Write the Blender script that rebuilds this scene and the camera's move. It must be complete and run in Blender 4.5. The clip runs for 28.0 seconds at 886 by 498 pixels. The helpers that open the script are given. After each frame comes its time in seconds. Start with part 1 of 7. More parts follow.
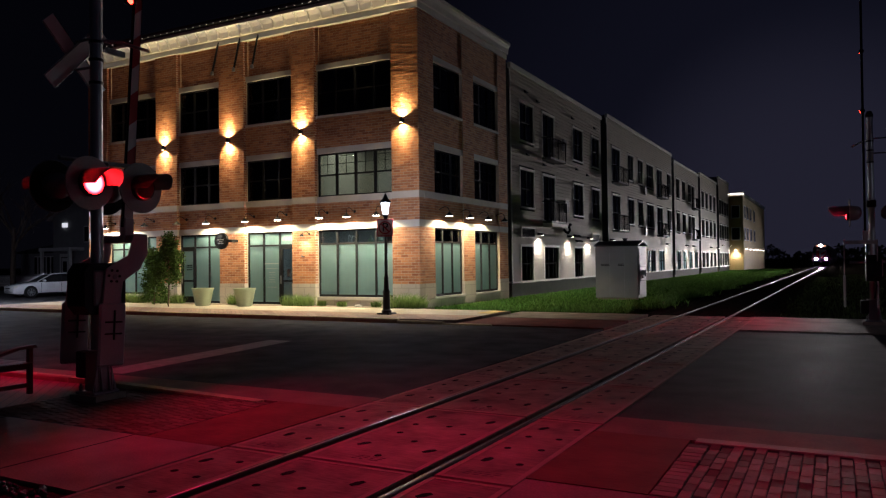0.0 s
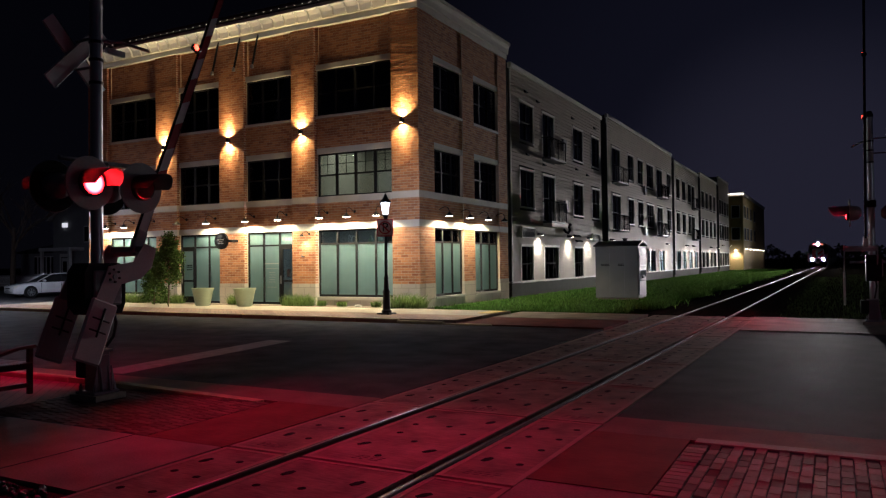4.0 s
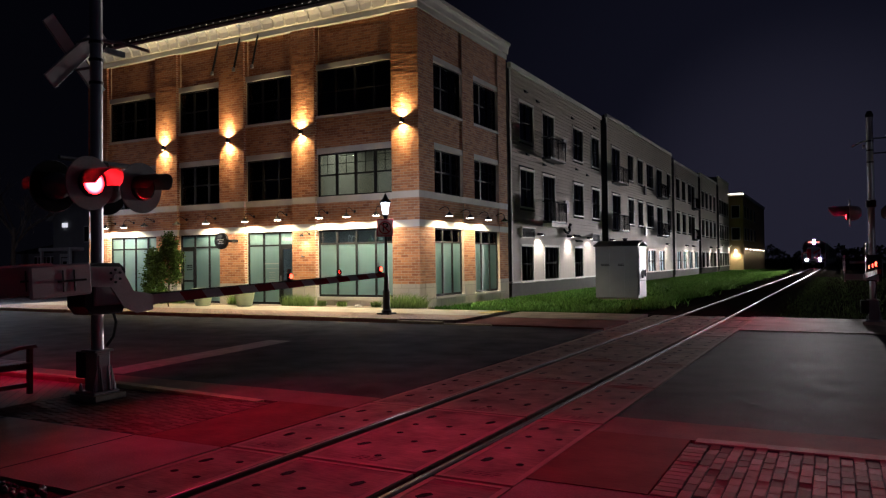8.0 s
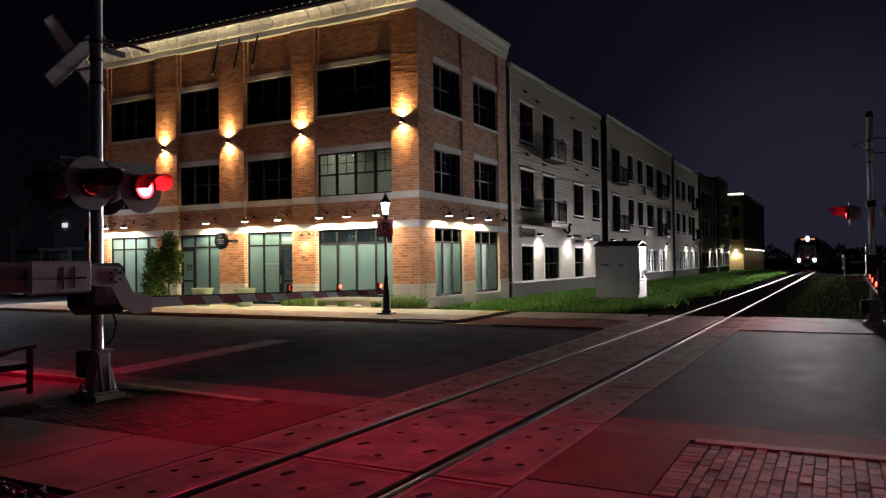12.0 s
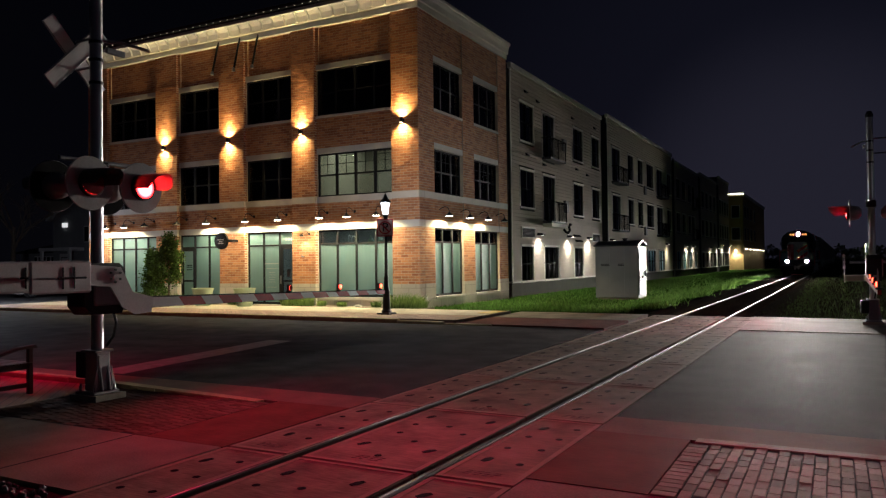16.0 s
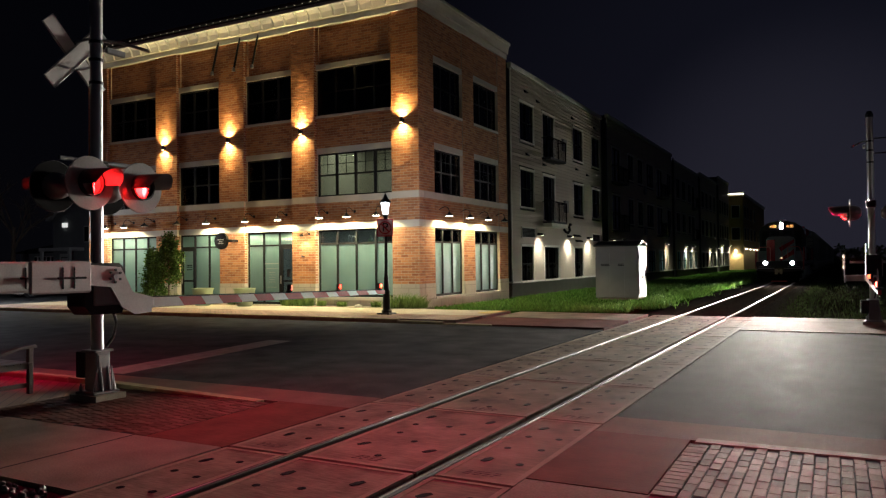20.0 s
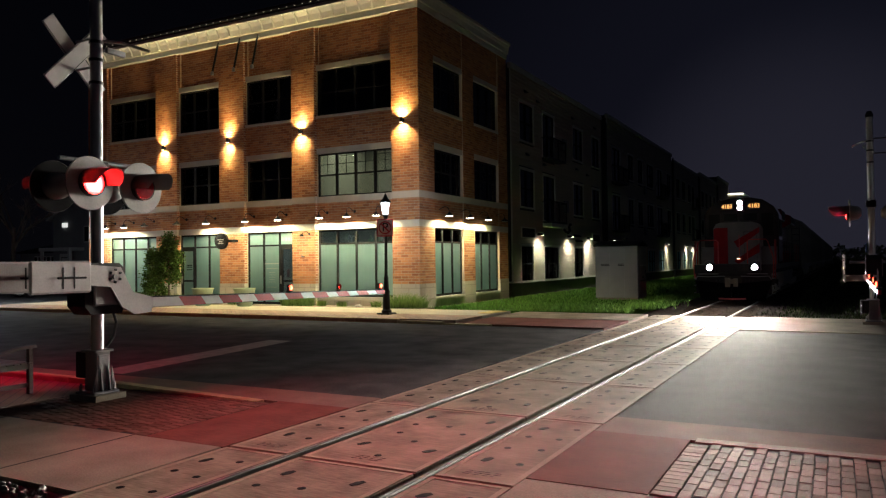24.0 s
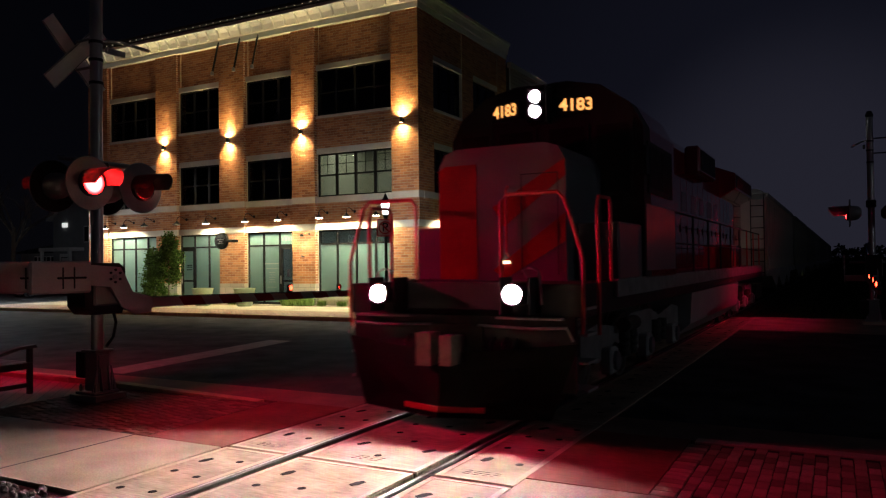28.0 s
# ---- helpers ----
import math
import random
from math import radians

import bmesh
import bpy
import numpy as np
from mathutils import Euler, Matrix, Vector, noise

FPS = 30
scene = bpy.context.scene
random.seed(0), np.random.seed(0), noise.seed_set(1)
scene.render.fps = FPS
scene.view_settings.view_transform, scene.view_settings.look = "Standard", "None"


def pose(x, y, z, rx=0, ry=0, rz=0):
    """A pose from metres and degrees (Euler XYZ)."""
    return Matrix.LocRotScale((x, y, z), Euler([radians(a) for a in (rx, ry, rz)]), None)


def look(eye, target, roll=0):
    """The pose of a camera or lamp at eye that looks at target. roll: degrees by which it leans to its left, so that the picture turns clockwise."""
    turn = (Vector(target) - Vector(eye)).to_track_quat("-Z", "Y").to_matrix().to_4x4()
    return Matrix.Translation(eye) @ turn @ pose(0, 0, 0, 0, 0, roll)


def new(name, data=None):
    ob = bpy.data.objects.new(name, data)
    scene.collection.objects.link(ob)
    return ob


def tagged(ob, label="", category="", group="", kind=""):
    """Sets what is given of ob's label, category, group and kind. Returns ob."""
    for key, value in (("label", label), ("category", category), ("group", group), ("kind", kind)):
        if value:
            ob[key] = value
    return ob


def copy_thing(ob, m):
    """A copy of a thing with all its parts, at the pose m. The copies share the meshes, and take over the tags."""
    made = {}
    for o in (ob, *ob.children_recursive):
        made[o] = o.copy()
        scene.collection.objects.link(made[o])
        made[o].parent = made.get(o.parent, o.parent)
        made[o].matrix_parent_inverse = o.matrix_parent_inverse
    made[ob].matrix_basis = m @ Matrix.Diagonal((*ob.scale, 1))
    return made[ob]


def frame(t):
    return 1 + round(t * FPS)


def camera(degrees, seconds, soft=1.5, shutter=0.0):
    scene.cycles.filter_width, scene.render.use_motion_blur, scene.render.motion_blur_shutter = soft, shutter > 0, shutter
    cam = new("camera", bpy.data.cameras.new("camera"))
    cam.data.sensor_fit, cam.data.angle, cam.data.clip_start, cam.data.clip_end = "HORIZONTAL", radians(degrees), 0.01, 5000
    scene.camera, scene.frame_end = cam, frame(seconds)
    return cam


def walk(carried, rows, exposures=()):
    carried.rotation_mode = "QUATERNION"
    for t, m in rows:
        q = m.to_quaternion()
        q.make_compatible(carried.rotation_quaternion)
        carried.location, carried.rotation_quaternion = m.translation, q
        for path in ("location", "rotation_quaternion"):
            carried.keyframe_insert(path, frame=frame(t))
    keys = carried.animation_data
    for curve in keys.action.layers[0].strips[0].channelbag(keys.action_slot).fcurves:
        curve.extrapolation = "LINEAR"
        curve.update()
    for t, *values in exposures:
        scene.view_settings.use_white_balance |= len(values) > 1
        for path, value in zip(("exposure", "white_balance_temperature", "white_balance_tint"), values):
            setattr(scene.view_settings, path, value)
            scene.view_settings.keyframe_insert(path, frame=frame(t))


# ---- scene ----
# ---------------------------------------------------------------- camera
cam = camera(61.64, 28.0, soft=1.25, shutter=0.4)
EYE = Matrix.Translation((0, 0, 1.834)) @ Euler((radians(91.007), 0, radians(27.889))).to_matrix().to_4x4() @ pose(0, 0, 0, 0, 0, -0.729)
walk(cam, [(0.0, EYE), (28.0, EYE)], [(0.0, 0.08, 5700, 20), (10.0, 0.08, 5700, 20), (15.0, 0.12, 5950, 15), (20.0, 0.12, 6200, 9), (24.0, 0.18, 6200, 8), (28.0, 0.18, 6150, 8)])

# ---------------------------------------------------------------- plan
XC, YC = -13.816, 24.251          # street corner of the brick building
Z_WALK = 0.13                     # far pavement above the road
TRACK = pose(-3.93, 0, 0, 0, 0, -0.458)
MAST = (-9.05, 6.85)              # near crossing signal
MAST_FAR = (0.86, 23.1)           # far crossing signal


# ---------------------------------------------------------------- building helpers
def bx(bm, x0, x1, y0, y1, z0, z1):
    """An axis-aligned block."""
    v = [bm.verts.new((x, y, z)) for z in (z0, z1) for x, y in ((x0, y0), (x1, y0), (x1, y1), (x0, y1))]
    for f in ((3, 2, 1, 0), (4, 5, 6, 7), (0, 1, 5, 4), (1, 2, 6, 5), (2, 3, 7, 6), (3, 0, 4, 7)):
        bm.faces.new([v[i] for i in f])
    return v


def block(x0, x1, y0, y1, z0, z1, bevel=0.0, segments=1):
    bm = bmesh.new()
    bx(bm, min(x0, x1), max(x0, x1), min(y0, y1), max(y0, y1), min(z0, z1), max(z0, z1))
    if bevel:
        bmesh.ops.bevel(bm, geom=bm.edges[:], offset=bevel, segments=segments, affect="EDGES", profile=0.5)
    return bm


def blocks(*rows):
    bm = bmesh.new()
    for r in rows:
        bx(bm, min(r[0], r[1]), max(r[0], r[1]), min(r[2], r[3]), max(r[2], r[3]), min(r[4], r[5]), max(r[4], r[5]))
    return bm


def rod(bm, a, b, r0, r1=None, n=12, caps=True):
    """A round bar from a to b."""
    r1 = r0 if r1 is None else r1
    a, b = Vector(a), Vector(b)
    q = (b - a).to_track_quat("Z", "Y")
    rings = []
    for c, r in ((a, r0), (b, r1)):
        rings.append([bm.verts.new(c + q @ Vector((r * math.cos(2 * math.pi * i / n), r * math.sin(2 * math.pi * i / n), 0))) for i in range(n)])
    for i in range(n):
        j = (i + 1) % n
        bm.faces.new((rings[0][i], rings[0][j], rings[1][j], rings[1][i]))
    if caps:
        bm.faces.new(rings[0][::-1])
        bm.faces.new(rings[1])
    return bm


def pipe(points, r, n=10):
    """A bent round tube through points."""
    bm = bmesh.new()
    pts = [Vector(p) for p in points]
    rings = []
    for k, p in enumerate(pts):
        d = (pts[min(k + 1, len(pts) - 1)] - pts[max(k - 1, 0)]).normalized()
        side = d.cross(Vector((0.31, 0.17, 0.93))).normalized()
        up = side.cross(d)
        rings.append([bm.verts.new(p + r * (math.cos(2 * math.pi * i / n) * side + math.sin(2 * math.pi * i / n) * up)) for i in range(n)])
    for s, e in zip(rings, rings[1:]):
        for i in range(n):
            j = (i + 1) % n
            bm.faces.new((s[i], s[j], e[j], e[i]))
    bm.faces.new(rings[0][::-1])
    bm.faces.new(rings[-1])
    bmesh.ops.recalc_face_normals(bm, faces=bm.faces[:])
    return bm


def turned(profile, n=20, axis="z", bm=None, at=(0, 0, 0)):
    """A turned body: rows of (radius, height) about an axis."""
    bm = bm or bmesh.new()
    at = Vector(at)
    rings = []
    for r, h in profile:
        ring = []
        for i in range(n):
            c, s = r * math.cos(2 * math.pi * i / n), r * math.sin(2 * math.pi * i / n)
            ring.append(bm.verts.new(at + Vector({"z": (c, s, h), "x": (h, c, s), "y": (s, h, c)}[axis])))
        rings.append(ring)
    for a, b in zip(rings, rings[1:]):
        for i in range(n):
            j = (i + 1) % n
            bm.faces.new((a[i], a[j], b[j], b[i]))
    ring = tuple(profile[0]) == tuple(profile[-1])          # a closed profile makes a ring and needs no caps
    if profile[0][0] > 1e-4 and not ring:
        bm.faces.new(rings[0][::-1])
    if profile[-1][0] > 1e-4 and not ring:
        bm.faces.new(rings[-1])
    return bm


def prism(outline, y0, y1, axis="y"):
    """An outline drawn out along an axis. Outline points are (x, z) for y, (y, z) for x, (x, y) for z."""
    bm = bmesh.new()
    put = {"y": lambda p, h: (p[0], h, p[1]), "x": lambda p, h: (h, p[0], p[1]), "z": lambda p, h: (p[0], p[1], h)}[axis]
    a = [bm.verts.new(put(p, y0)) for p in outline]
    b = [bm.verts.new(put(p, y1)) for p in outline]
    bm.faces.new(a[::-1])
    bm.faces.new(b)
    for i in range(len(a)):
        j = (i + 1) % len(a)
        bm.faces.new((a[i], a[j], b[j], b[i]))
    bmesh.ops.recalc_face_normals(bm, faces=bm.faces[:])
    return bm


def part(name, bm, material, parent=None, label="", smooth=False):
    """Links a bmesh as one mesh object under a thing or a part."""
    me = bpy.data.meshes.new(name)
    bm.to_mesh(me)
    bm.free()
    me.materials.append(material)
    if smooth:
        me.shade_smooth()
        me.set_sharp_from_angle(angle=radians(40))
    ob = new(name, me)
    ob.parent = parent
    return tagged(ob, label) if label else ob


def twin(ob, name, m, parent):
    """Another part on the same mesh."""
    o = new(name, ob.data)
    o.parent = parent
    o.matrix_basis = m
    return o


def thing(name, label, category, group="", kind="", at=None):
    ob = new(name)
    if at is not None:
        ob.matrix_basis = at
    return tagged(ob, label, category, group, kind)


def whole(name, bm, material, label, category, group="", kind="", smooth=False, at=None):
    ob = part(name, bm, material, None, "", smooth)
    if at is not None:
        ob.matrix_basis = at
    return tagged(ob, label, category, group, kind)


# ---------------------------------------------------------------- materials
def nodes_of(name):
    m = bpy.data.materials.new(name)
    m.use_nodes = True
    nt = m.node_tree
    return m, nt, nt.nodes["Principled BSDF"]


def paint(name, color, rough=0.6, metal=0.0, spread=0.25, scale=6.0, bump=0.15, fine=60.0, stain=None, ior=1.45, coat=0.0, stretch=None, gloss=0.5, sheen=0.12):
    """A surface with variation at two scales, in metres."""
    m, nt, b = nodes_of(name)
    L = nt.links.new
    tc = nt.nodes.new("ShaderNodeTexCoord")
    big, small = nt.nodes.new("ShaderNodeTexNoise"), nt.nodes.new("ShaderNodeTexNoise")
    big.inputs["Scale"].default_value, small.inputs["Scale"].default_value = scale, fine
    big.inputs["Detail"].default_value, small.inputs["Detail"].default_value = 5, 4
    L(tc.outputs["Object"], big.inputs["Vector"])
    if stretch:
        mp = nt.nodes.new("ShaderNodeMapping")
        mp.inputs["Scale"].default_value = stretch
        L(tc.outputs["Object"], mp.inputs["Vector"]); L(mp.outputs["Vector"], small.inputs["Vector"])
    else:
        L(tc.outputs["Object"], small.inputs["Vector"])
    ramp = nt.nodes.new("ShaderNodeValToRGB")
    c = Vector(color)
    lo = stain if stain else tuple(c * (1 - spread))
    ramp.color_ramp.elements[0].position, ramp.color_ramp.elements[1].position = 0.3, 0.7
    ramp.color_ramp.elements[0].color = (*lo, 1)
    ramp.color_ramp.elements[1].color = (*[min(1, v) for v in c * (1 + spread * 0.6)], 1)
    mixv = nt.nodes.new("ShaderNodeMix")
    mixv.data_type = "FLOAT"
    mixv.inputs[0].default_value = 0.4
    L(big.outputs["Fac"], mixv.inputs[2]); L(small.outputs["Fac"], mixv.inputs[3])
    L(mixv.outputs[0], ramp.inputs["Fac"])
    L(ramp.outputs["Color"], b.inputs["Base Color"])
    mr = nt.nodes.new("ShaderNodeMapRange")
    mr.inputs["To Min"].default_value, mr.inputs["To Max"].default_value = max(0.02, rough - sheen), min(1, rough + sheen)
    L(big.outputs["Fac"], mr.inputs["Value"]); L(mr.outputs["Result"], b.inputs["Roughness"])
    b.inputs["Metallic"].default_value, b.inputs["IOR"].default_value = metal, ior
    b.inputs["Coat Weight"].default_value, b.inputs["Specular IOR Level"].default_value = coat, gloss
    if bump:
        bp = nt.nodes.new("ShaderNodeBump")
        bp.inputs["Strength"].default_value, bp.inputs["Distance"].default_value = bump, 0.02
        L(small.outputs["Fac"], bp.inputs["Height"]); L(bp.outputs["Normal"], b.inputs["Normal"])
    return m


def masonry(name, c1, c2, mortar, width, height, joint, bump=0.6, rough=0.85, offset=0.5):
    """Brickwork on upright walls: courses along x + y, rising with z."""
    m, nt, b = nodes_of(name)
    L = nt.links.new
    tc, sep, add, com = (nt.nodes.new("ShaderNode" + k) for k in ("TexCoord", "SeparateXYZ", "Math", "CombineXYZ"))
    L(tc.outputs["Object"], sep.inputs[0]); L(sep.outputs["X"], add.inputs[0]); L(sep.outputs["Y"], add.inputs[1])
    L(add.outputs[0], com.inputs["X"]); L(sep.outputs["Z"], com.inputs["Y"])
    br = nt.nodes.new("ShaderNodeTexBrick")
    br.offset = offset
    br.inputs["Scale"].default_value = 1.0
    br.inputs["Brick Width"].default_value, br.inputs["Row Height"].default_value = width, height
    br.inputs["Mortar Size"].default_value, br.inputs["Mortar Smooth"].default_value = joint, 0.2
    br.inputs["Color1"].default_value, br.inputs["Color2"].default_value = (*c1, 1), (*c2, 1)
    br.inputs["Mortar"].default_value = (*mortar, 1)
    br.inputs["Bias"].default_value = -0.1
    L(com.outputs[0], br.inputs["Vector"])
    ns, ng = nt.nodes.new("ShaderNodeTexNoise"), nt.nodes.new("ShaderNodeTexNoise")
    ns.inputs["Scale"].default_value, ng.inputs["Scale"].default_value = 0.8, 45
    L(tc.outputs["Object"], ns.inputs["Vector"]); L(tc.outputs["Object"], ng.inputs["Vector"])
    hsv = nt.nodes.new("ShaderNodeHueSaturation")
    mr = nt.nodes.new("ShaderNodeMapRange")
    mr.inputs["To Min"].default_value, mr.inputs["To Max"].default_value = 0.75, 1.2
    L(ns.outputs["Fac"], mr.inputs["Value"]); L(mr.outputs["Result"], hsv.inputs["Value"])
    L(br.outputs["Color"], hsv.inputs["Color"]); L(hsv.outputs["Color"], b.inputs["Base Color"])
    # height: joints recessed, bricks uneven, grain
    bw = nt.nodes.new("ShaderNodeRGBToBW")
    L(br.outputs["Color"], bw.inputs[0])
    h1, h2 = nt.nodes.new("ShaderNodeMath"), nt.nodes.new("ShaderNodeMath")
    h1.operation, h2.operation = "MULTIPLY_ADD", "MULTIPLY_ADD"
    L(br.outputs["Fac"], h1.inputs[0]); h1.inputs[1].default_value = -1.0
    L(bw.outputs[0], h1.inputs[2])
    L(ng.outputs["Fac"], h2.inputs[0]); h2.inputs[1].default_value = 0.35; L(h1.outputs[0], h2.inputs[2])
    bp = nt.nodes.new("ShaderNodeBump")
    bp.inputs["Strength"].default_value, bp.inputs["Distance"].default_value = bump, 0.07
    L(h2.outputs[0], bp.inputs["Height"]); L(bp.outputs["Normal"], b.inputs["Normal"])
    b.inputs["Roughness"].default_value = rough
    return m


def per_piece(name, color, spread, rough, fine=50.0, bump=0.25, gloss=0.03):
    """Pieces that differ one by one."""
    m = paint(name, color, rough, 0, 0.25, 9, bump, fine, gloss=gloss)
    nt = m.node_tree
    b = nt.nodes["Principled BSDF"]
    src = b.inputs["Base Color"].links[0].from_socket
    hsv, info, mr = nt.nodes.new("ShaderNodeHueSaturation"), nt.nodes.new("ShaderNodeObjectInfo"), nt.nodes.new("ShaderNodeMapRange")
    mr.inputs["To Min"].default_value, mr.inputs["To Max"].default_value = 1 - spread, 1 + spread
    nt.links.new(info.outputs["Random"], mr.inputs["Value"])
    nt.links.new(mr.outputs["Result"], hsv.inputs["Value"])
    nt.links.new(src, hsv.inputs["Color"]); nt.links.new(hsv.outputs["Color"], b.inputs["Base Color"])
    return m


def brick_piece(name, how):
    """Fired clay whose colour differs from brick to brick."""
    m = paint(name, (0.46, 0.20, 0.085), 0.85, 0, 0.25, 1.1, 0.35, 55)
    nt = m.node_tree
    b = nt.nodes["Principled BSDF"]
    src = b.inputs["Base Color"].links[0].from_socket
    ramp, mx = nt.nodes.new("ShaderNodeValToRGB"), nt.nodes.new("ShaderNodeMix")
    ramp.color_ramp.elements[0].color, ramp.color_ramp.elements[1].color = (0.25, 0.085, 0.038, 1), (0.60, 0.285, 0.120, 1)
    rnd = nt.nodes.new("ShaderNodeNewGeometry").outputs["Random Per Island"] if how == "joined" else nt.nodes.new("ShaderNodeObjectInfo").outputs["Random"]
    nt.links.new(rnd, ramp.inputs["Fac"])
    mx.data_type = "RGBA"
    mx.inputs[0].default_value = 0.66
    nt.links.new(src, mx.inputs[6]); nt.links.new(ramp.outputs["Color"], mx.inputs[7])
    nt.links.new(mx.outputs[2], b.inputs["Base Color"])
    return m


def foliage(name, color, spread=0.5):
    m, nt, b = nodes_of(name)
    geo, mr, hsv = nt.nodes.new("ShaderNodeNewGeometry"), nt.nodes.new("ShaderNodeMapRange"), nt.nodes.new("ShaderNodeHueSaturation")
    mr.inputs["To Min"].default_value, mr.inputs["To Max"].default_value = 1 - spread, 1 + spread
    hsv.inputs["Color"].default_value = (*color, 1)
    nt.links.new(geo.outputs["Random Per Island"], mr.inputs["Value"])
    nt.links.new(mr.outputs["Result"], hsv.inputs["Value"]); nt.links.new(hsv.outputs["Color"], b.inputs["Base Color"])
    b.inputs["Roughness"].default_value, b.inputs["Specular IOR Level"].default_value = 0.6, 0.12
    tr, mx = nt.nodes.new("ShaderNodeBsdfTranslucent"), nt.nodes.new("ShaderNodeMixShader")
    nt.links.new(hsv.outputs["Color"], tr.inputs["Color"])
    mx.inputs[0].default_value = 0.3
    nt.links.new(b.outputs[0], mx.inputs[1]); nt.links.new(tr.outputs[0], mx.inputs[2])
    nt.links.new(mx.outputs[0], nt.nodes["Material Output"].inputs["Surface"])
    return m


def glass(name, tint=(0.75, 0.8, 0.8)):
    m, nt, b = nodes_of(name)
    tr, gl, fr, mx = (nt.nodes.new("ShaderNode" + k) for k in ("BsdfTransparent", "BsdfGlossy", "Fresnel", "MixShader"))
    tr.inputs["Color"].default_value = (*tint, 1)
    gl.inputs["Roughness"].default_value = 0.03
    fr.inputs["IOR"].default_value = 1.5
    nt.links.new(fr.outputs[0], mx.inputs[0]); nt.links.new(tr.outputs[0], mx.inputs[1]); nt.links.new(gl.outputs[0], mx.inputs[2])
    nt.links.new(mx.outputs[0], nt.nodes["Material Output"].inputs["Surface"])
    nt.nodes.remove(b)
    return m


def frosted(name, color):
    """Etched film on glass: scatters light through, with a weak sheen."""
    m, nt, b = nodes_of(name)
    b.inputs["Base Color"].default_value = (*color, 1)
    b.inputs["Roughness"].default_value = 0.35
    ns, mr, hsv, tc = (nt.nodes.new("ShaderNode" + k) for k in ("TexNoise", "MapRange", "HueSaturation", "TexCoord"))
    ns.inputs["Scale"].default_value = 1.2
    nt.links.new(tc.outputs["Object"], ns.inputs["Vector"])
    mr.inputs["To Min"].default_value, mr.inputs["To Max"].default_value = 0.85, 1.1
    hsv.inputs["Color"].default_value = (*color, 1)
    nt.links.new(ns.outputs["Fac"], mr.inputs["Value"]); nt.links.new(mr.outputs["Result"], hsv.inputs["Value"])
    tr, mx = nt.nodes.new("ShaderNodeBsdfTranslucent"), nt.nodes.new("ShaderNodeMixShader")
    nt.links.new(hsv.outputs["Color"], tr.inputs["Color"]); nt.links.new(hsv.outputs["Color"], b.inputs["Base Color"])
    mx.inputs[0].default_value = 0.6
    nt.links.new(b.outputs[0], mx.inputs[1]); nt.links.new(tr.outputs[0], mx.inputs[2])
    nt.links.new(mx.outputs[0], nt.nodes["Material Output"].inputs["Surface"])
    return m


def glow(name, color, strength):
    m, nt, b = nodes_of(name)
    b.inputs["Base Color"].default_value = (0.8, 0.8, 0.8, 1)
    b.inputs["Emission Color"].default_value = (*color, 1)
    b.inputs["Emission Strength"].default_value = strength
    return m


# ---------------------------------------------------------------- night sky and lamps
world = bpy.data.worlds.new("night")
scene.world = world
world.use_nodes = True
wn = world.node_tree
w_tc, w_sep, w_ramp = wn.nodes.new("ShaderNodeTexCoord"), wn.nodes.new("ShaderNodeSeparateXYZ"), wn.nodes.new("ShaderNodeValToRGB")
wn.links.new(w_tc.outputs["Generated"], w_sep.inputs[0]); wn.links.new(w_sep.outputs["Z"], w_ramp.inputs["Fac"])
w_ramp.color_ramp.elements[0].color, w_ramp.color_ramp.elements[0].position = (0.0016, 0.0015, 0.0022, 1), 0.0
mid = w_ramp.color_ramp.elements.new(0.16)
mid.color = (0.0012, 0.0012, 0.0020, 1)
w_ramp.color_ramp.elements[2].color, w_ramp.color_ramp.elements[2].position = (0.0006, 0.0007, 0.0013, 1), 0.5
# the town's glow lies to the east
w_east, w_mix = wn.nodes.new("ShaderNodeMapRange"), wn.nodes.new("ShaderNodeMix")
w_east.inputs["From Min"].default_value, w_east.inputs["From Max"].default_value = -0.65, 0.35
wn.links.new(w_sep.outputs["X"], w_east.inputs["Value"])
w_mix.data_type, w_mix.blend_type = "RGBA", "ADD"
w_mix.inputs[7].default_value = (0.0018, 0.0020, 0.0034, 1)
wn.links.new(w_east.outputs["Result"], w_mix.inputs[0]); wn.links.new(w_ramp.outputs["Color"], w_mix.inputs[6])
# faint headlamp haze low over the railway to the north, painted into the sky
w_last = w_mix.outputs[2]
for lo, hi, tint in ((0.80, 1.0, (0.0026, 0.0025, 0.0046, 1)), (0.965, 1.0, (0.0088, 0.0080, 0.0112, 1))):
    w_dot, w_map, w_add = wn.nodes.new("ShaderNodeVectorMath"), wn.nodes.new("ShaderNodeMapRange"), wn.nodes.new("ShaderNodeMix")
    w_dot.operation, w_map.interpolation_type, w_add.data_type, w_add.blend_type = "DOT_PRODUCT", "SMOOTHSTEP", "RGBA", "ADD"
    w_dot.inputs[1].default_value = (-0.03, 0.998, 0.05)
    w_map.inputs["From Min"].default_value, w_map.inputs["From Max"].default_value = lo, hi
    w_add.inputs[7].default_value = tint
    wn.links.new(w_tc.outputs["Generated"], w_dot.inputs[0]); wn.links.new(w_dot.outputs["Value"], w_map.inputs["Value"])
    wn.links.new(w_map.outputs["Result"], w_add.inputs[0]); wn.links.new(w_last, w_add.inputs[6])
    w_last = w_add.outputs[2]
wn.links.new(w_last, wn.nodes["Background"].inputs["Color"])
wn.nodes["Background"].inputs["Strength"].default_value = 1.0


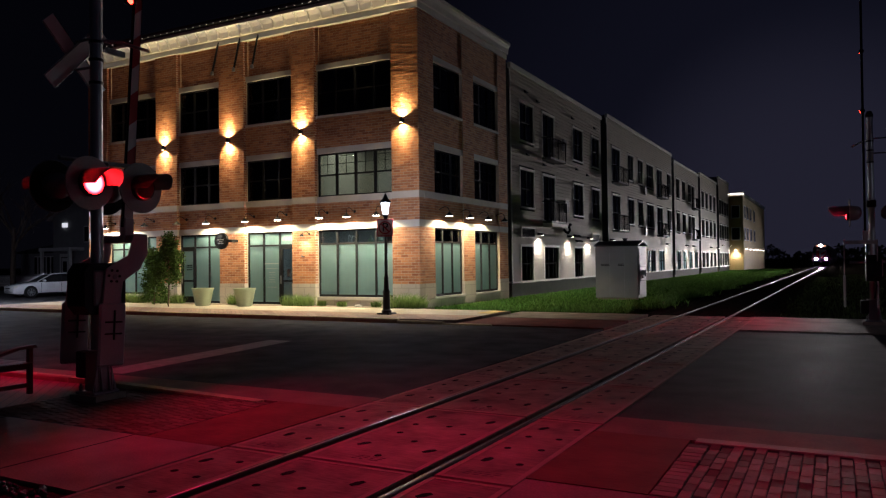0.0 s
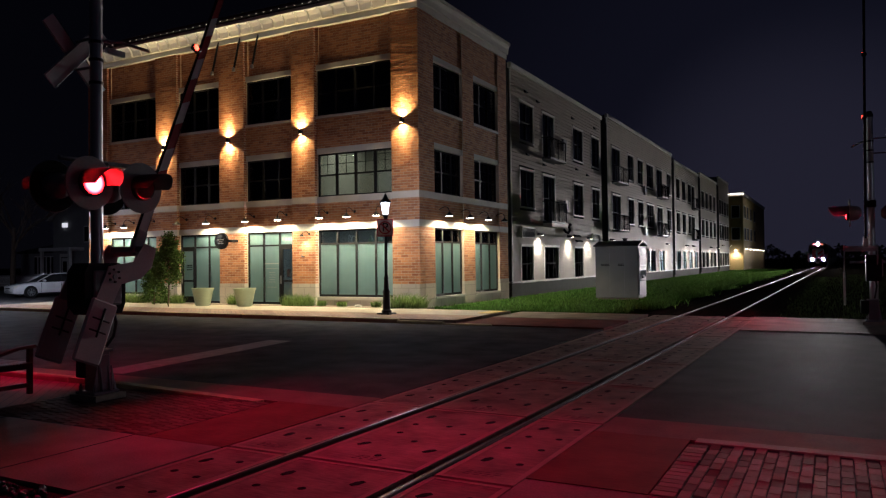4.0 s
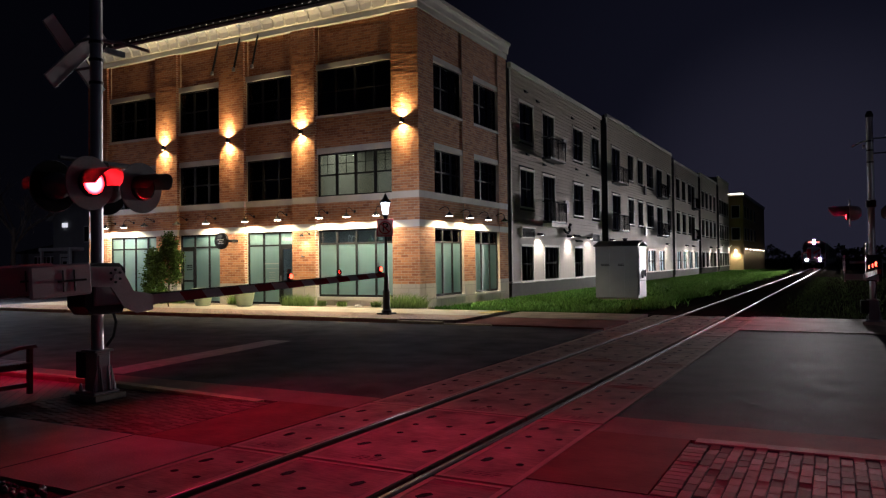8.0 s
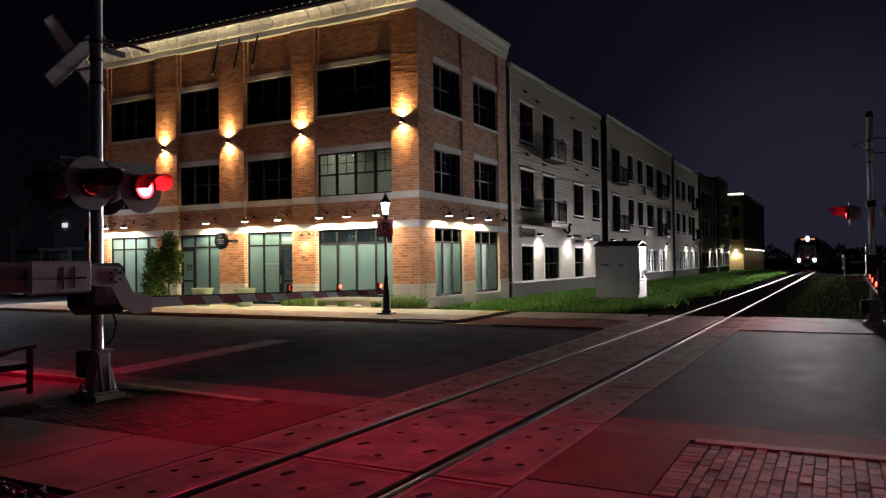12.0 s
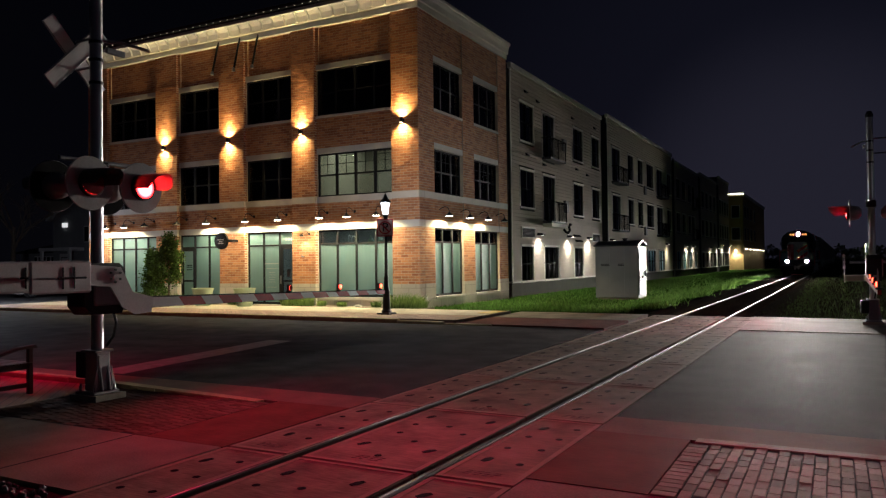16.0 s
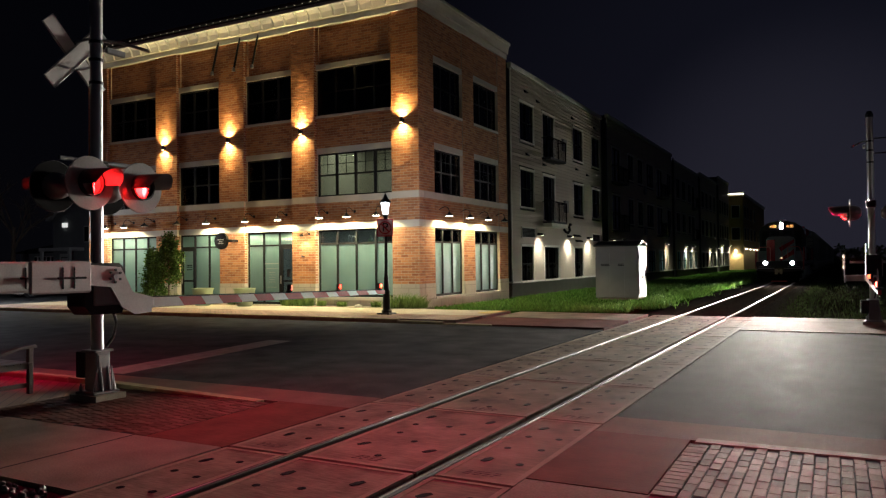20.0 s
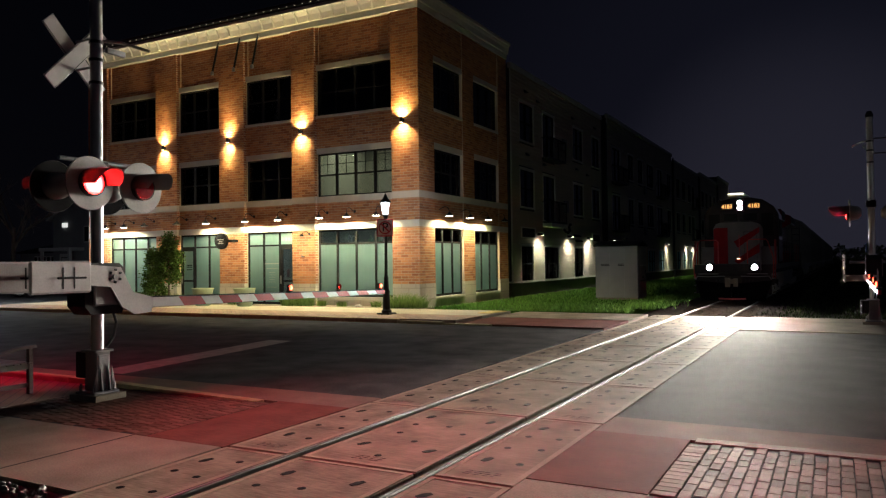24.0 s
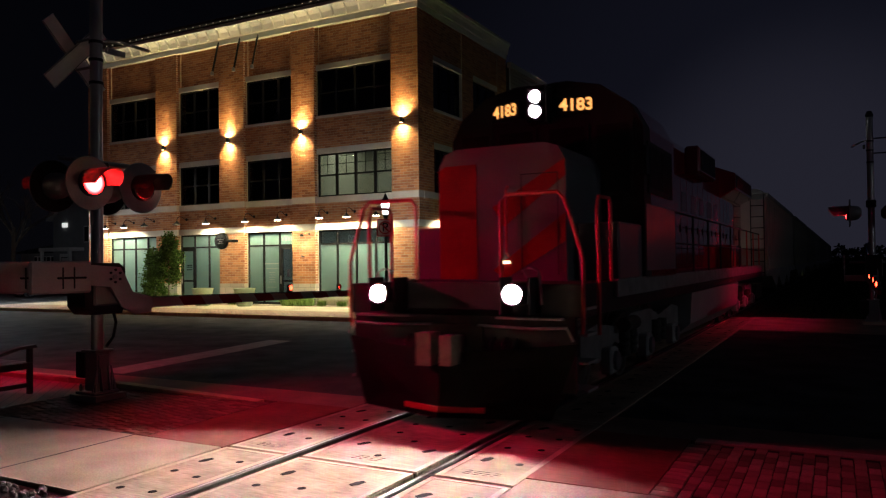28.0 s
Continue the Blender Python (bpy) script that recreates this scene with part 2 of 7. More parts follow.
def spot(name, eye, target, watts, color, degrees, blend=0.5, radius=0.03):
    d = bpy.data.lights.new(name, "SPOT")
    d.energy, d.color, d.spot_size, d.spot_blend, d.shadow_soft_size = watts, color, radians(degrees), blend, radius
    ob = new(name, d)
    ob.matrix_basis = look(eye, target)
    return ob


def bulb(name, at, watts, color, radius=0.06):
    d = bpy.data.lights.new(name, "POINT")
    d.energy, d.color, d.shadow_soft_size = watts, color, radius
    ob = new(name, d)
    ob.location = at
    return ob


def panel_lamp(name, eye, target, watts, color, sx, sy):
    d = bpy.data.lights.new(name, "AREA")
    d.shape, d.size, d.size_y, d.energy, d.color = "RECTANGLE", sx, sy, watts, color
    ob = new(name, d)
    ob.matrix_basis = look(eye, target)
    return ob


WARM, AMBER, COOL, NEUTRAL, RED = (1.0, 0.84, 0.54), (1.0, 0.73, 0.30), (0.86, 0.92, 1.0), (1.0, 0.93, 0.82), (1.0, 0.004, 0.105)
SCONCE_X = (-14.49, -19.345, -23.32, -27.29)
GOOSE_X = (-30.89, -29.59, -24.34, -22.09, -20.31, -18.2, -16.86, -15.48)
GOOSE_DARK_X = (-28.21, -26.1)
GOOSE_Y = (25.88, 27.76, 29.58)
for sx in SCONCE_X:                                   # up-and-down lights on the piers
    for lift, far, name in ((0.11, 2.25, "sconce_up_light"), (-0.11, -2.25, "sconce_down_light")):
        spot(name, (sx, YC - 0.13, 7.25 + lift), (sx, YC + 0.45, 7.25 + far), 340, AMBER, 136, 0.7, 0.02)
        spot(name, (sx, YC - 0.13, 7.25 + lift), (sx, YC - 0.06, 7.25 + far), 430, AMBER, 42, 1.0, 0.02)
for gx in GOOSE_X:                                    # barn lamps over the shop fronts
    spot("barn_lamp_light", (gx, YC - 0.42, 3.60), (gx, YC - 0.1, 0), 390, (1.0, 0.85, 0.48), 156, 0.35, 0.06)
for gy in GOOSE_Y:
    spot("barn_lamp_light", (XC + 0.42, gy, 3.60), (XC + 0.1, gy, 0), 390, (1.0, 0.85, 0.48), 156, 0.35, 0.06)
# row of small lights along the roof edge
panel_lamp("roof_edge_light", (-23.0, YC - 0.50, 12.08), (-23.0, YC - 0.12, 11.72), 8, (1.0, 0.95, 0.82), 19.0, 0.05)
# rooms behind the windows
panel_lamp("shop_ceiling_light", (-22.5, YC + 2.0, 3.55), (-22.5, YC + 2.0, 0), 150, (0.86, 1.0, 0.94), 17.0, 3.0)
panel_lamp("shop_ceiling_light", (XC - 2.0, 29.6, 3.55), (XC - 2.0, 29.6, 0), 44, (0.93, 1.0, 0.88), 2.2, 5.0)
panel_lamp("office_ceiling_light", (-17.0, YC + 2.2, 6.9), (-17.0, YC + 2.2, 0), 100, (1.0, 0.92, 0.58), 3.2, 2.0)
# street lantern
bulb("street_lantern_light", (-13.21, 20.97, 3.68), 210, COOL, 0.1)
# unseen lantern added east of the railway to fill the train's side
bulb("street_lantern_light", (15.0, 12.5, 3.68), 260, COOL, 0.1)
# unseen lantern added past the left edge, for the road and car
bulb("street_lantern_light", (-36.5, 20.97, 3.68), 1700, COOL, 0.1)
# crossing signals: steady red wash of the flashing pairs
for ey in (6.57, 7.42):
    spot("crossing_light", (-8.02, ey, 2.80), (0.5, ey - 2.6, 0.9), 85, RED, 140, 1.0, 0.1)
    spot("crossing_beam", (-8.02, ey, 2.80), (3.5, ey - 1.4, 0.2), 430, RED, 66, 1.0, 0.1)
    spot("crossing_spill", (-8.02, ey, 2.78), (-4.6, ey + 0.9, 0.0), 75, RED, 126, 0.8, 0.1)
    spot("crossing_light", (-9.98, ey, 2.80), (-15.0, ey + 1.2, 1.2), 170, RED, 150, 1.0, 0.1)
for ey in (22.7, 23.5):
    spot("crossing_light", (0.3, ey, 3.05), (-4.2, ey - 0.5, 1.5), 680, RED, 136, 1.0, 0.1)
    spot("crossing_light", (2.0, ey, 2.80), (7.0, ey - 0.6, 0.2), 330, RED, 140, 1.0, 0.1)

# ---------------------------------------------------------------- surfaces
M_EARTH = paint("earth", (0.03, 0.026, 0.02), 0.95, 0, 0.5, 2.0, 0.03, 30, gloss=0.0)
M_ASPHALT = paint("asphalt", (0.080, 0.075, 0.075), 0.80, 0, 0.75, 1.4, 0.16, 40, gloss=0.012, sheen=0.16, stretch=(0.7, 1.6, 1))
M_CONCRETE = paint("concrete", (0.30, 0.25, 0.195), 0.78, 0, 0.5, 1.3, 0.12, 60, gloss=0.02)
M_PANEL = paint("crossing_concrete", (0.285, 0.225, 0.168), 0.78, 0, 0.65, 2.2, 0.22, 24, stretch=(0.3, 2.6, 1), gloss=0.02)
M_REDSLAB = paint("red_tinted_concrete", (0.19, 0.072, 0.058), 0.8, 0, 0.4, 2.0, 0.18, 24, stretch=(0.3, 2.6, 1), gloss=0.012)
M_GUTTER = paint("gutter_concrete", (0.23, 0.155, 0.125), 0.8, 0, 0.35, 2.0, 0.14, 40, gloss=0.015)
M_PANELEDGE = paint("smooth_panel_edge", (0.36, 0.29, 0.215), 0.7, 0, 0.3, 3, 0.08, 60, gloss=0.03)
M_KERB = paint("kerb_concrete", (0.42, 0.36, 0.28), 0.8, 0, 0.35, 3, 0.15, 60, gloss=0.1)
M_KERBYELLOW = paint("worn_yellow_kerb_paint", (0.46, 0.36, 0.17), 0.7, 0, 0.4, 4, 0.3, 60)
M_WHITELINE = paint("worn_road_paint", (0.31, 0.29, 0.26), 0.7, 0, 0.5, 5, 0.1, 90, gloss=0.03)
M_PAVER = per_piece("clay_paver", (0.28, 0.22, 0.175), 0.45, 0.72, bump=0.12)
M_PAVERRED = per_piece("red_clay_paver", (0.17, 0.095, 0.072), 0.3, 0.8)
M_JOINT = paint("joint_sand", (0.018, 0.016, 0.015), 0.95, 0, 0.4, 10, 0.4, 90)
M_FARWALK = paint("pale_walk_concrete", (0.46, 0.40, 0.30), 0.8, 0, 0.3, 1.3, 0.12, 60, gloss=0.05)
M_STRIP = masonry("brick_pavers", (0.38, 0.23, 0.155), (0.28, 0.17, 0.12), (0.12, 0.1, 0.08), 0.2, 0.1, 0.008)
M_BALLAST = paint("ballast", (0.032, 0.027, 0.024), 0.95, 0, 0.55, 9, 0.08, 26, gloss=0.0)
M_BALLASTSTONE = paint("river_stone", (0.08, 0.075, 0.072), 0.6, 0, 0.5, 7, 0.15, 40)
M_MULCH = paint("mulch", (0.025, 0.018, 0.014), 0.95, 0, 0.5, 12, 1.0, 40)
M_SOIL = paint("gravel_mulch", (0.22, 0.17, 0.12), 0.95, 0, 0.5, 10, 0.8, 40)
M_RAIL = paint("rail_steel", (0.22, 0.21, 0.185), 0.30, 0.95, 0.15, 1.5, 0.0, 90, sheen=0.008, stretch=(30, 0.4, 1))
M_RAILHEAD = paint("dull_rail_head", (0.045, 0.04, 0.036), 0.55, 0.7, 0.2, 1.5, 0.0, 90, gloss=0.2)
M_RAILSIDE = paint("rusty_steel", (0.13, 0.08, 0.055), 0.8, 0.2, 0.4, 6, 0.3, 60)
M_SLOT = paint("black_rubber", (0.010, 0.010, 0.010), 0.85, 0, 0.3, 8, 0.2, 50, gloss=0.15)
# shade inside the panel pockets, put into a near-black colour
M_POCKET = paint("pocket_shade_black", (0.004, 0.0035, 0.003), 0.9, 0, 0.3, 8, 0.0, 50, gloss=0.05)
M_MARKING = paint("worn_marking", (0.13, 0.085, 0.075), 0.9, 0, 0.4, 8, 0.2, 60)
M_TIE = paint("creosote_timber", (0.05, 0.038, 0.03), 0.9, 0, 0.4, 4, 0.1, 40, gloss=0.0)
M_BRICK = masonry("orange_brick", (0.46, 0.185, 0.075), (0.27, 0.085, 0.04), (0.60, 0.49, 0.37), 0.305, 0.1016, 0.0136, 1.0)
M_MORTAR = paint("brick_mortar", (0.53, 0.42, 0.29), 0.9, 0, 0.25, 2.0, 0.3, 60)
M_BRICKS = brick_piece("laid_brick", "joined")
M_BRICKONE = brick_piece("single_brick", "single")
M_STONE = masonry("cast_stone", (0.52, 0.47, 0.39), (0.47, 0.42, 0.35), (0.3, 0.27, 0.23), 0.62, 0.43, 0.010, 0.35)
M_BAND = paint("limestone_band", (0.58, 0.54, 0.47), 0.75, 0, 0.15, 2, 0.15, 60)
M_CORNICE = paint("cream_cornice", (0.68, 0.65, 0.57), 0.6, 0, 0.12, 1.5, 0.08, 60)
M_FRAME = paint("bronze_frame", (0.016, 0.016, 0.017), 0.6, 0, 0.3, 4, 0.05, 60, gloss=0.15)
M_GLASS = glass("window_glass")
M_FROST = frosted("etched_film", (0.27, 0.41, 0.40))
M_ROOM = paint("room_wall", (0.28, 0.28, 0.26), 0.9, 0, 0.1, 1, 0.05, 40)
# walls of unlit rooms: their lack of light is put into the colour
M_DARKROOM = paint("shaded_room_wall", (0.10, 0.10, 0.10), 0.9, 0, 0.1, 1, 0.05, 40)
M_BLIND = paint("blind_slat", (0.62, 0.60, 0.52), 0.6, 0, 0.1, 5, 0.0, 40)
M_BLACK = paint("black_metal", (0.015, 0.015, 0.016), 0.45, 0.4, 0.3, 6, 0.05, 80)
M_SIDING = paint("taupe_siding", (0.50, 0.43, 0.35), 0.65, 0, 0.12, 1.2, 0.08, 50)
M_SIDING2 = paint("beige_siding", (0.54, 0.47, 0.37), 0.65, 0, 0.12, 1.2, 0.08, 50)
M_TRIM = paint("pale_trim", (0.74, 0.71, 0.64), 0.6, 0, 0.1, 2, 0.05, 50)
M_ROOFEDGE = paint("roof_edge_metal", (0.13, 0.13, 0.13), 0.6, 0.2, 0.2, 2, 0.05, 50)
M_DARKTRIM = paint("charcoal_panel", (0.035, 0.035, 0.038), 0.6, 0, 0.2, 2, 0.05, 50)
M_FOUND = paint("foundation_block", (0.13, 0.12, 0.10), 0.85, 0, 0.2, 2, 0.2, 40)
M_TAN = paint("tan_stucco", (0.50, 0.37, 0.17), 0.8, 0, 0.15, 1, 0.15, 50)
M_ALU = paint("brushed_aluminium", (0.44, 0.435, 0.44), 0.36, 0.85, 0.15, 1.5, 0.05, 60)
M_CABMETAL = paint("weathered_aluminium", (0.27, 0.265, 0.27), 0.5, 0.5, 0.2, 1.5, 0.05, 60)
M_MATTE = paint("matte_black_steel", (0.010, 0.010, 0.011), 0.9, 0, 0.3, 6, 0.05, 60, gloss=0.08)
M_GATEGREY = paint("gate_grey_paint", (0.44, 0.41, 0.41), 0.6, 0, 0.2, 2.5, 0.08, 40)
M_DIMGLASS = glass("dim_window_glass", (0.16, 0.18, 0.19))
M_VERGE = foliage("dry_verge_blade", (0.036, 0.05, 0.018), 0.5)
M_GALV = paint("galvanised_steel", (0.32, 0.32, 0.33), 0.42, 0.8, 0.2, 3, 0.1, 50)
M_WHITEPAINT = paint("signal_white", (0.52, 0.50, 0.49), 0.5, 0, 0.15, 3, 0.05, 60)
M_REDSTRIPE = paint("reflective_red", (0.30, 0.008, 0.014), 0.4, 0, 0.2, 4, 0.05, 60)
M_SILVER = paint("signal_silver", (0.24, 0.235, 0.24), 0.5, 0.5, 0.2, 3, 0.08, 50)
M_LENSDARK = paint("dark_red_lens", (0.16, 0.012, 0.018), 0.2, 0, 0.3, 8, 0.05, 40, coat=0.6)
M_LENSLIT = glow("lit_red_lens", (1.0, 0.010, 0.010), 38)
lit = M_LENSLIT.node_tree                    # brightest where the bulb sits behind the glass
l_tc, l_len, l_map = lit.nodes.new("ShaderNodeTexCoord"), lit.nodes.new("ShaderNodeVectorMath"), lit.nodes.new("ShaderNodeMapRange")
l_len.operation, l_map.interpolation_type = "LENGTH", "SMOOTHSTEP"
l_map.inputs["From Min"].default_value, l_map.inputs["From Max"].default_value = 0.055, 0.127
l_map.inputs["To Min"].default_value, l_map.inputs["To Max"].default_value = 190.0, 7.0
lit.links.new(l_tc.outputs["Object"], l_len.inputs[0]); lit.links.new(l_len.outputs["Value"], l_map.inputs["Value"])
lit.links.new(l_map.outputs["Result"], lit.nodes["Principled BSDF"].inputs["Emission Strength"])
M_VISOR = paint("visor_black", (0.07, 0.07, 0.07), 0.5, 0, 0.2, 4, 0.05, 60)
M_TIPLIT = glow("lit_arm_lens", (1.0, 0.035, 0.012), 12)
M_BULB = glow("lamp_face", (1.0, 0.88, 0.66), 14)
M_COOLBULB = glow("lantern_glass", (0.80, 0.90, 1.0), 9)
M_AMBERBULB = glow("sconce_face", (1.0, 0.75, 0.4), 12)
M_EDGEDOT = glow("edge_light_dot", (1.0, 0.85, 0.6), 0.3)
# signal plates: the light on their black fronts is put into this grey
M_PLATE = paint("dull_grey_plate", (0.27, 0.255, 0.25), 0.6, 0.2, 0.25, 4, 0.05, 40)
M_SIGNRED = paint("sign_red", (0.55, 0.04, 0.05), 0.5, 0, 0.15, 4, 0.0, 40)
M_SIGNWHITE = paint("sign_pale", (0.80, 0.62, 0.58), 0.5, 0, 0.1, 4, 0.0, 40)
M_ORNAMENT = paint("white_ceramic", (0.86, 0.86, 0.82), 0.4, 0, 0.05, 4, 0.0, 40)
M_GLASSLETTER = paint("etched_lettering", (0.46, 0.52, 0.50), 0.6, 0, 0.05, 4, 0.0, 40)
M_LETTER = paint("white_lettering", (0.75, 0.78, 0.75), 0.6, 0, 0.05, 4, 0.0, 40)
M_POT = paint("pale_green_planter", (0.38, 0.46, 0.32), 0.6, 0, 0.12, 3, 0.08, 50)
M_BARK = paint("bark", (0.14, 0.105, 0.075), 0.9, 0, 0.4, 8, 0.7, 30)
M_LEAF = foliage("leaf", (0.075, 0.135, 0.03))
M_REED = foliage("ornamental_grass_blade", (0.17, 0.25, 0.07), 0.4)
M_LAWN = foliage("lawn_blade", (0.12, 0.235, 0.045), 0.5)
M_LAWNBASE = paint("lawn_soil", (0.045, 0.10, 0.016), 0.95, 0, 0.5, 1.2, 0.15, 50, gloss=0.0)
M_WOOD = paint("dark_bench_timber", (0.06, 0.035, 0.028), 0.6, 0, 0.3, 5, 0.2, 50)
M_CARPAINT = paint("white_car_paint", (0.74, 0.74, 0.72), 0.25, 0, 0.05, 2, 0.0, 60, coat=0.8)
M_TYRE = paint("tyre_rubber", (0.015, 0.015, 0.015), 0.8, 0, 0.3, 8, 0.2, 60)
M_CLAP = paint("grey_house_board", (0.30, 0.31, 0.31), 0.8, 0, 0.2, 1, 0.1, 40)
M_PICKET = paint("white_picket", (0.80, 0.80, 0.76), 0.7, 0, 0.15, 3, 0.1, 40)


# ---------------------------------------------------------------- ground
def sheet(name, rows, z0, z1, material, label, category="", kind="structure"):
    return whole(name, blocks(*[(*r, z0, z1) for r in rows]), material, label, category, kind=kind)


def slab(name, outline, z0, z1, material, label, category, kind="structure"):
    return whole(name, prism(outline, z0, z1, "z"), material, label, category, kind=kind)


sheet("ground", [(-1500, 1500, -400, 2500)], -0.6, -0.16, M_EARTH, "dark bare earth and rough grass to the horizon", "ground")
GUTTER, EDGE, FAR_EDGE = 7.74, 8.5, 19.3
sheet("road", [(-120, -5.47, EDGE, FAR_EDGE), (-2.34, 60, EDGE + 0.12, FAR_EDGE + 0.9)], -0.3, 0.0, M_ASPHALT, "dark worn asphalt street crossing the railway", "road")
sheet("side_road", [(-120, -34.0, FAR_EDGE, 36)], -0.3, -0.004, M_ASPHALT, "dark asphalt side street beside the brick building", "road")
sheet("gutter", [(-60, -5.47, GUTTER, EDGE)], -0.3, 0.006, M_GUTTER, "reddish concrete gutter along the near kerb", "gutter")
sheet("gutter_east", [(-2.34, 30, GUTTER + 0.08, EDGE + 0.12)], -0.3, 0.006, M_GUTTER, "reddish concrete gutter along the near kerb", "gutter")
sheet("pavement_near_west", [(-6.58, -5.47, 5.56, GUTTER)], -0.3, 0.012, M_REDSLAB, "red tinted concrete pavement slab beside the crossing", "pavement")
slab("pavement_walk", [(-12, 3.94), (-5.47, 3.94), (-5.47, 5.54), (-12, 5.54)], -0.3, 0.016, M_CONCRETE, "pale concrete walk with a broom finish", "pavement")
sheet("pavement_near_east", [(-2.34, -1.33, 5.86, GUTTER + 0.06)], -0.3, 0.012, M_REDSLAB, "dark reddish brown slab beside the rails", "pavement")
sheet("pavement_walk_east", [(-2.34, 8, -3, 5.84)], -0.3, 0.010, M_CONCRETE, "pale concrete walk beside the rails", "pavement")
sheet("pavement_behind", [(-60, -5.47, -14, 1.5), (-2.34, 30, -14, -3.02)], -0.3, 0.0, M_CONCRETE, "plain concrete paving behind the viewer", "pavement")
sheet("planting_bed", [(-12, -5.5, 1.52, 3.92)], -0.3, -0.02, M_MULCH, "dark mulch planting bed beside the rails", "planting bed")
# joints scored in the walk
whole("walk_joint", blocks((-6.735, -6.715, 3.95, 5.53, 0.0165, 0.0185), (-9.0, -8.98, 3.95, 5.53, 0.0165, 0.0185)), M_JOINT,
      "dark scored joints in the concrete walk", "joint", kind="structure")
# near kerb with worn paint
kerb = thing("kerb_near", "worn concrete kerb with traces of yellow paint", "kerb", kind="structure")
for k in range(12):
    ka, kb = -30 + k * 1.93, -30 + (k + 1) * 1.93 - 0.012
    if k < 10:
        part("kerbstone", block(ka, kb, GUTTER - 0.16, GUTTER, -0.2, 0.10, 0.02), M_KERBYELLOW, kerb)
    else:                              # the kerb runs down to the gutter beside the track
        za, zb = ((0.10, 0.055), (0.055, 0.012))[min(k - 10, 1)]
        part("kerbstone", prism([(ka, -0.2), (kb, -0.2), (kb, zb), (ka, za)], GUTTER - 0.16, GUTTER, "y"), M_KERBYELLOW, kerb)
kerb = thing("kerb_near_east", "worn concrete kerb beside clay pavers", "kerb", kind="structure")
for k in range(8):
    part("kerbstone", block(-1.28 + k * 1.83, -1.28 + (k + 1) * 1.83 - 0.012, GUTTER - 0.03, GUTTER + 0.15, -0.2, 0.018 + 0.004 * min(k, 4), 0.006), M_KERB, kerb)
# stop line
whole("stop_line", prism([(-11.45, 8.62), (-10.75, 8.62), (-11.5, 13.95), (-12.15, 13.95)], 0.001, 0.005, "z"), M_WHITELINE,
      "worn white stop line on the asphalt", "road marking", kind="structure")
# far pavement: kerb, brick strip, walk
kerb = thing("kerb_far", "concrete kerb with worn yellow paint along the far pavement", "kerb", kind="structure")
for k in range(16):
    x0 = -33.5 + k * 1.55
    part("kerbstone", block(x0, x0 + 1.538, FAR_EDGE - 0.02, FAR_EDGE + 0.15, -0.2, Z_WALK if k < 14 else Z_WALK - 0.045 * (k - 13), 0.018), M_KERBYELLOW, kerb)
sheet("pavement_far_strip", [(-34, -9.9, FAR_EDGE + 0.15, 21.3)], -0.3, Z_WALK - 0.004, M_STRIP, "brown brick paved strip along the kerb", "pavement")
sheet("pavement_far", [(-34, -9.9, 21.3, 23.6)], -0.3, Z_WALK, M_FARWALK, "pale concrete pavement before the shop fronts", "pavement")
sheet("planting_strip", [(-34, -13.3, 23.6, 24.4)], -0.3, Z_WALK + 0.01, M_SOIL, "gravelly planting strip under the shop windows", "planting bed")
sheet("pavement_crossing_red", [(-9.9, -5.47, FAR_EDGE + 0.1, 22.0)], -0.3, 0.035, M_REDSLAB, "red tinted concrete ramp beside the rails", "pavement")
sheet("pavement_crossing", [(-9.9, -5.47, 22.0, 24.6)], -0.3, 0.045, M_CONCRETE, "pale concrete pavement leading to the rails", "pavement")
sheet("pavement_far_east", [(-2.34, 40, 20.3, 24.9)], -0.3, 0.012, M_CONCRETE, "pale concrete pavement past the far signal", "pavement")
sheet("tactile_plate", [(-10.5, -9.95, 22.2, 23.4)], 0.10, Z_WALK + 0.012, paint("yellow_tactile", (0.55, 0.36, 0.05), 0.6), "yellow tactile warning plate", "tactile plate")
# lawn and track bed
lawn = whole("lawn", prism([(-13.9, 24.7), (-9.2, 24.75), (-6.4, 25.0), (-6.3, 40), (-6.3, 130), (-40, 130), (-40, 124), (-14.3, 124), (-14.3, 33)], -0.3, 0.05, "z"),
             M_LAWNBASE, "mown green lawn between the building and the railway", "lawn", kind="structure")
whole("lawn_east", blocks((0.6, 40, 24.9, 300, -0.3, 0.0)), M_EARTH, "rough dark grass beyond the railway", "lawn", kind="structure")
bed = whole("track_bed", prism([(-2.6, -0.16), (-1.9, -0.02), (1.9, -0.02), (2.9, -0.16), (3.4, -0.3), (-3.2, -0.3)], 24.9, 520, "y"), M_BALLAST,
            "dark gravel ballast under the rails", "ballast", kind="structure", at=TRACK)


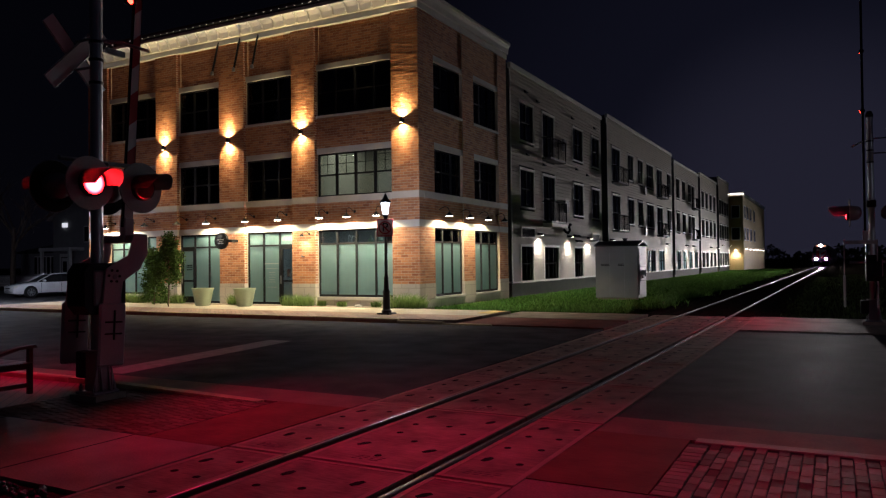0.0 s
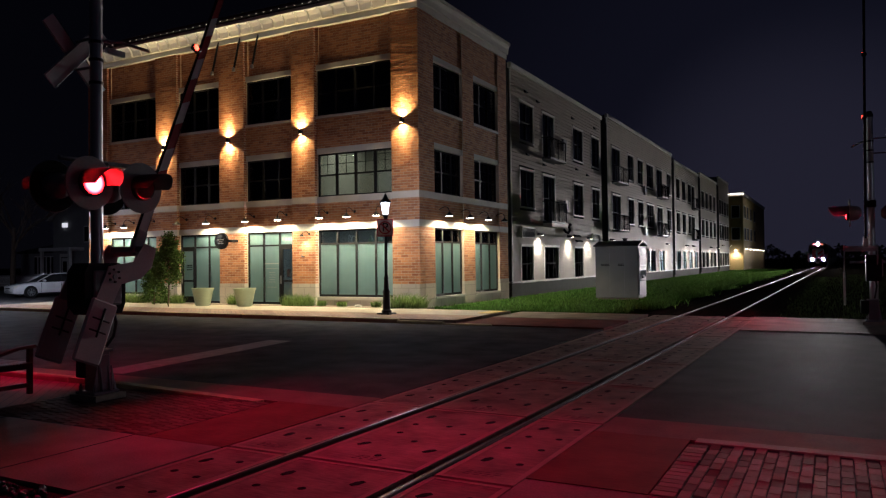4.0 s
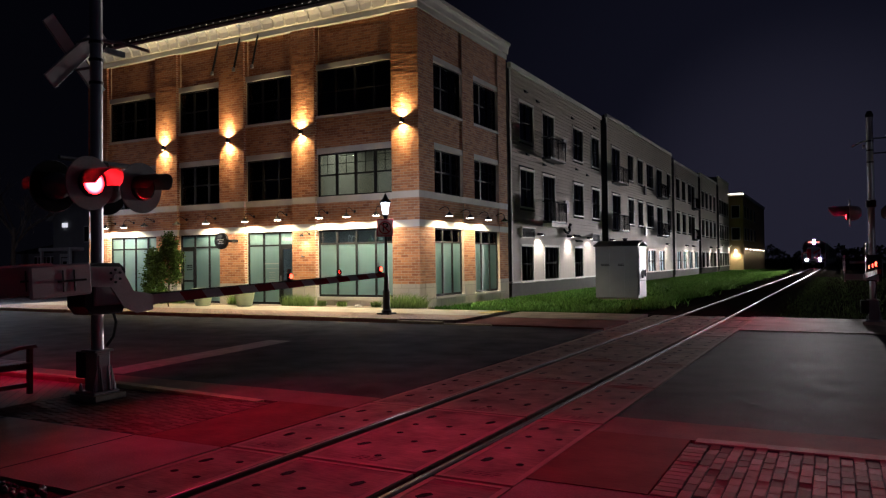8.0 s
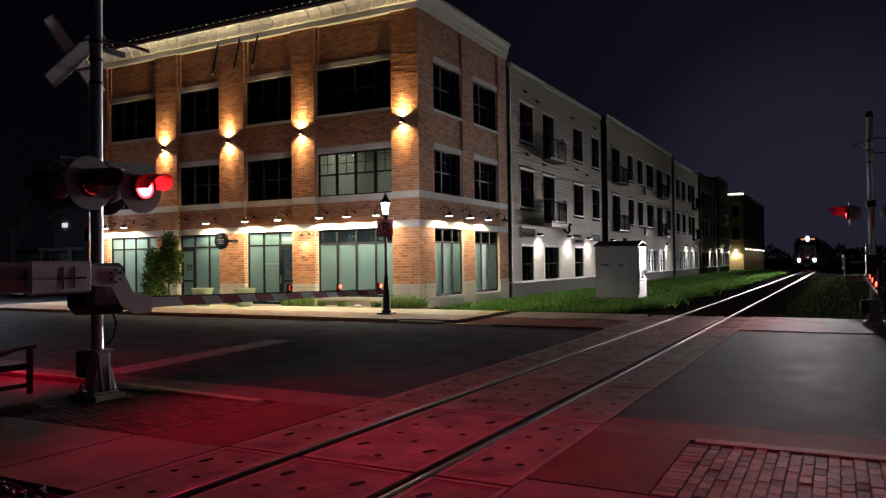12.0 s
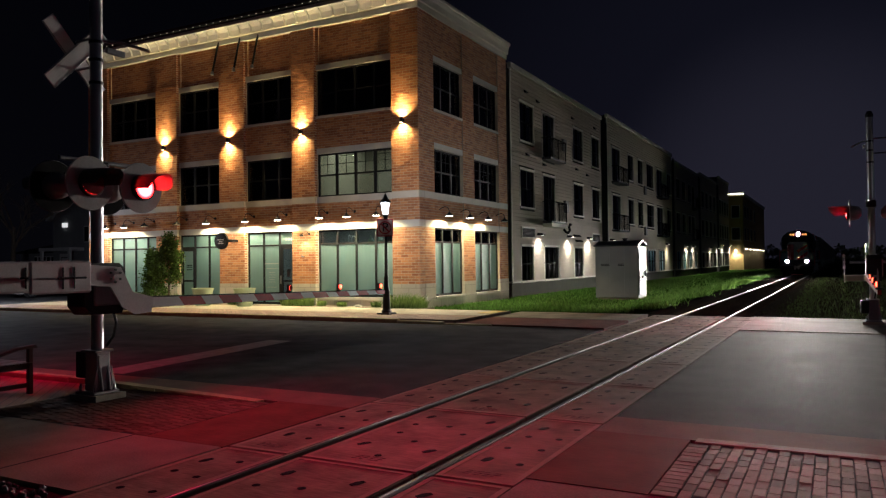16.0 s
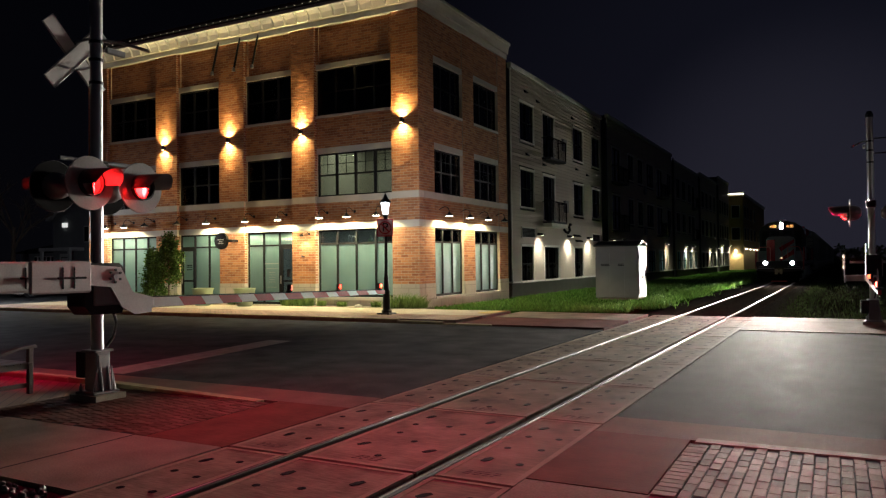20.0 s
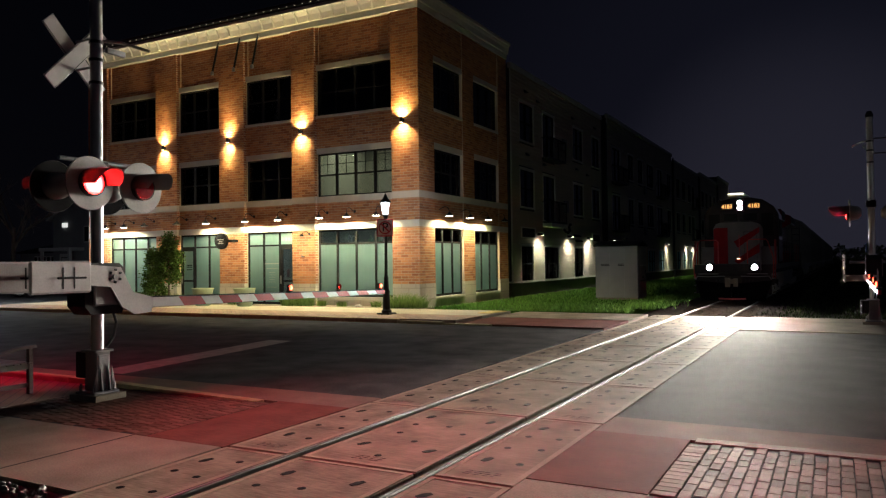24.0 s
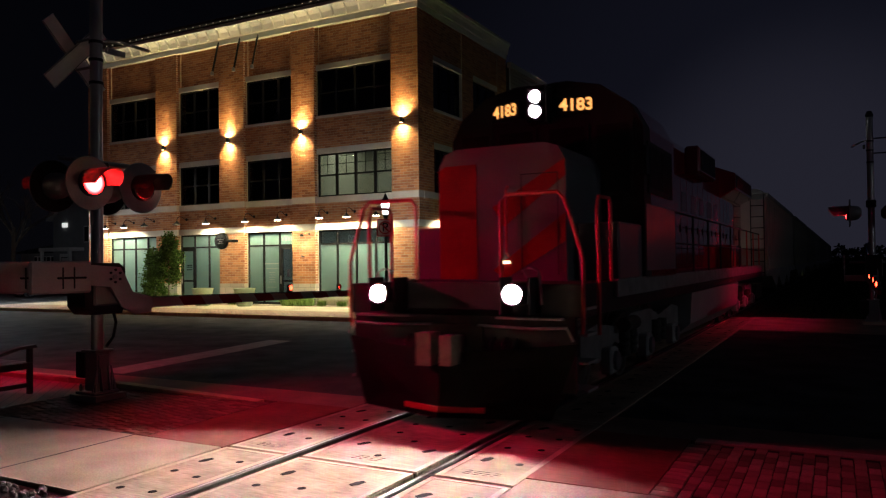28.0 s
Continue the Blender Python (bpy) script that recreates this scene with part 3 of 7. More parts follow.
def blades(name, spots, material, label, category, height, width, lean, parent=None, kind="stuff"):
    """Upright blades of grass at the given spots."""
    rnd = random.Random(name)
    v, f = [], []
    for x, y, z in spots:
        a, h, w = rnd.uniform(0, 6.283), height * rnd.uniform(0.5, 1.25), width * rnd.uniform(0.6, 1.2)
        dx, dy = math.cos(a) * w, math.sin(a) * w
        lx, ly = rnd.gauss(0, lean) * h, rnd.gauss(0, lean) * h
        n = len(v)
        v += [(x - dx, y - dy, z), (x + dx, y + dy, z), (x + dx * 0.7 + lx * 0.4, y + dy * 0.7 + ly * 0.4, z + h * 0.6), (x - dx * 0.7 + lx * 0.4, y - dy * 0.7 + ly * 0.4, z + h * 0.6), (x + lx, y + ly, z + h)]
        f += [(n, n + 1, n + 2, n + 3), (n + 3, n + 2, n + 4)]
    me = bpy.data.meshes.new(name)
    me.from_pydata(v, [], f)
    me.materials.append(material)
    ob = new(name, me)
    ob.parent = parent
    return tagged(ob, label, category, kind=kind)


rg = random.Random(4)
spots = []
for _ in range(26000):
    y = 24.8 + (rg.random() ** 1.7) * 80
    x = rg.uniform(-13.8 if y < 33 else -14.0, -6.5)
    spots.append((x, y, 0.05))
blades("lawn_grass", spots, M_LAWN, "short mown lawn grass", "grass", 0.09, 0.018, 0.3)
spots = []
for _ in range(9000):
    y = 25.0 + (rg.random() ** 1.5) * 75
    x = -6.7 + rg.gauss(0, 0.32) + 0.008 * y + 0.3 * math.sin(y * 0.7)
    if y < 27:
        x = rg.uniform(-9.4, -6.3)
    spots.append((x, y, 0.02))
blades("rough_grass", spots, M_LAWN, "long uncut grass along the edge of the track bed", "grass", 0.26, 0.016, 0.4)
spots = [(rg.uniform(0.2, 9), 24.95 + rg.random() ** 1.6 * 60, 0.0) for _ in range(7000)] + [(rg.uniform(-1.6, 0.9), 25.0 + rg.random() ** 1.5 * 55, -0.12) for _ in range(2200)] + [(-1.2 + rg.gauss(0, 0.35), 26 + rg.random() * 50, -0.05) for _ in range(1500)]
blades("verge_grass", spots, M_VERGE, "rough dry grass on the far verge", "grass", 0.13, 0.016, 0.4)

# ---------------------------------------------------------------- rails and crossing
track = thing("railway_track", "single railway track with worn bright rail heads", "railway track", kind="structure", at=TRACK)
for sx in (-0.7525, 0.7525):
    r = part("rail", prism([(sx - 0.036, -0.012), (sx - 0.036, 0.012), (sx - 0.026, 0.024), (sx + 0.026, 0.024), (sx + 0.036, 0.012), (sx + 0.036, -0.012)], -12, 520, "y"), M_RAILHEAD, track, "dull steel rail head")
    part("running_band", prism([(sx - 0.012, 0.0235), (sx - 0.010, 0.0252), (sx + 0.010, 0.0252), (sx + 0.012, 0.0235)], -12, 520, "y"), M_RAIL, r, "bright worn running band")
    part("rail_web", prism([(sx - 0.07, -0.155), (sx - 0.07, -0.14), (sx - 0.012, -0.12), (sx - 0.012, -0.013), (sx + 0.012, -0.013), (sx + 0.012, -0.12), (sx + 0.07, -0.14), (sx + 0.07, -0.155)], -12, 520, "y"), M_RAILSIDE, r, "rusty rail web and foot")
tie = part("tie", block(-1.3, 1.3, 25.2, 25.43, -0.16, -0.012, 0.012), M_TIE, track)
for k in range(1, 60):
    twin(tie, "tie", pose(0, k * 0.5, 0), track)
bm = bmesh.new()
for k in range(60, 500):
    bx(bm, -1.3, 1.3, 25.2 + k * 0.5, 25.43 + k * 0.5, -0.16, -0.012)
tagged(part("far_ties", bm, M_TIE, track), kind="stuff")
# stones strewn on the ballast
bm = bmesh.new()
for _ in range(2200):
    y = 25.0 + rg.random() ** 1.6 * 60
    x, r = rg.uniform(-2.3, 2.4), rg.uniform(0.015, 0.035)
    if abs(abs(x) - 0.7525) < 0.1:
        continue
    c = Vector((x, y, -0.012 - 0.07 * max(0, abs(x) - 1.8)))
    v = [bm.verts.new(c + Vector((rg.uniform(0.6, 1) * dx * r, rg.uniform(0.6, 1) * dy * r, dz * r * rg.uniform(0.6, 1)))) for dx, dy, dz in ((1, 0, 0), (0, 1, 0), (-1, 0, 0), (0, -1, 0), (0, 0, 1))]
    for a, b in ((0, 1), (1, 2), (2, 3), (3, 0)):
        bm.faces.new((v[a], v[b], v[4]))
whole("ballast_stones", bm, M_BALLAST, "loose grey ballast stones between the rails", "gravel", kind="stuff", at=TRACK)

crossing = thing("crossing_panels", "weathered concrete grade crossing panels set between and beside rails", "crossing", kind="structure", at=TRACK)
JOINT0, PITCH = -7.15, 2.55
POCKETS_MID = [(-0.37, 0.70, 1), (0.37, 0.70, 1), (-0.37, 2.06, 1), (0.37, 2.06, 1), (0.03, 0.93, 0), (0.34, 1.46, 0), (-0.30, 1.28, 0), (0.02, 1.74, 0), (-0.02, 0.36, 0), (-0.36, 1.66, 0)]
POCKETS_SIDE = [(-0.17, 2.06, 1), (0.17, 2.12, 0), (-0.17, 1.66, 0), (0.17, 1.64, 0), (-0.17, 1.16, 0), (0.16, 1.16, 0), (-0.16, 0.66, 1), (0.17, 0.62, 0)]
rp = random.Random(21)
# flat black pieces on the panel tops stand in for the holes' shade
pocket_small = turned([(0.038, 0.0122), (0.035, 0.0150)], 10)
pocket_long = prism([(-0.034, -0.065), (0.013, -0.078), (0.038, -0.022), (0.036, 0.065), (-0.009, 0.08), (-0.038, 0.022)], 0.0122, 0.0150, "z")
P_SMALL, P_LONG = None, None
for k in range(13):
    y0 = JOINT0 + k * PITCH
    y1 = min(y0 + PITCH - 0.03, 24.72)
    for a, b in ((-1.55, -0.80), (-0.635, 0.635), (0.80, 1.55)):
        p = part("concrete_panel", block(a, b, y0, y1, -0.2, 0.012, 0.012), M_PANEL, crossing)
        if y1 < 2.5:
            continue
        e = 0.065
        part("panel_edge", blocks((a + 0.008, a + e, y0 + 0.012, y1 - 0.012, 0.0, 0.0150), (b - e, b - 0.008, y0 + 0.012, y1 - 0.012, 0.0, 0.0150), (a + e, b - e, y0 + 0.012, y0 + e, 0.0, 0.0150), (a + e, b - e, y1 - e, y1 - 0.012, 0.0, 0.0150)), M_PANELEDGE, p, "smooth worn panel border")
        mid = b - a > 1
        for px, py, big in (POCKETS_MID if mid else POCKETS_SIDE):
            if y0 + py > y1 - 0.1:
                continue
            m = pose((a + b) / 2 + px + rp.gauss(0, 0.015), y0 + py + rp.gauss(0, 0.02), 0, 0, 0, rp.uniform(-25, 10))
            if big:
                if P_LONG is None:
                    P_LONG = part("lifting_slot", pocket_long, M_POCKET, p, "flat black patch for the shade in a worn lifting slot")
                    P_LONG.matrix_basis = m
                else:
                    twin(P_LONG, "lifting_slot", m, p)
            elif P_SMALL is None:
                P_SMALL = part("bolt_pocket", pocket_small, M_POCKET, p, "flat black disc for the shade in a bolt pocket")
                P_SMALL.matrix_basis = m
            else:
                twin(P_SMALL, "bolt_pocket", m, p)
        if y1 < 16:
            rows = []
            for r_ in range(3):
                for c_ in range(4):
                    x_ = (a + b) / 2 - 0.17 + c_ * 0.085 + rp.gauss(0, 0.006)
                    rows.append((x_, x_ + rp.uniform(0.03, 0.075), y0 + 0.17 + r_ * 0.05, y0 + 0.185 + r_ * 0.05, 0.0122, 0.0142))
            part("cast_marking", blocks(*rows), M_MARKING, p, "dark worn cast marking bars")
part("flangeway", blocks((-0.712, -0.64, -7.15, 24.72, -0.2, -0.13), (0.64, 0.712, -7.15, 24.72, -0.2, -0.13), (-0.797, -0.792, -7.15, 24.72, -0.2, 0.004), (0.792, 0.797, -7.15, 24.72, -0.2, 0.004)), M_SLOT, crossing, "black rubber flangeway filler")
whole("track_base", blocks((-1.56, 1.56, -12, 24.7, -0.4, -0.16)), M_BALLAST, "dark gravel under the crossing panels", "ballast", kind="structure", at=TRACK)


# ---------------------------------------------------------------- signal masts with gates
def signal_lamp(parent, y, z, facing, x_off=0.36):
    """One flasher: round background plate, can, hooded visor and a turning lens disc. It looks along x by facing."""
    s = facing
    plate = part("signal_lamp", turned([(0.0, 0.0), (0.295, 0.0), (0.30, 0.012), (0.295, 0.02), (0.0, 0.02)], 28, "x"), M_PLATE, parent, "dark round flasher with a hood", True)
    plate.matrix_basis = pose(s * x_off, y, z, 0, 0, 0 if s > 0 else 180) @ Matrix.Diagonal((1.2, 1.2, 1.2, 1))
    part("plate_back", turned([(0.0, -0.004), (0.29, -0.004), (0.292, -0.001), (0.0, -0.001)], 28, "x"), M_MATTE, plate, "black painted back")
    part("can", turned([(0.0, -0.22), (0.07, -0.215), (0.125, -0.17), (0.15, -0.08), (0.155, 0.0)], 20, "x"), M_SILVER, plate, "grey domed lamp housing", True)
    part("rim", turned([(0.131, 0.02), (0.148, 0.02), (0.148, 0.074), (0.131, 0.074), (0.131, 0.02)], 24, "x"), M_BLACK, plate)
    bm = bmesh.new()                       # visor: a hood over the upper half with rounded lower corners
    n, rows = 22, []
    for j in range(9):
        xx = 0.02 + 0.43 * j / 8
        row = []
        for i in range(n + 1):
            half = math.radians(99 - 42 * max(0.0, j / 2 - 3) ** 1.5)         # the hood narrows to a bill
            a = math.pi / 2 + half * (2 * i / n - 1)
            row.append(bm.verts.new((xx - 0.05 * (j / 8) * (2 * i / n - 1) ** 2, 0.152 * math.cos(a), 0.152 * math.sin(a) + 0.004 - 0.02 * (j / 8) ** 2)))
        rows.append(row)
    for a, b in zip(rows, rows[1:]):
        for i in range(n):
            bm.faces.new((a[i], a[i + 1], b[i + 1], b[i]))
    bmesh.ops.solidify(bm, geom=bm.faces[:], thickness=0.004)
    part("visor", bm, M_VISOR, plate, "black curved visor", True)
    disc = part("lens", turned([(0.0, 0.008), (0.075, 0.0075), (0.129, 0.004)], 24, "x"), M_LENSLIT, plate, "round red lens")
    disc.data.materials.append(M_LENSDARK)
    bm = bmesh.new()
    bm.from_mesh(disc.data)
    back = turned([(0.0, -0.008), (0.075, -0.0075), (0.129, -0.004), (0.129, 0.0035)], 24, "x")
    off = len(bm.verts)
    m2 = bpy.data.meshes.new("lens_back")
    back.to_mesh(m2); back.free()
    bm.from_mesh(m2)
    bm.faces.ensure_lookup_table()
    for f in bm.faces:
        f.material_index = 1 if f.calc_center_median().x < 0.0036 else 0
    bm.to_mesh(disc.data); bm.free()
    disc.location = (0.075, 0, 0)
    return disc


FLASH = {"a": [], "b": [], "arm_a": [], "arm_b": []}     # lens discs that turn
ARMS = []                                                # gate arms that swing


def crossbuck(parent, x, z, s):
    for k, turn in enumerate((47, -47)):
        b = part("crossbuck_board", block(x - 0.012, x + 0.012, -0.61, 0.61, -0.115, 0.115, 0.006), M_WHITEPAINT, parent, "white crossbuck board")
        b.matrix_basis = pose(0.03 * k * s, 0, z, turn, 0, 0)
        part("board_edge", blocks((x - 0.014, x + 0.016, -0.6, 0.6, 0.100, 0.108), (x - 0.014, x + 0.016, -0.6, 0.6, -0.108, -0.100)), M_BLACK, b)


def gate_signal(at, s, arm_dir, label, lamp_z=2.935, reach=0.36, arm_x=0.0, group="crossing signals"):
    """A flashing-light mast with crossbucks and a half-barrier. s: the way (in x) that the lamps seen here look; arm_dir: the way of the arm in y."""
    g = thing("crossing_signal", label, "crossing signal", group, at=pose(at[0], at[1], 0))
    part("footing", prism([(-0.26, -0.24), (0.28, -0.24), (0.28, 0.24), (-0.26, 0.24)], -0.15, 0.09, "z"), M_KERB, g, "pale concrete footing")
    part("base_plate", block(-0.2, 0.2, -0.2, 0.2, 0.09, 0.13, 0.01), M_GALV, g)
    base = part("base_casting", block(-0.125, 0.125, -0.11, 0.11, 0.13, 0.68, 0.012), M_GALV, g, "square cast junction base")
    part("base_door", block(0.125, 0.14, -0.085, 0.085, 0.24, 0.62, 0.006), M_GALV, base)
    part("base_flange", block(-0.15, 0.15, -0.15, 0.15, 0.655, 0.69, 0.008), M_GALV, base)
    for e in (-1, 1):
        part("gusset", prism([(e * 0.11, 0.131), (e * 0.19, 0.131), (e * 0.115, 0.46), (e * 0.11, 0.46)], 0.128, 0.15, "x"), M_GALV, base)
        part("gusset", prism([(0.141, 0.131), (0.2, 0.131), (0.145, 0.46), (0.141, 0.46)], e * 0.06 - 0.008, e * 0.06 + 0.008, "y"), M_GALV, base)
    part("junction_box", block(-0.3, -0.1, -0.12, 0.12, 0.3, 0.66, 0.012), M_BLACK, g, "dark junction box")
    for dx in (-0.15, 0.15):
        for dy in (-0.15, 0.15):
            part("anchor_bolt", turned([(0.022, 0.13), (0.022, 0.2), (0.012, 0.2), (0.012, 0.235)], 8, at=(dx, dy, 0)), M_GALV, g)
    part("mast_pole", rod(bmesh.new(), (0, 0, 0.68), (0, 0, 5.62), 0.083, 0.083, 20), M_ALU, g, "round aluminium mast", True)
    part("pole_cap", turned([(0.095, 5.6), (0.1, 5.66), (0.06, 5.76), (0.0, 5.78)], 16), M_BLACK, g)
    for z in (4.95, 4.70, 4.38):
        part("clamp", rod(bmesh.new(), (0, 0, z - 0.02), (0, 0, z + 0.02), 0.096, 0.096, 16), M_BLACK, g)
    crossbuck(g, -0.42 * s, 4.82, -s)
    for z in (5.02, 4.62):
        part("crossbuck_bracket", rod(bmesh.new(), (0, 0, z), (-0.42 * s, 0, z), 0.02, None, 8), M_GALV, g)
    part("side_bracket", pipe([(0, 0, 4.98), (0.2 * s, 0.25, 4.98), (0.42 * s, 0.55, 4.90)], 0.024), M_GALV, g)
    part("bracket_plate", block(0.1 * s, 0.16 * s, 0.06, 0.36, 4.80, 4.88, 0.008), M_GALV, g, "short galvanised bracket plate")
    # lamp crossarm
    part("lamp_crossarm", rod(bmesh.new(), (0.05 * s, -0.6, lamp_z + 0.34), (0.05 * s, 0.6, lamp_z + 0.34), 0.03, 0.03, 10), M_GALV, g, "grey pipe crossarm")
    part("crossarm_hub", block(-0.12, 0.12, -0.12, 0.12, lamp_z + 0.14, lamp_z + 0.34, 0.02), M_BLACK, g)
    ya, yb = (-0.385, 0.43)
    if arm_dir < 0:
        ya, yb = (0.36, -0.42)
    for f in (s, -s):
        FLASH["a"].append(signal_lamp(g, ya, lamp_z, f, reach))
        FLASH["b"].append(signal_lamp(g, yb, lamp_z, f, reach))
    # gate machine
    d = arm_dir
    mech = part("gate_machine", prism([(-0.34, 1.30), (-0.24, 1.18), (0.24, 1.18), (0.30, 1.32), (0.30, 1.80), (0.2, 1.88), (-0.25, 1.88), (-0.34, 1.76)], -0.16, 0.20, "x"), M_BLACK, g, "black cast gate machine housing")
    part("machine_cover", block(0.2, 0.235, -0.22, 0.22, 1.3, 1.78, 0.02), M_SILVER, mech)
    part("hub_shaft", rod(bmesh.new(), (-0.54, 0.06 * d, 1.69), (0.30, 0.06 * d, 1.69), 0.034, 0.034, 14), M_GALV, mech)
    part("conduit", pipe([(0.05, 0.2 * d, 1.25), (0.08, 0.24 * d, 1.05), (0.05, 0.22 * d, 0.85), (0.03, 0.12 * d, 0.72)], 0.022), M_BLACK, g, "black flexible conduit")
    arm = part("gate_arm", bmesh.new(), M_SILVER, g, "red and white striped gate arm with counterweight")
    arm.matrix_basis = pose(arm_x, 0.06 * d, 1.69)
    # support frames either side of the mast, from counterweight to arm root
    for xx in (0.27, -0.50):
        fr = [(-0.42, 0.17), (0.10, 0.13), (0.17, 0.02), (0.30, -0.22), (0.62, -0.30), (0.62, -0.52), (0.34, -0.54), (0.12, -0.42), (-0.06, -0.14), (-0.42, -0.10)]
        side = part("support_frame", prism([(y * d, z) for y, z in fr], xx - 0.013, xx + 0.013, "x"), M_GATEGREY, arm, "grey plate arm support")
        for by in [(0.085 * math.cos(q * math.pi / 3 + 0.5) + 0.01, 0.085 * math.sin(q * math.pi / 3 + 0.5) + 0.01) for q in range(6)]:
            part("bolt", turned([(0.018, xx - 0.028), (0.018, xx + 0.028)], 8, "x", at=(0, by[0] * d, by[1])), M_BLACK, side)
        w = part("counterweight", block(xx - 0.03, xx + 0.03, -1.22 * d, -0.36 * d, -0.20, 0.22, 0.025), M_GATEGREY, arm, "grey painted slab counterweight")
        for yy in (-0.78, -0.62):
            part("slot", block(xx - 0.035, xx + 0.035, (yy - 0.012) * d, (yy + 0.012) * d, -0.14, 0.14, 0.005), M_BLACK, w)
        part("adjuster_rod", rod(bmesh.new(), (xx + 0.042, -0.86 * d, 0.0), (xx + 0.042, -0.46 * d, 0.0), 0.014, None, 8), M_BLACK, w)
    part("arm_root", block(-0.06, 0.06, 0.5 * d, 0.86 * d, -0.48, -0.32, 0.015), M_GATEGREY, arm)
    part("frame_bridge", block(-0.48, 0.26, 0.5 * d, 0.6 * d, -0.5, -0.34, 0.01), M_GATEGREY, arm)
    # the arm itself in slanted stripes
    y0, y1 = 0.72, 7.30
    cuts = (0.72, 1.41, 1.87, 2.25, 2.70, 3.09, 3.53, 3.91, 4.37, 4.72, 5.17, 5.50, 5.90, 6.22, 6.62, 6.95, 7.30)
    zc = lambda y: -0.395 - 0.018 * (y - 0.72)
    hh = lambda y: 0.072 - 0.030 * (y - y0) / (y1 - y0)
    n = len(cuts) - 1
    for k in range(n):
        a, b = cuts[k], cuts[k + 1]
        lean = -0.055
        pts = [(a - lean, zc(a) - hh(a)), (b - lean, zc(b) - hh(b)), (b + lean, zc(b) + hh(b)), (a + lean, zc(a) + hh(a))]
        if k == 0:
            pts[0] = (a, pts[0][1]); pts[3] = (a, pts[3][1])
        if k == n - 1:
            pts[1] = (b, pts[1][1]); pts[2] = (b, pts[2][1])
        part("stripe", prism([(p * d, z) for p, z in pts], -0.028, 0.028, "x"), M_REDSTRIPE if k % 2 else M_WHITEPAINT, arm, "red stripe" if k % 2 else "white stripe")
    for e in (-1, 1):
        part("arm_edge", prism([(p * d, zc(p) + e * (hh(p) + q)) for p, q in ((y0, 0.0005), (y1, 0.0005), (y1, 0.006), (y0, 0.006))], -0.029, 0.029, "x"), M_MATTE, arm, "dark edge strip")
    part("cable", pipe([(0.0, y * d, zc(y) + hh(y) + 0.014) for y in np.linspace(0.8, 7.1, 16)], 0.007, 6), M_BLACK, arm, "thin black lamp cable")
    for y, key in ((4.02, "arm_a"), (5.58, "arm_b"), (7.12, "")):
        h = part("arm_lamp", turned([(0.05, 0.0), (0.062, 0.02), (0.062, 0.04)], 12, at=(0, y * d, zc(y) + hh(y))), M_BLACK, arm, "black arm lamp holder")
        part("arm_lamp_body", block(-0.028, 0.028, y * d - 0.05, y * d + 0.05, zc(y) + hh(y) + 0.04, zc(y) + hh(y) + 0.16, 0.012), M_BLACK, h)
        for f in (s,):
            lens = bmesh.new()
            turned([(0.0, 0.020), (0.034, 0.014), (0.048, 0.0)], 14, "x", lens)
            me_n = len(lens.faces)
            turned([(0.048, -0.002), (0.034, -0.012), (0.0, -0.016)], 14, "x", lens)
            lens.faces.ensure_lookup_table()
            for i, fc in enumerate(lens.faces):
                fc.material_index = 0 if i < me_n or not key else 1
            lo = part("arm_lens", lens, M_TIPLIT, arm, "small red arm lens")
            lo.data.materials.append(M_LENSDARK)
            lo.matrix_basis = pose(f * 0.044, y * d, zc(y) + hh(y) + 0.10, 0, 0, 0 if f > 0 else 180)
            if key:
                FLASH[key].append(lo)
    ARMS.append((arm, d))
    return g


near = gate_signal(MAST, 1, 1, "aluminium crossing signal mast with red flashers beside the brick pavers")
far = gate_signal(MAST_FAR, -1, -1, "aluminium crossing signal mast with red flashers on the far verge", 3.02, 0.5, -0.17)
part("number_sign", block(-0.16, -0.12, -0.2, 0.2, 1.95, 2.2, 0.01), paint("blue_sign", (0.02, 0.05, 0.16), 0.5), far, "small blue notice plate")


# ---------------------------------------------------------------- brick corner building
def fb(face, u0, u1, d0, d1, z0, z1):
    """A block on a facade: u along it, d into the wall. face f: street side, s: railway side."""
    return (u0, u1, YC + d0, YC + d1, z0, z1) if face == "f" else (XC - d1, XC - d0, u0, u1, z0, z1)


BRICKWORK = []                                                # wall faces to be laid in brick


def fpart(name, face, rows, material, parent, label="", bevel=0.0):
    if material is M_BRICK:
        BRICKWORK.extend((face, *row) for row in rows)
        material = M_MORTAR
    if bevel and len(rows) == 1:
        return part(name, block(*fb(face, *rows[0]), bevel), material, parent, label)
    return part(name, blocks(*[fb(face, *r) for r in rows]), material, parent, label)


hall = thing("brick_building", "three-storey orange brick corner building with stone bands and a cream cornice", "building")
X_END, Y_END, TOP = -32.62, 32.75, 11.49
BAYS = ((-18.70, -15.02), (-22.50, -19.89), (-26.54, -23.93), (-31.25, -27.89))
PIERS = ((-15.02, XC), (-19.89, -18.70), (-23.93, -22.50), (-27.89, -26.54), (X_END, -31.25))
for k, (a, b) in enumerate(PIERS):
    z = (1.02, 3.19, 3.46, 4.30, 4.55, TOP)
    b2 = b if k else XC - 0.001
    fpart("pier_base", "f", [(a, b, -0.02, 0.4, 0.0, z[0])], M_STONE, hall, "pale stone pier base")
    fpart("pier", "f", [(a, b2, 0, 0.4, z[0], z[1]), (a, b2, 0, 0.4, z[2], z[3]), (a, b2, 0, 0.4, z[4], TOP)], M_BRICK, hall, "orange brick pier")
    fpart("pier_band", "f", [(a, b, -0.012, 0.4, z[1], z[2])], M_BAND, hall, "pale stone band")
    fpart("pier_band", "f", [(a, b, -0.012, 0.4, z[3], z[4])], M_BAND, hall, "pale stone band")
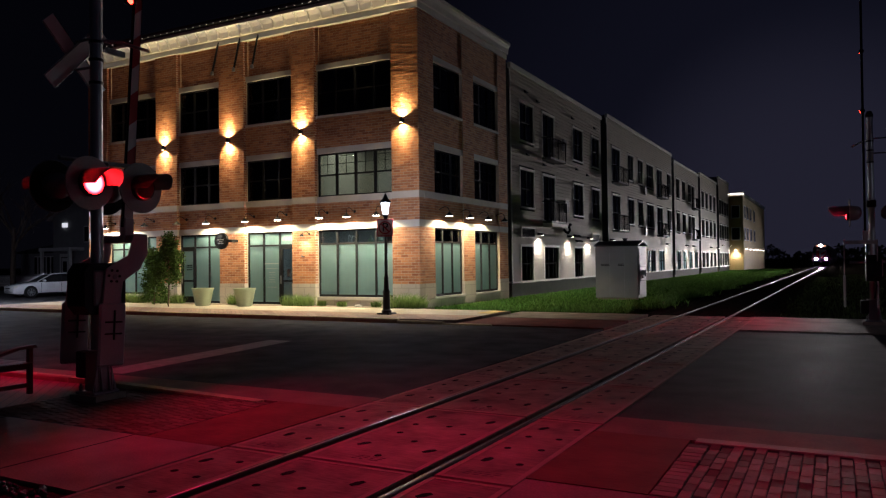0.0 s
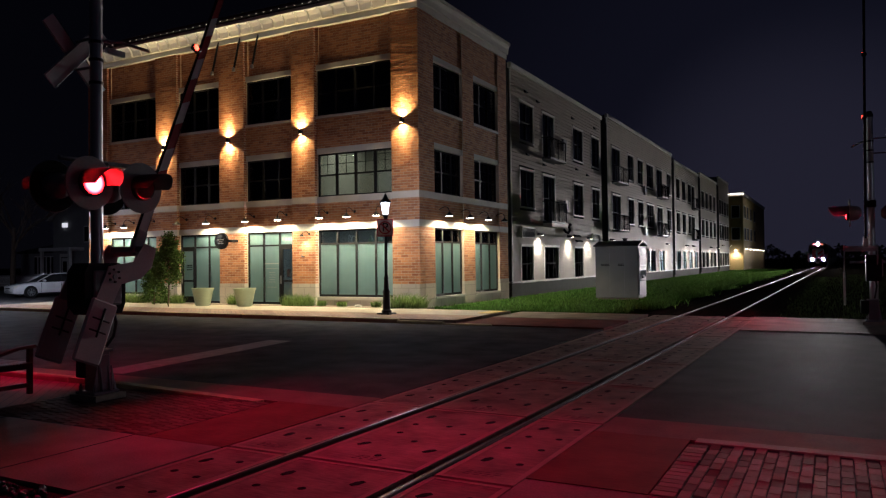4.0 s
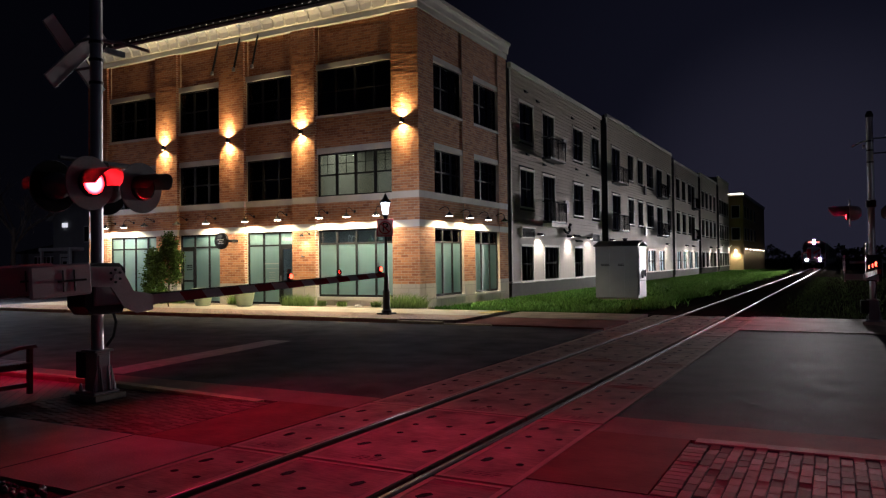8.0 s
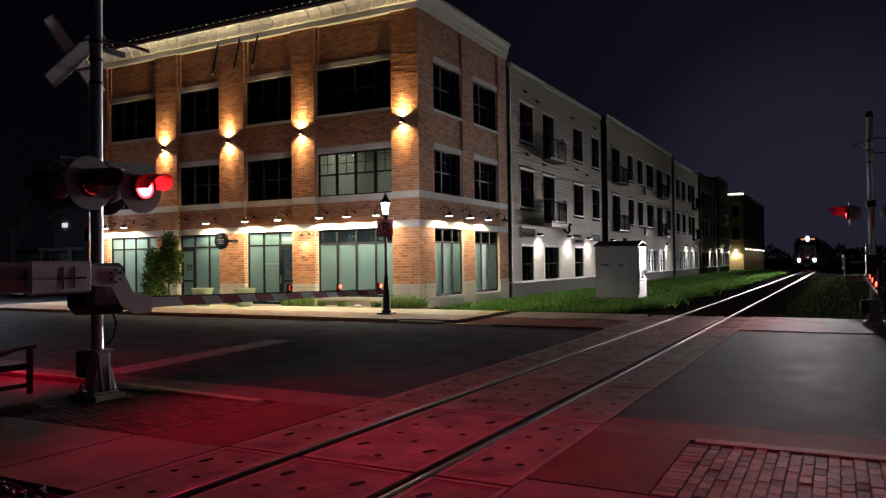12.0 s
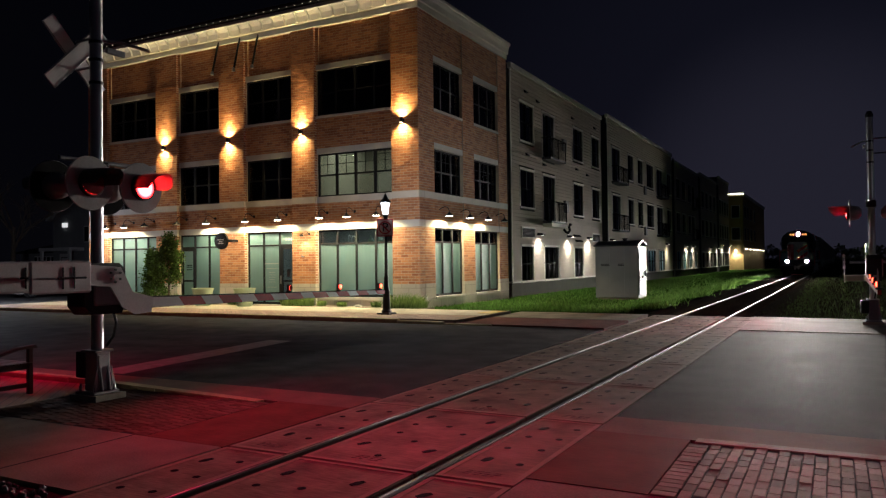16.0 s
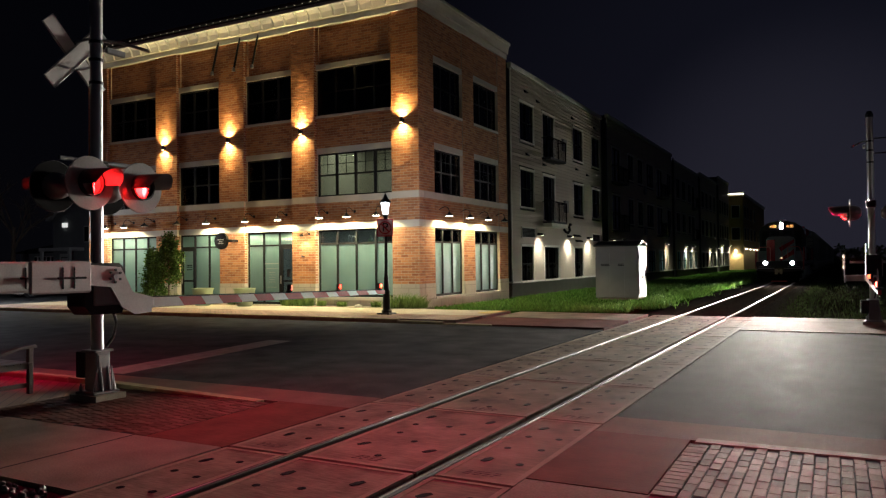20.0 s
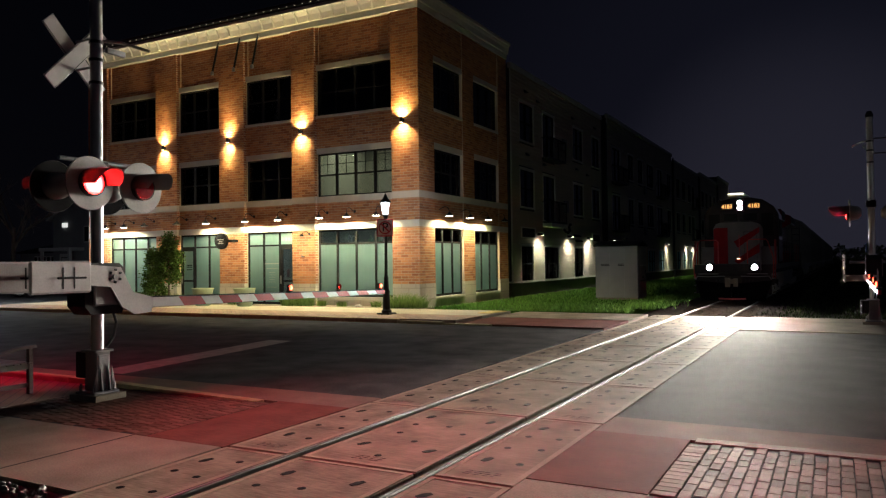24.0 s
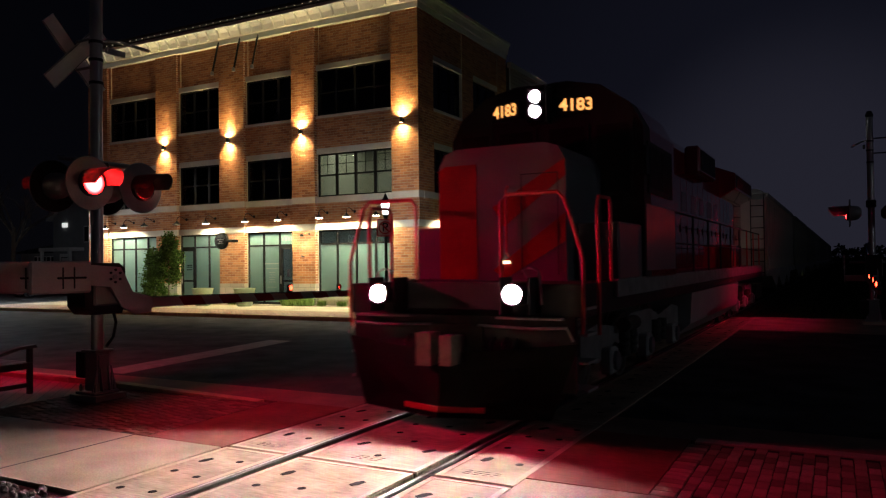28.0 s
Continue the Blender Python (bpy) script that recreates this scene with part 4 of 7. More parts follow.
IN = 0.16                                                     # the bays lie back from the piers
for k, (a, b) in enumerate(PIERS):                            # brick returns of the piers
    for za, zb in ((1.02, 3.19), (3.46, 4.30), (4.55, TOP)):
        if k:
            part("pier_return", blocks(fb("f", b + 0.0005, b + 0.004, 0.003, IN, za, zb)), M_BRICK, hall)
        if k < 4:
            part("pier_return", blocks(fb("f", a - 0.004, a - 0.0005, 0.003, IN, za, zb)), M_BRICK, hall)


def sash_window(face, u0, u1, z0, z1, cols, depth, grid=False, lit=False):
    """A row of double-hung sashes in one opening."""
    w = fpart("window", face, [(u0, u1, depth, depth + 0.07, z0, z0 + 0.06)], M_FRAME, hall, "dark bronze sash window")
    fpart("head_rail", face, [(u0, u1, depth, depth + 0.07, z1 - 0.06, z1)], M_FRAME, w)
    step = (u1 - u0) / cols
    zm = z0 + (z1 - z0) * 0.5
    for k in range(cols + 1):
        p, q = (0.055 if 0 < k < cols else (0 if k == 0 else 0.07)), (0.055 if 0 < k < cols else (0.07 if k == 0 else 0))
        fpart("stile", face, [(u0 + k * step - p, u0 + k * step + q, depth, depth + 0.07, z0 + 0.06, z1 - 0.06)], M_FRAME, w)
    for k in range(cols):
        a, b = u0 + k * step + 0.07, u0 + (k + 1) * step - 0.07
        fpart("meeting_rail", face, [(a - 0.015, b + 0.015, depth + 0.005, depth + 0.06, zm - 0.03, zm + 0.03)], M_FRAME, w)
        for za, zb in ((z0 + 0.06, zm - 0.03), (zm + 0.03, z1 - 0.06)):
            fpart("pane", face, [(a - 0.015, b + 0.015, depth + 0.04, depth + 0.046, za, zb)], M_GLASS, w)
        if grid:
            c, t = (a + b) / 2, (zm + z1) / 2
            fpart("glazing_bar", face, [(c - 0.012, c + 0.012, depth + 0.02, depth + 0.036, zm + 0.03, z1 - 0.06)], M_FRAME, w)
            fpart("glazing_bar", face, [(a, c - 0.012, depth + 0.02, depth + 0.036, t - 0.01, t + 0.01), (c + 0.012, b, depth + 0.02, depth + 0.036, t - 0.01, t + 0.01)], M_FRAME, w)
    return w


for k, (a, b) in enumerate(BAYS):
    cols = (4, 3, 3, 4)[k]
    fpart("spandrel", "f", [(a, b, IN, 0.4, 3.46, 4.30)], M_BRICK, hall, "recessed orange brick spandrel")
    fpart("spandrel", "f", [(a, b, IN, 0.4, 6.53, 7.76)], M_BRICK, hall, "recessed orange brick spandrel")
    fpart("spandrel", "f", [(a, b, IN, 0.4, 9.96, TOP)], M_BRICK, hall, "recessed orange brick spandrel")
    fpart("shop_band", "f", [(a, b, IN - 0.06, 0.4, 3.20, 3.46)], M_BAND, hall, "pale stone band over the shop front")
    fpart("sill_band", "f", [(a, b, IN - 0.05, 0.4, 4.30, 4.55)], M_BAND, hall, "pale stone sill band")
    fpart("lintel", "f", [(a, b, IN - 0.03, 0.4, 6.30, 6.53)], M_BAND, hall, "pale stone lintel")
    fpart("window_sill", "f", [(a, b, IN - 0.06, 0.4, 7.76, 7.86)], M_BAND, hall, "pale stone sill")
    fpart("lintel", "f", [(a, b, IN - 0.03, 0.4, 9.74, 9.96)], M_BAND, hall, "pale stone lintel")
    sash_window("f", a, b, 4.55, 6.30, cols, IN + 0.08, k == 0)
    sash_window("f", a, b, 7.86, 9.74, cols, IN + 0.08)
    # slim brick jambs at the top of the bay
    for u in ((a, a + 0.16), (b - 0.16, b)):
        fpart("jamb_strip", "f", [(u[0], u[1], IN - 0.05, IN, 9.98, TOP)], M_BRICK, hall)


def shop_front(face, u0, u1, z0, z1, cols, depth, transom=2.63, door=None, film_top=True):
    """A glazed shop front: mullions, a transom, etched lower panes."""
    s = fpart("shop_front", face, [(u0, u1, depth, depth + 0.09, z0, z0 + 0.09)], M_FRAME, hall, "dark metal shop front with etched green-tinted glass")
    fpart("head_rail", face, [(u0, u1, depth, depth + 0.09, z1 - 0.07, z1)], M_FRAME, s)
    fpart("transom_bar", face, [(u0 + 0.07, u1 - 0.07, depth, depth + 0.09, transom - 0.035, transom + 0.035)], M_FRAME, s)
    step = (u1 - u0) / cols
    for k in range(cols + 1):
        p, q = (0.04 if 0 < k < cols else (0 if k == 0 else 0.07)), (0.04 if 0 < k < cols else (0.07 if k == 0 else 0))
        fpart("mullion", face, [(u0 + k * step - p, u0 + k * step + q, depth - 0.012, depth + 0.09, z0 + 0.09, z1 - 0.07)], M_FRAME, s)
    for k in range(cols):
        a, b = u0 + k * step + 0.04, u0 + (k + 1) * step - 0.04
        if k == door:
            dr = fpart("shop_door", face, [(a, a + 0.10, depth + 0.01, depth + 0.07, 0.16, transom - 0.035), (b - 0.10, b, depth + 0.01, depth + 0.07, 0.16, transom - 0.035), (a + 0.1, b - 0.1, depth + 0.01, depth + 0.07, 0.16, 0.42), (a + 0.1, b - 0.1, depth + 0.01, depth + 0.07, transom - 0.16, transom - 0.035), (a + 0.1, b - 0.1, depth + 0.01, depth + 0.07, 1.08, 1.16)], M_FRAME, hall, "dark glazed shop door")
            fpart("door_handle", face, [(a + 0.03, a + 0.06, depth - 0.06, depth - 0.03, 1.0, 1.35)], M_GALV, dr)
            fpart("pane", face, [(a + 0.1, b - 0.1, depth + 0.035, depth + 0.042, 0.42, transom - 0.16)], M_GLASS if face == "f" and u0 > -23 else M_FROST, dr)
        else:
            fpart("etched_pane", face, [(a, b, depth + 0.035, depth + 0.045, z0 + 0.09, transom - 0.035)], M_FROST, s, "etched pale green pane")
        fpart("transom_pane", face, [(a, b, depth + 0.035, depth + 0.045, transom + 0.035, z1 - 0.07)], M_FROST if film_top else M_GLASS, s)
    return s


SHOPS = []
for k, (a, b) in enumerate(BAYS):
    door = (None, 2, 0, None)[k]
    SHOPS.append(shop_front("f", a, b, 0.14 if door is not None else 0.49, 3.20, (4, 3, 3, 4)[k], IN + 0.08, door=door, film_top=k != 0))
    if door is None:
        fpart("stall_riser", "f", [(a, b, IN - 0.04, 0.4, 0.0, 0.38)], M_STONE, hall, "low pale stone wall under the window")
        fpart("stall_sill", "f", [(a, b, IN - 0.08, 0.4, 0.38, 0.49)], M_BAND, hall, "pale stone sill")

# railway side
SIDE = ((25.46, 28.0), (29.09, 31.73))
SPIERS = ((YC + 0.4, 25.46), (28.0, 29.09), (31.73, Y_END))
for a, b in SPIERS:
    fpart("side_base", "s", [(a, b, -0.02, 0.4, 0.0, 1.02)], M_STONE, hall, "pale stone base")
    fpart("side_pier", "s", [(a, b, 0, 0.4, 1.02, 3.19), (a, b, 0, 0.4, 3.46, 4.30), (a, b, 0, 0.4, 4.55, TOP)], M_BRICK, hall, "orange brick side wall")
    fpart("side_band", "s", [(a, b, -0.012, 0.4, 3.19, 3.46)], M_BAND, hall, "pale stone band")
    fpart("side_band", "s", [(a, b, -0.012, 0.4, 4.30, 4.55)], M_BAND, hall, "pale stone band")
fpart("corner_skin", "s", [(YC + 0.002, YC + 0.4, -0.0, 0.002, 1.02, 3.19), (YC + 0.002, YC + 0.4, -0.0, 0.002, 3.46, 4.3), (YC + 0.002, YC + 0.4, 0, 0.002, 4.55, TOP)], M_BRICK, hall)
for a, b in SIDE:
    fpart("side_spandrel", "s", [(a, b, 0.03, 0.4, 3.46, 4.30)], M_BRICK, hall, "orange brick spandrel")
    fpart("side_spandrel", "s", [(a, b, 0.03, 0.4, 6.53, 7.76)], M_BRICK, hall, "orange brick spandrel")
    fpart("side_spandrel", "s", [(a, b, 0.03, 0.4, 9.96, TOP)], M_BRICK, hall, "orange brick spandrel")
    fpart("shop_band", "s", [(a, b, 0.0, 0.4, 3.20, 3.46)], M_BAND, hall, "pale stone band over the shop front")
    fpart("sill_band", "s", [(a, b, -0.01, 0.4, 4.30, 4.55)], M_BAND, hall, "pale stone sill band")
    fpart("lintel", "s", [(a, b, 0.01, 0.4, 6.30, 6.53)], M_BAND, hall, "pale stone lintel")
    fpart("window_sill", "s", [(a, b, -0.02, 0.4, 7.76, 7.86)], M_BAND, hall, "pale stone sill")
    fpart("lintel", "s", [(a, b, 0.01, 0.4, 9.74, 9.96)], M_BAND, hall, "pale stone lintel")
    sash_window("s", a, b, 4.55, 6.30, 3, 0.14, True)
    sash_window("s", a, b, 7.86, 9.74, 3, 0.14)
    shop_front("s", a, b, 0.49, 3.20, 3, 0.12, film_top=False)
    fpart("stall_riser", "s", [(a, b, -0.01, 0.4, 0.0, 0.40)], M_STONE, hall, "low pale stone wall under the window")
    fpart("stall_sill", "s", [(a, b, -0.05, 0.4, 0.40, 0.49)], M_BAND, hall, "pale stone sill")
# cornice: flat frieze, cove with brackets, crown
part("frieze", blocks((X_END - 0.05, XC + 0.05, YC - 0.06, YC + 0.5, TOP, 11.72), (XC - 0.45, XC + 0.05, YC + 0.5, Y_END + 0.02, TOP, 11.72)), M_CORNICE, hall, "cream cornice frieze")
part("cove", prism([(YC - 0.06, 11.72), (YC - 0.14, 11.73), (YC - 0.17, 11.80), (YC - 0.22, 11.95), (YC - 0.34, 12.08), (YC - 0.42, 12.11), (YC + 0.5, 12.11), (YC + 0.5, 11.72)], X_END - 0.1, XC + 0.02, "x"), M_CORNICE, hall, "cream coved cornice")
part("cove_side", prism([(XC + 0.05, 11.72), (XC + 0.12, 11.73), (XC + 0.14, 11.95), (XC + 0.2, 12.11), (XC - 0.45, 12.11), (XC - 0.45, 11.72)], YC - 0.1, Y_END + 0.05, "y"), M_CORNICE, hall, "cream coved cornice")
part("crown", blocks((X_END - 0.15, XC + 0.24, YC - 0.46, YC + 0.5, 12.11, 12.24), (XC - 0.45, XC + 0.24, YC + 0.5, Y_END + 0.07, 12.11, 12.24)), M_CORNICE, hall, "cream cornice crown")
bm0 = prism([(YC - 0.44, 12.105), (YC - 0.40, 12.03), (YC - 0.30, 11.93), (YC - 0.25, 11.76), (YC - 0.14, 11.74), (YC - 0.15, 11.80), (YC - 0.2, 12.0), (YC - 0.32, 12.105)], -0.045, 0.045, "x")
br0 = part("bracket", bm0, M_CORNICE, hall)
br0.matrix_basis = pose(-14.5, 0, 0)
for k in range(1, 30):
    twin(br0, "bracket", pose(-14.5 - k * 0.615, 0, 0), hall)
part("parapet_band", block(X_END - 0.1, XC + 0.2, YC - 0.44, YC - 0.34, 12.24, 12.54, 0.01), M_ROOFEDGE, hall, "dark roof edge band")
part("roof_rail", blocks((X_END, XC + 0.2, YC - 0.50, YC - 0.46, 12.33, 12.36)), M_BLACK, hall, "dark rail of small lights on the roof edge")
for k in range(10):
    part("rail_post", blocks((X_END + 0.5 + k * 2.0, X_END + 0.53 + k * 2.0, YC - 0.49, YC - 0.465, 12.24, 12.33)), M_BLACK, hall)
dot = part("edge_light", block(-0.03, 0.03, YC - 0.515, YC - 0.501, 12.33, 12.36), M_EDGEDOT, hall, "small warm light")
dot.matrix_basis = pose(X_END + 0.4, 0, 0)
for k in range(1, 46):
    twin(dot, "edge_light", pose(X_END + 0.4 + k * 0.405, 0, 0), hall)
part("roof", blocks((X_END, XC - 0.45, YC + 0.5, Y_END, 11.9, 12.05)), M_DARKTRIM, hall, "flat dark roof")
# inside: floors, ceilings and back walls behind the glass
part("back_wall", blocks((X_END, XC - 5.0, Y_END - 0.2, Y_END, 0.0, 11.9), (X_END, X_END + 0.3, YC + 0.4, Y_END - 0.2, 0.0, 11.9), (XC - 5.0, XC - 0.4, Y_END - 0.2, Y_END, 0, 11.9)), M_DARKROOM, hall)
part("inner_wall", blocks((X_END + 0.3, XC - 4.5, YC + 4.6, YC + 4.75, 0.1, 3.7), (-18.9, -14.3, YC + 4.6, YC + 4.75, 4.25, 7.2), (-19.05, -18.9, YC + 0.42, YC + 4.75, 4.25, 7.2), (-14.75, -14.6, YC + 0.9, YC + 4.6, 4.25, 7.2)), M_ROOM, hall, "pale room walls")
part("floor_slab", blocks((X_END + 0.3, XC - 0.42, YC + 0.42, Y_END - 0.22, 3.72, 4.22), (X_END + 0.3, XC - 0.42, YC + 0.42, Y_END - 0.22, 7.2, 7.6), (X_END + 0.3, XC - 0.42, YC + 0.42, Y_END - 0.22, -0.1, 0.1)), M_ROOM, hall, "pale floor slabs and ceilings")
# office blinds and ceiling light
for px, pz in ((-18.07, 6.44), (-16.2, 6.50)):
    pn = part("pendant_lamp", turned([(0.10, pz), (0.085, pz + 0.06), (0.03, pz + 0.10), (0.012, pz + 0.12), (0.012, 7.2)], 16, at=(px, YC + 2.0, 0)), M_BLIND, hall, "small pendant lamp")
    part("lamp_face", turned([(0.0, pz - 0.012), (0.09, pz - 0.006)], 16, at=(px, YC + 2.0, 0)), M_BULB, pn, "glowing lamp face")
step = (BAYS[0][1] - BAYS[0][0]) / 4
for k, (za, zb) in enumerate(((0, 0), (5.42, 6.22), (4.6, 5.4), (4.6, 6.22))):
    if zb > za:
        u0 = BAYS[0][0] + k * step + 0.08
        bl = part("window_blind", blocks((u0, u0 + step - 0.16, YC + 0.36, YC + 0.40, zb - 0.04, zb)), M_BLIND, hall, "pale slatted window blind")
        sl = part("slat", prism([(-0.014, 0.008), (0.014, -0.008), (0.014, -0.006), (-0.014, 0.010)], u0, u0 + step - 0.16, "x"), M_BLIND, bl)
        sl.matrix_basis = pose(0, YC + 0.38, za)
        for j in range(1, int((zb - za - 0.05) / 0.045)):
            twin(sl, "slat", pose(0, YC + 0.38, za + j * 0.045), bl)


# lamps on the brick building
def sconce(x):
    t = thing("wall_sconce", "dark cylinder sconce shining up and down a brick pier", "wall lamp", "pier sconces", at=pose(x, YC, 7.25))
    part("backplate", block(-0.06, 0.06, -0.012, 0.0, -0.07, 0.07, 0.004), M_BLACK, t)
    part("cylinder", turned([(0.06, -0.1), (0.065, -0.1), (0.065, 0.1), (0.06, 0.1)], 18, at=(0, -0.13, 0)), M_BLACK, t, "", True)
    part("arm", block(-0.02, 0.02, -0.08, -0.012, -0.02, 0.02), M_BLACK, t)
    for z in (-0.101, 0.101):
        part("lamp_face", turned([(0.055, z - 0.002), (0.055, z + 0.002)], 16, at=(0, -0.13, 0)), M_AMBERBULB, t, "glowing amber lamp face")


for sx in SCONCE_X:
    sconce(sx)


def barn_lamp(m, lit=True):
    t = thing("barn_lamp", "lit black gooseneck barn lamp over a shop front" if lit else "unlit black gooseneck barn lamp on the brick wall", "wall lamp", "gooseneck lamps", at=m)
    part("backplate", turned([(0.06, 0.0), (0.06, -0.02), (0.04, -0.03)], 14, "y", at=(0, 0.16, 0.25)), M_BLACK, t)
    part("gooseneck", pipe([(0, 0.14, 0.25), (0, 0.02, 0.27), (0, -0.1, 0.34), (0, -0.24, 0.38), (0, -0.36, 0.33), (0, -0.42, 0.22), (0, -0.42, 0.14)], 0.014), M_BLACK, t)
    part("shade", turned([(0.03, 0.16), (0.05, 0.13), (0.07, 0.10), (0.15, 0.05), (0.20, 0.0), (0.195, 0.0), (0.145, 0.045), (0.06, 0.09), (0.0, 0.095)], 22, at=(0, -0.42, 0)), M_BLACK, t, "", True)
    part("lamp_face", turned([(0.0, -0.022), (0.09, -0.019), (0.135, -0.006), (0.15, 0.01), (0.0, 0.02)], 18, at=(0, -0.42, 0)), M_BULB if lit else M_BLIND, t, "glowing warm lamp face" if lit else "")


for gx in GOOSE_X:
    barn_lamp(pose(gx, YC, 3.64))
for gx in GOOSE_DARK_X:
    barn_lamp(pose(gx, YC, 3.66), False)
for gy in GOOSE_Y:
    barn_lamp(pose(XC, gy, 3.64, 0, 0, 90))
barn_lamp(pose(XC, 31.39, 3.66, 0, 0, 90), False)
# small lamp and camera by the door
spot("door_lamp_light", (-19.2, YC - 0.26, 2.88), (-19.18, YC + 0.05, 1.9), 60, WARM, 110, 0.8, 0.04)
t = thing("door_lamp", "small gooseneck lamp lighting the brick beside a shop door", "wall lamp", at=pose(-19.2, YC, 3.0))
part("backplate", turned([(0.05, 0.0), (0.05, -0.02)], 12, "y", at=(0.2, 0, 0.05)), M_BLACK, t)
part("arm", pipe([(0.2, -0.02, 0.05), (0.15, -0.12, 0.14), (0.05, -0.22, 0.12), (0, -0.26, 0.02)], 0.012), M_BLACK, t)
part("shade", turned([(0.03, 0.04), (0.05, 0.02), (0.11, -0.05), (0.105, -0.05), (0.0, 0.0)], 18, at=(0, -0.26, 0)), M_BLACK, t, "", True)
t = thing("security_camera", "small grey wall camera on the brick", "camera", at=pose(-19.28, YC, 2.12))
part("mount", block(-0.02, 0.02, -0.05, 0, -0.02, 0.02), M_BLACK, t)
part("camera_body", rod(bmesh.new(), (0, -0.05, 0), (0.03, -0.2, 0.03), 0.035), M_SILVER, t)
# floodlights on long arms below the cornice
for fx, lx in ((-22.63, 0.0), (-23.87, 0.0), (-21.6, 0.0)):
    t = thing("arm_floodlight", "small unlit floodlight on a bent arm under the cornice", "floodlight", "cornice floodlights", at=pose(fx, YC, 11.2))
    part("arm", pipe([(0, 0, 0.5), (0, -0.12, 0.2), (0, -0.3, -0.5), (0, -0.42, -0.95)], 0.045), M_BLACK, t)
    part("head", turned([(0.03, 0.1), (0.07, 0.04), (0.08, -0.06), (0.07, -0.08), (0.0, -0.08)], 14, at=(0, -0.44, -1.02)), M_GALV, t, "", True)
# round projecting sign with unreadable lettering as bars
t = thing("round_sign", "round dark hanging sign with pale lettering on a bracket", "sign", at=pose(-23.45, YC - 0.38, 2.86, 0, 0, 0))
part("sign_face", turned([(0.0, -0.05), (0.33, -0.05), (0.345, -0.04), (0.345, 0.04), (0.33, 0.05), (0.0, 0.05)], 32, "y"), M_DARKTRIM, t, "", True)
part("sign_rim", turned([(0.335, -0.058), (0.36, -0.058), (0.36, 0.058), (0.335, 0.058), (0.335, -0.058)], 32, "y"), M_BLACK, t, "", True)
for w, z in ((0.36, 0.06), (0.2, -0.02), (0.3, -0.1)):
    part("lettering_bar", blocks((-w / 2, w / 2, -0.056, -0.051, z - 0.022, z + 0.022)), M_LETTER, t)
part("bracket", block(0.34, 0.62, -0.03, 0.36, -0.06, 0.06, 0.01), M_BLACK, t)
# lettering on the glass, as bars
wd = IN + 0.08 + 0.03
t = thing("door_lettering", "white lettering bars on the glass over a shop door", "lettering", at=pose(-20.35, YC + wd, 2.88))
for k in range(4):
    part("lettering_bar", blocks((-0.27 + k * 0.15, -0.27 + k * 0.15 + (0.03 if k == 0 else 0.08), -0.012, -0.004, -0.065, 0.065)), M_GLASSLETTER, t)
t = thing("window_lettering", "white lettering bars on the etched shop window", "lettering", at=pose(-20.95 - 0.26, YC + wd, 1.7))
for w, z in ((0.9, 0.16), (0.62, -0.05), (0.34, -0.22), (0.30, -0.32), (0.34, -0.42), (0.28, -0.52), (0.34, -0.62), (0.5, -0.84)):
    part("lettering_bar", blocks((-w / 2, w / 2, -0.014, -0.006, z - 0.014 * (1.6 if z > 0 else 0.7), z + 0.014 * (1.6 if z > 0 else 0.7))), M_GLASSLETTER, t)
t = thing("door_lettering", "dark lettering bars on a glazed door", "lettering", at=pose(-26.05, YC + wd, 1.75))
for z in (0.08, 0.0, -0.12):
    part("lettering_bar", blocks((-0.17, 0.17, -0.014, -0.006, z - 0.02, z + 0.02)), M_FRAME, t)
t = whole("door_notice", block(-20.42, -20.24, YC + wd + 0.012, YC + wd + 0.018, 1.3, 1.62), M_LETTER, "white paper notice taped inside a door", "notice")
# ornaments on the transom ledge of the corner shop window
ledge = whole("window_ledge", blocks((-18.6, -15.1, YC + IN + 0.19, YC + IN + 0.55, 2.56, 2.60)), M_FRAME, "dark ledge behind the transom window", "ledge")
for k, ox in enumerate((-17.32, -17.13)):
    whole("loop_ornament", pipe([(ox + 0.085 * math.cos(a) * (1 if k else 0.8), YC + IN + 0.3, 2.79 + (0.17 - 0.03 * k) * math.sin(a)) for a in np.linspace(-1.5, 4.75, 22)], 0.026, 8), M_ORNAMENT, "pale looped wire ornament on a ledge", "ornament", "ledge ornaments", smooth=True)
whole("bottle_vase", turned([(0.09, 0.0), (0.12, 0.08), (0.09, 0.18), (0.03, 0.24), (0.03, 0.34), (0.045, 0.36)], 16, at=(-16.35, YC + IN + 0.34, 2.60)), M_POT, "pale green bottle vase on a ledge", "vase", smooth=True)
whole("pumpkin_ornament", turned([(0.02, 0.0), (0.15, 0.04), (0.19, 0.13), (0.15, 0.23), (0.04, 0.26), (0.02, 0.3)], 14, at=(-15.98, YC + IN + 0.34, 2.60)), M_POT, "pale rounded jar on a ledge", "ornament", smooth=True)

# ---------------------------------------------------------------- siding apartment building
flats = thing("apartment_building", "long three-storey apartment building with pale lap siding", "building")
XS = XC - 0.29


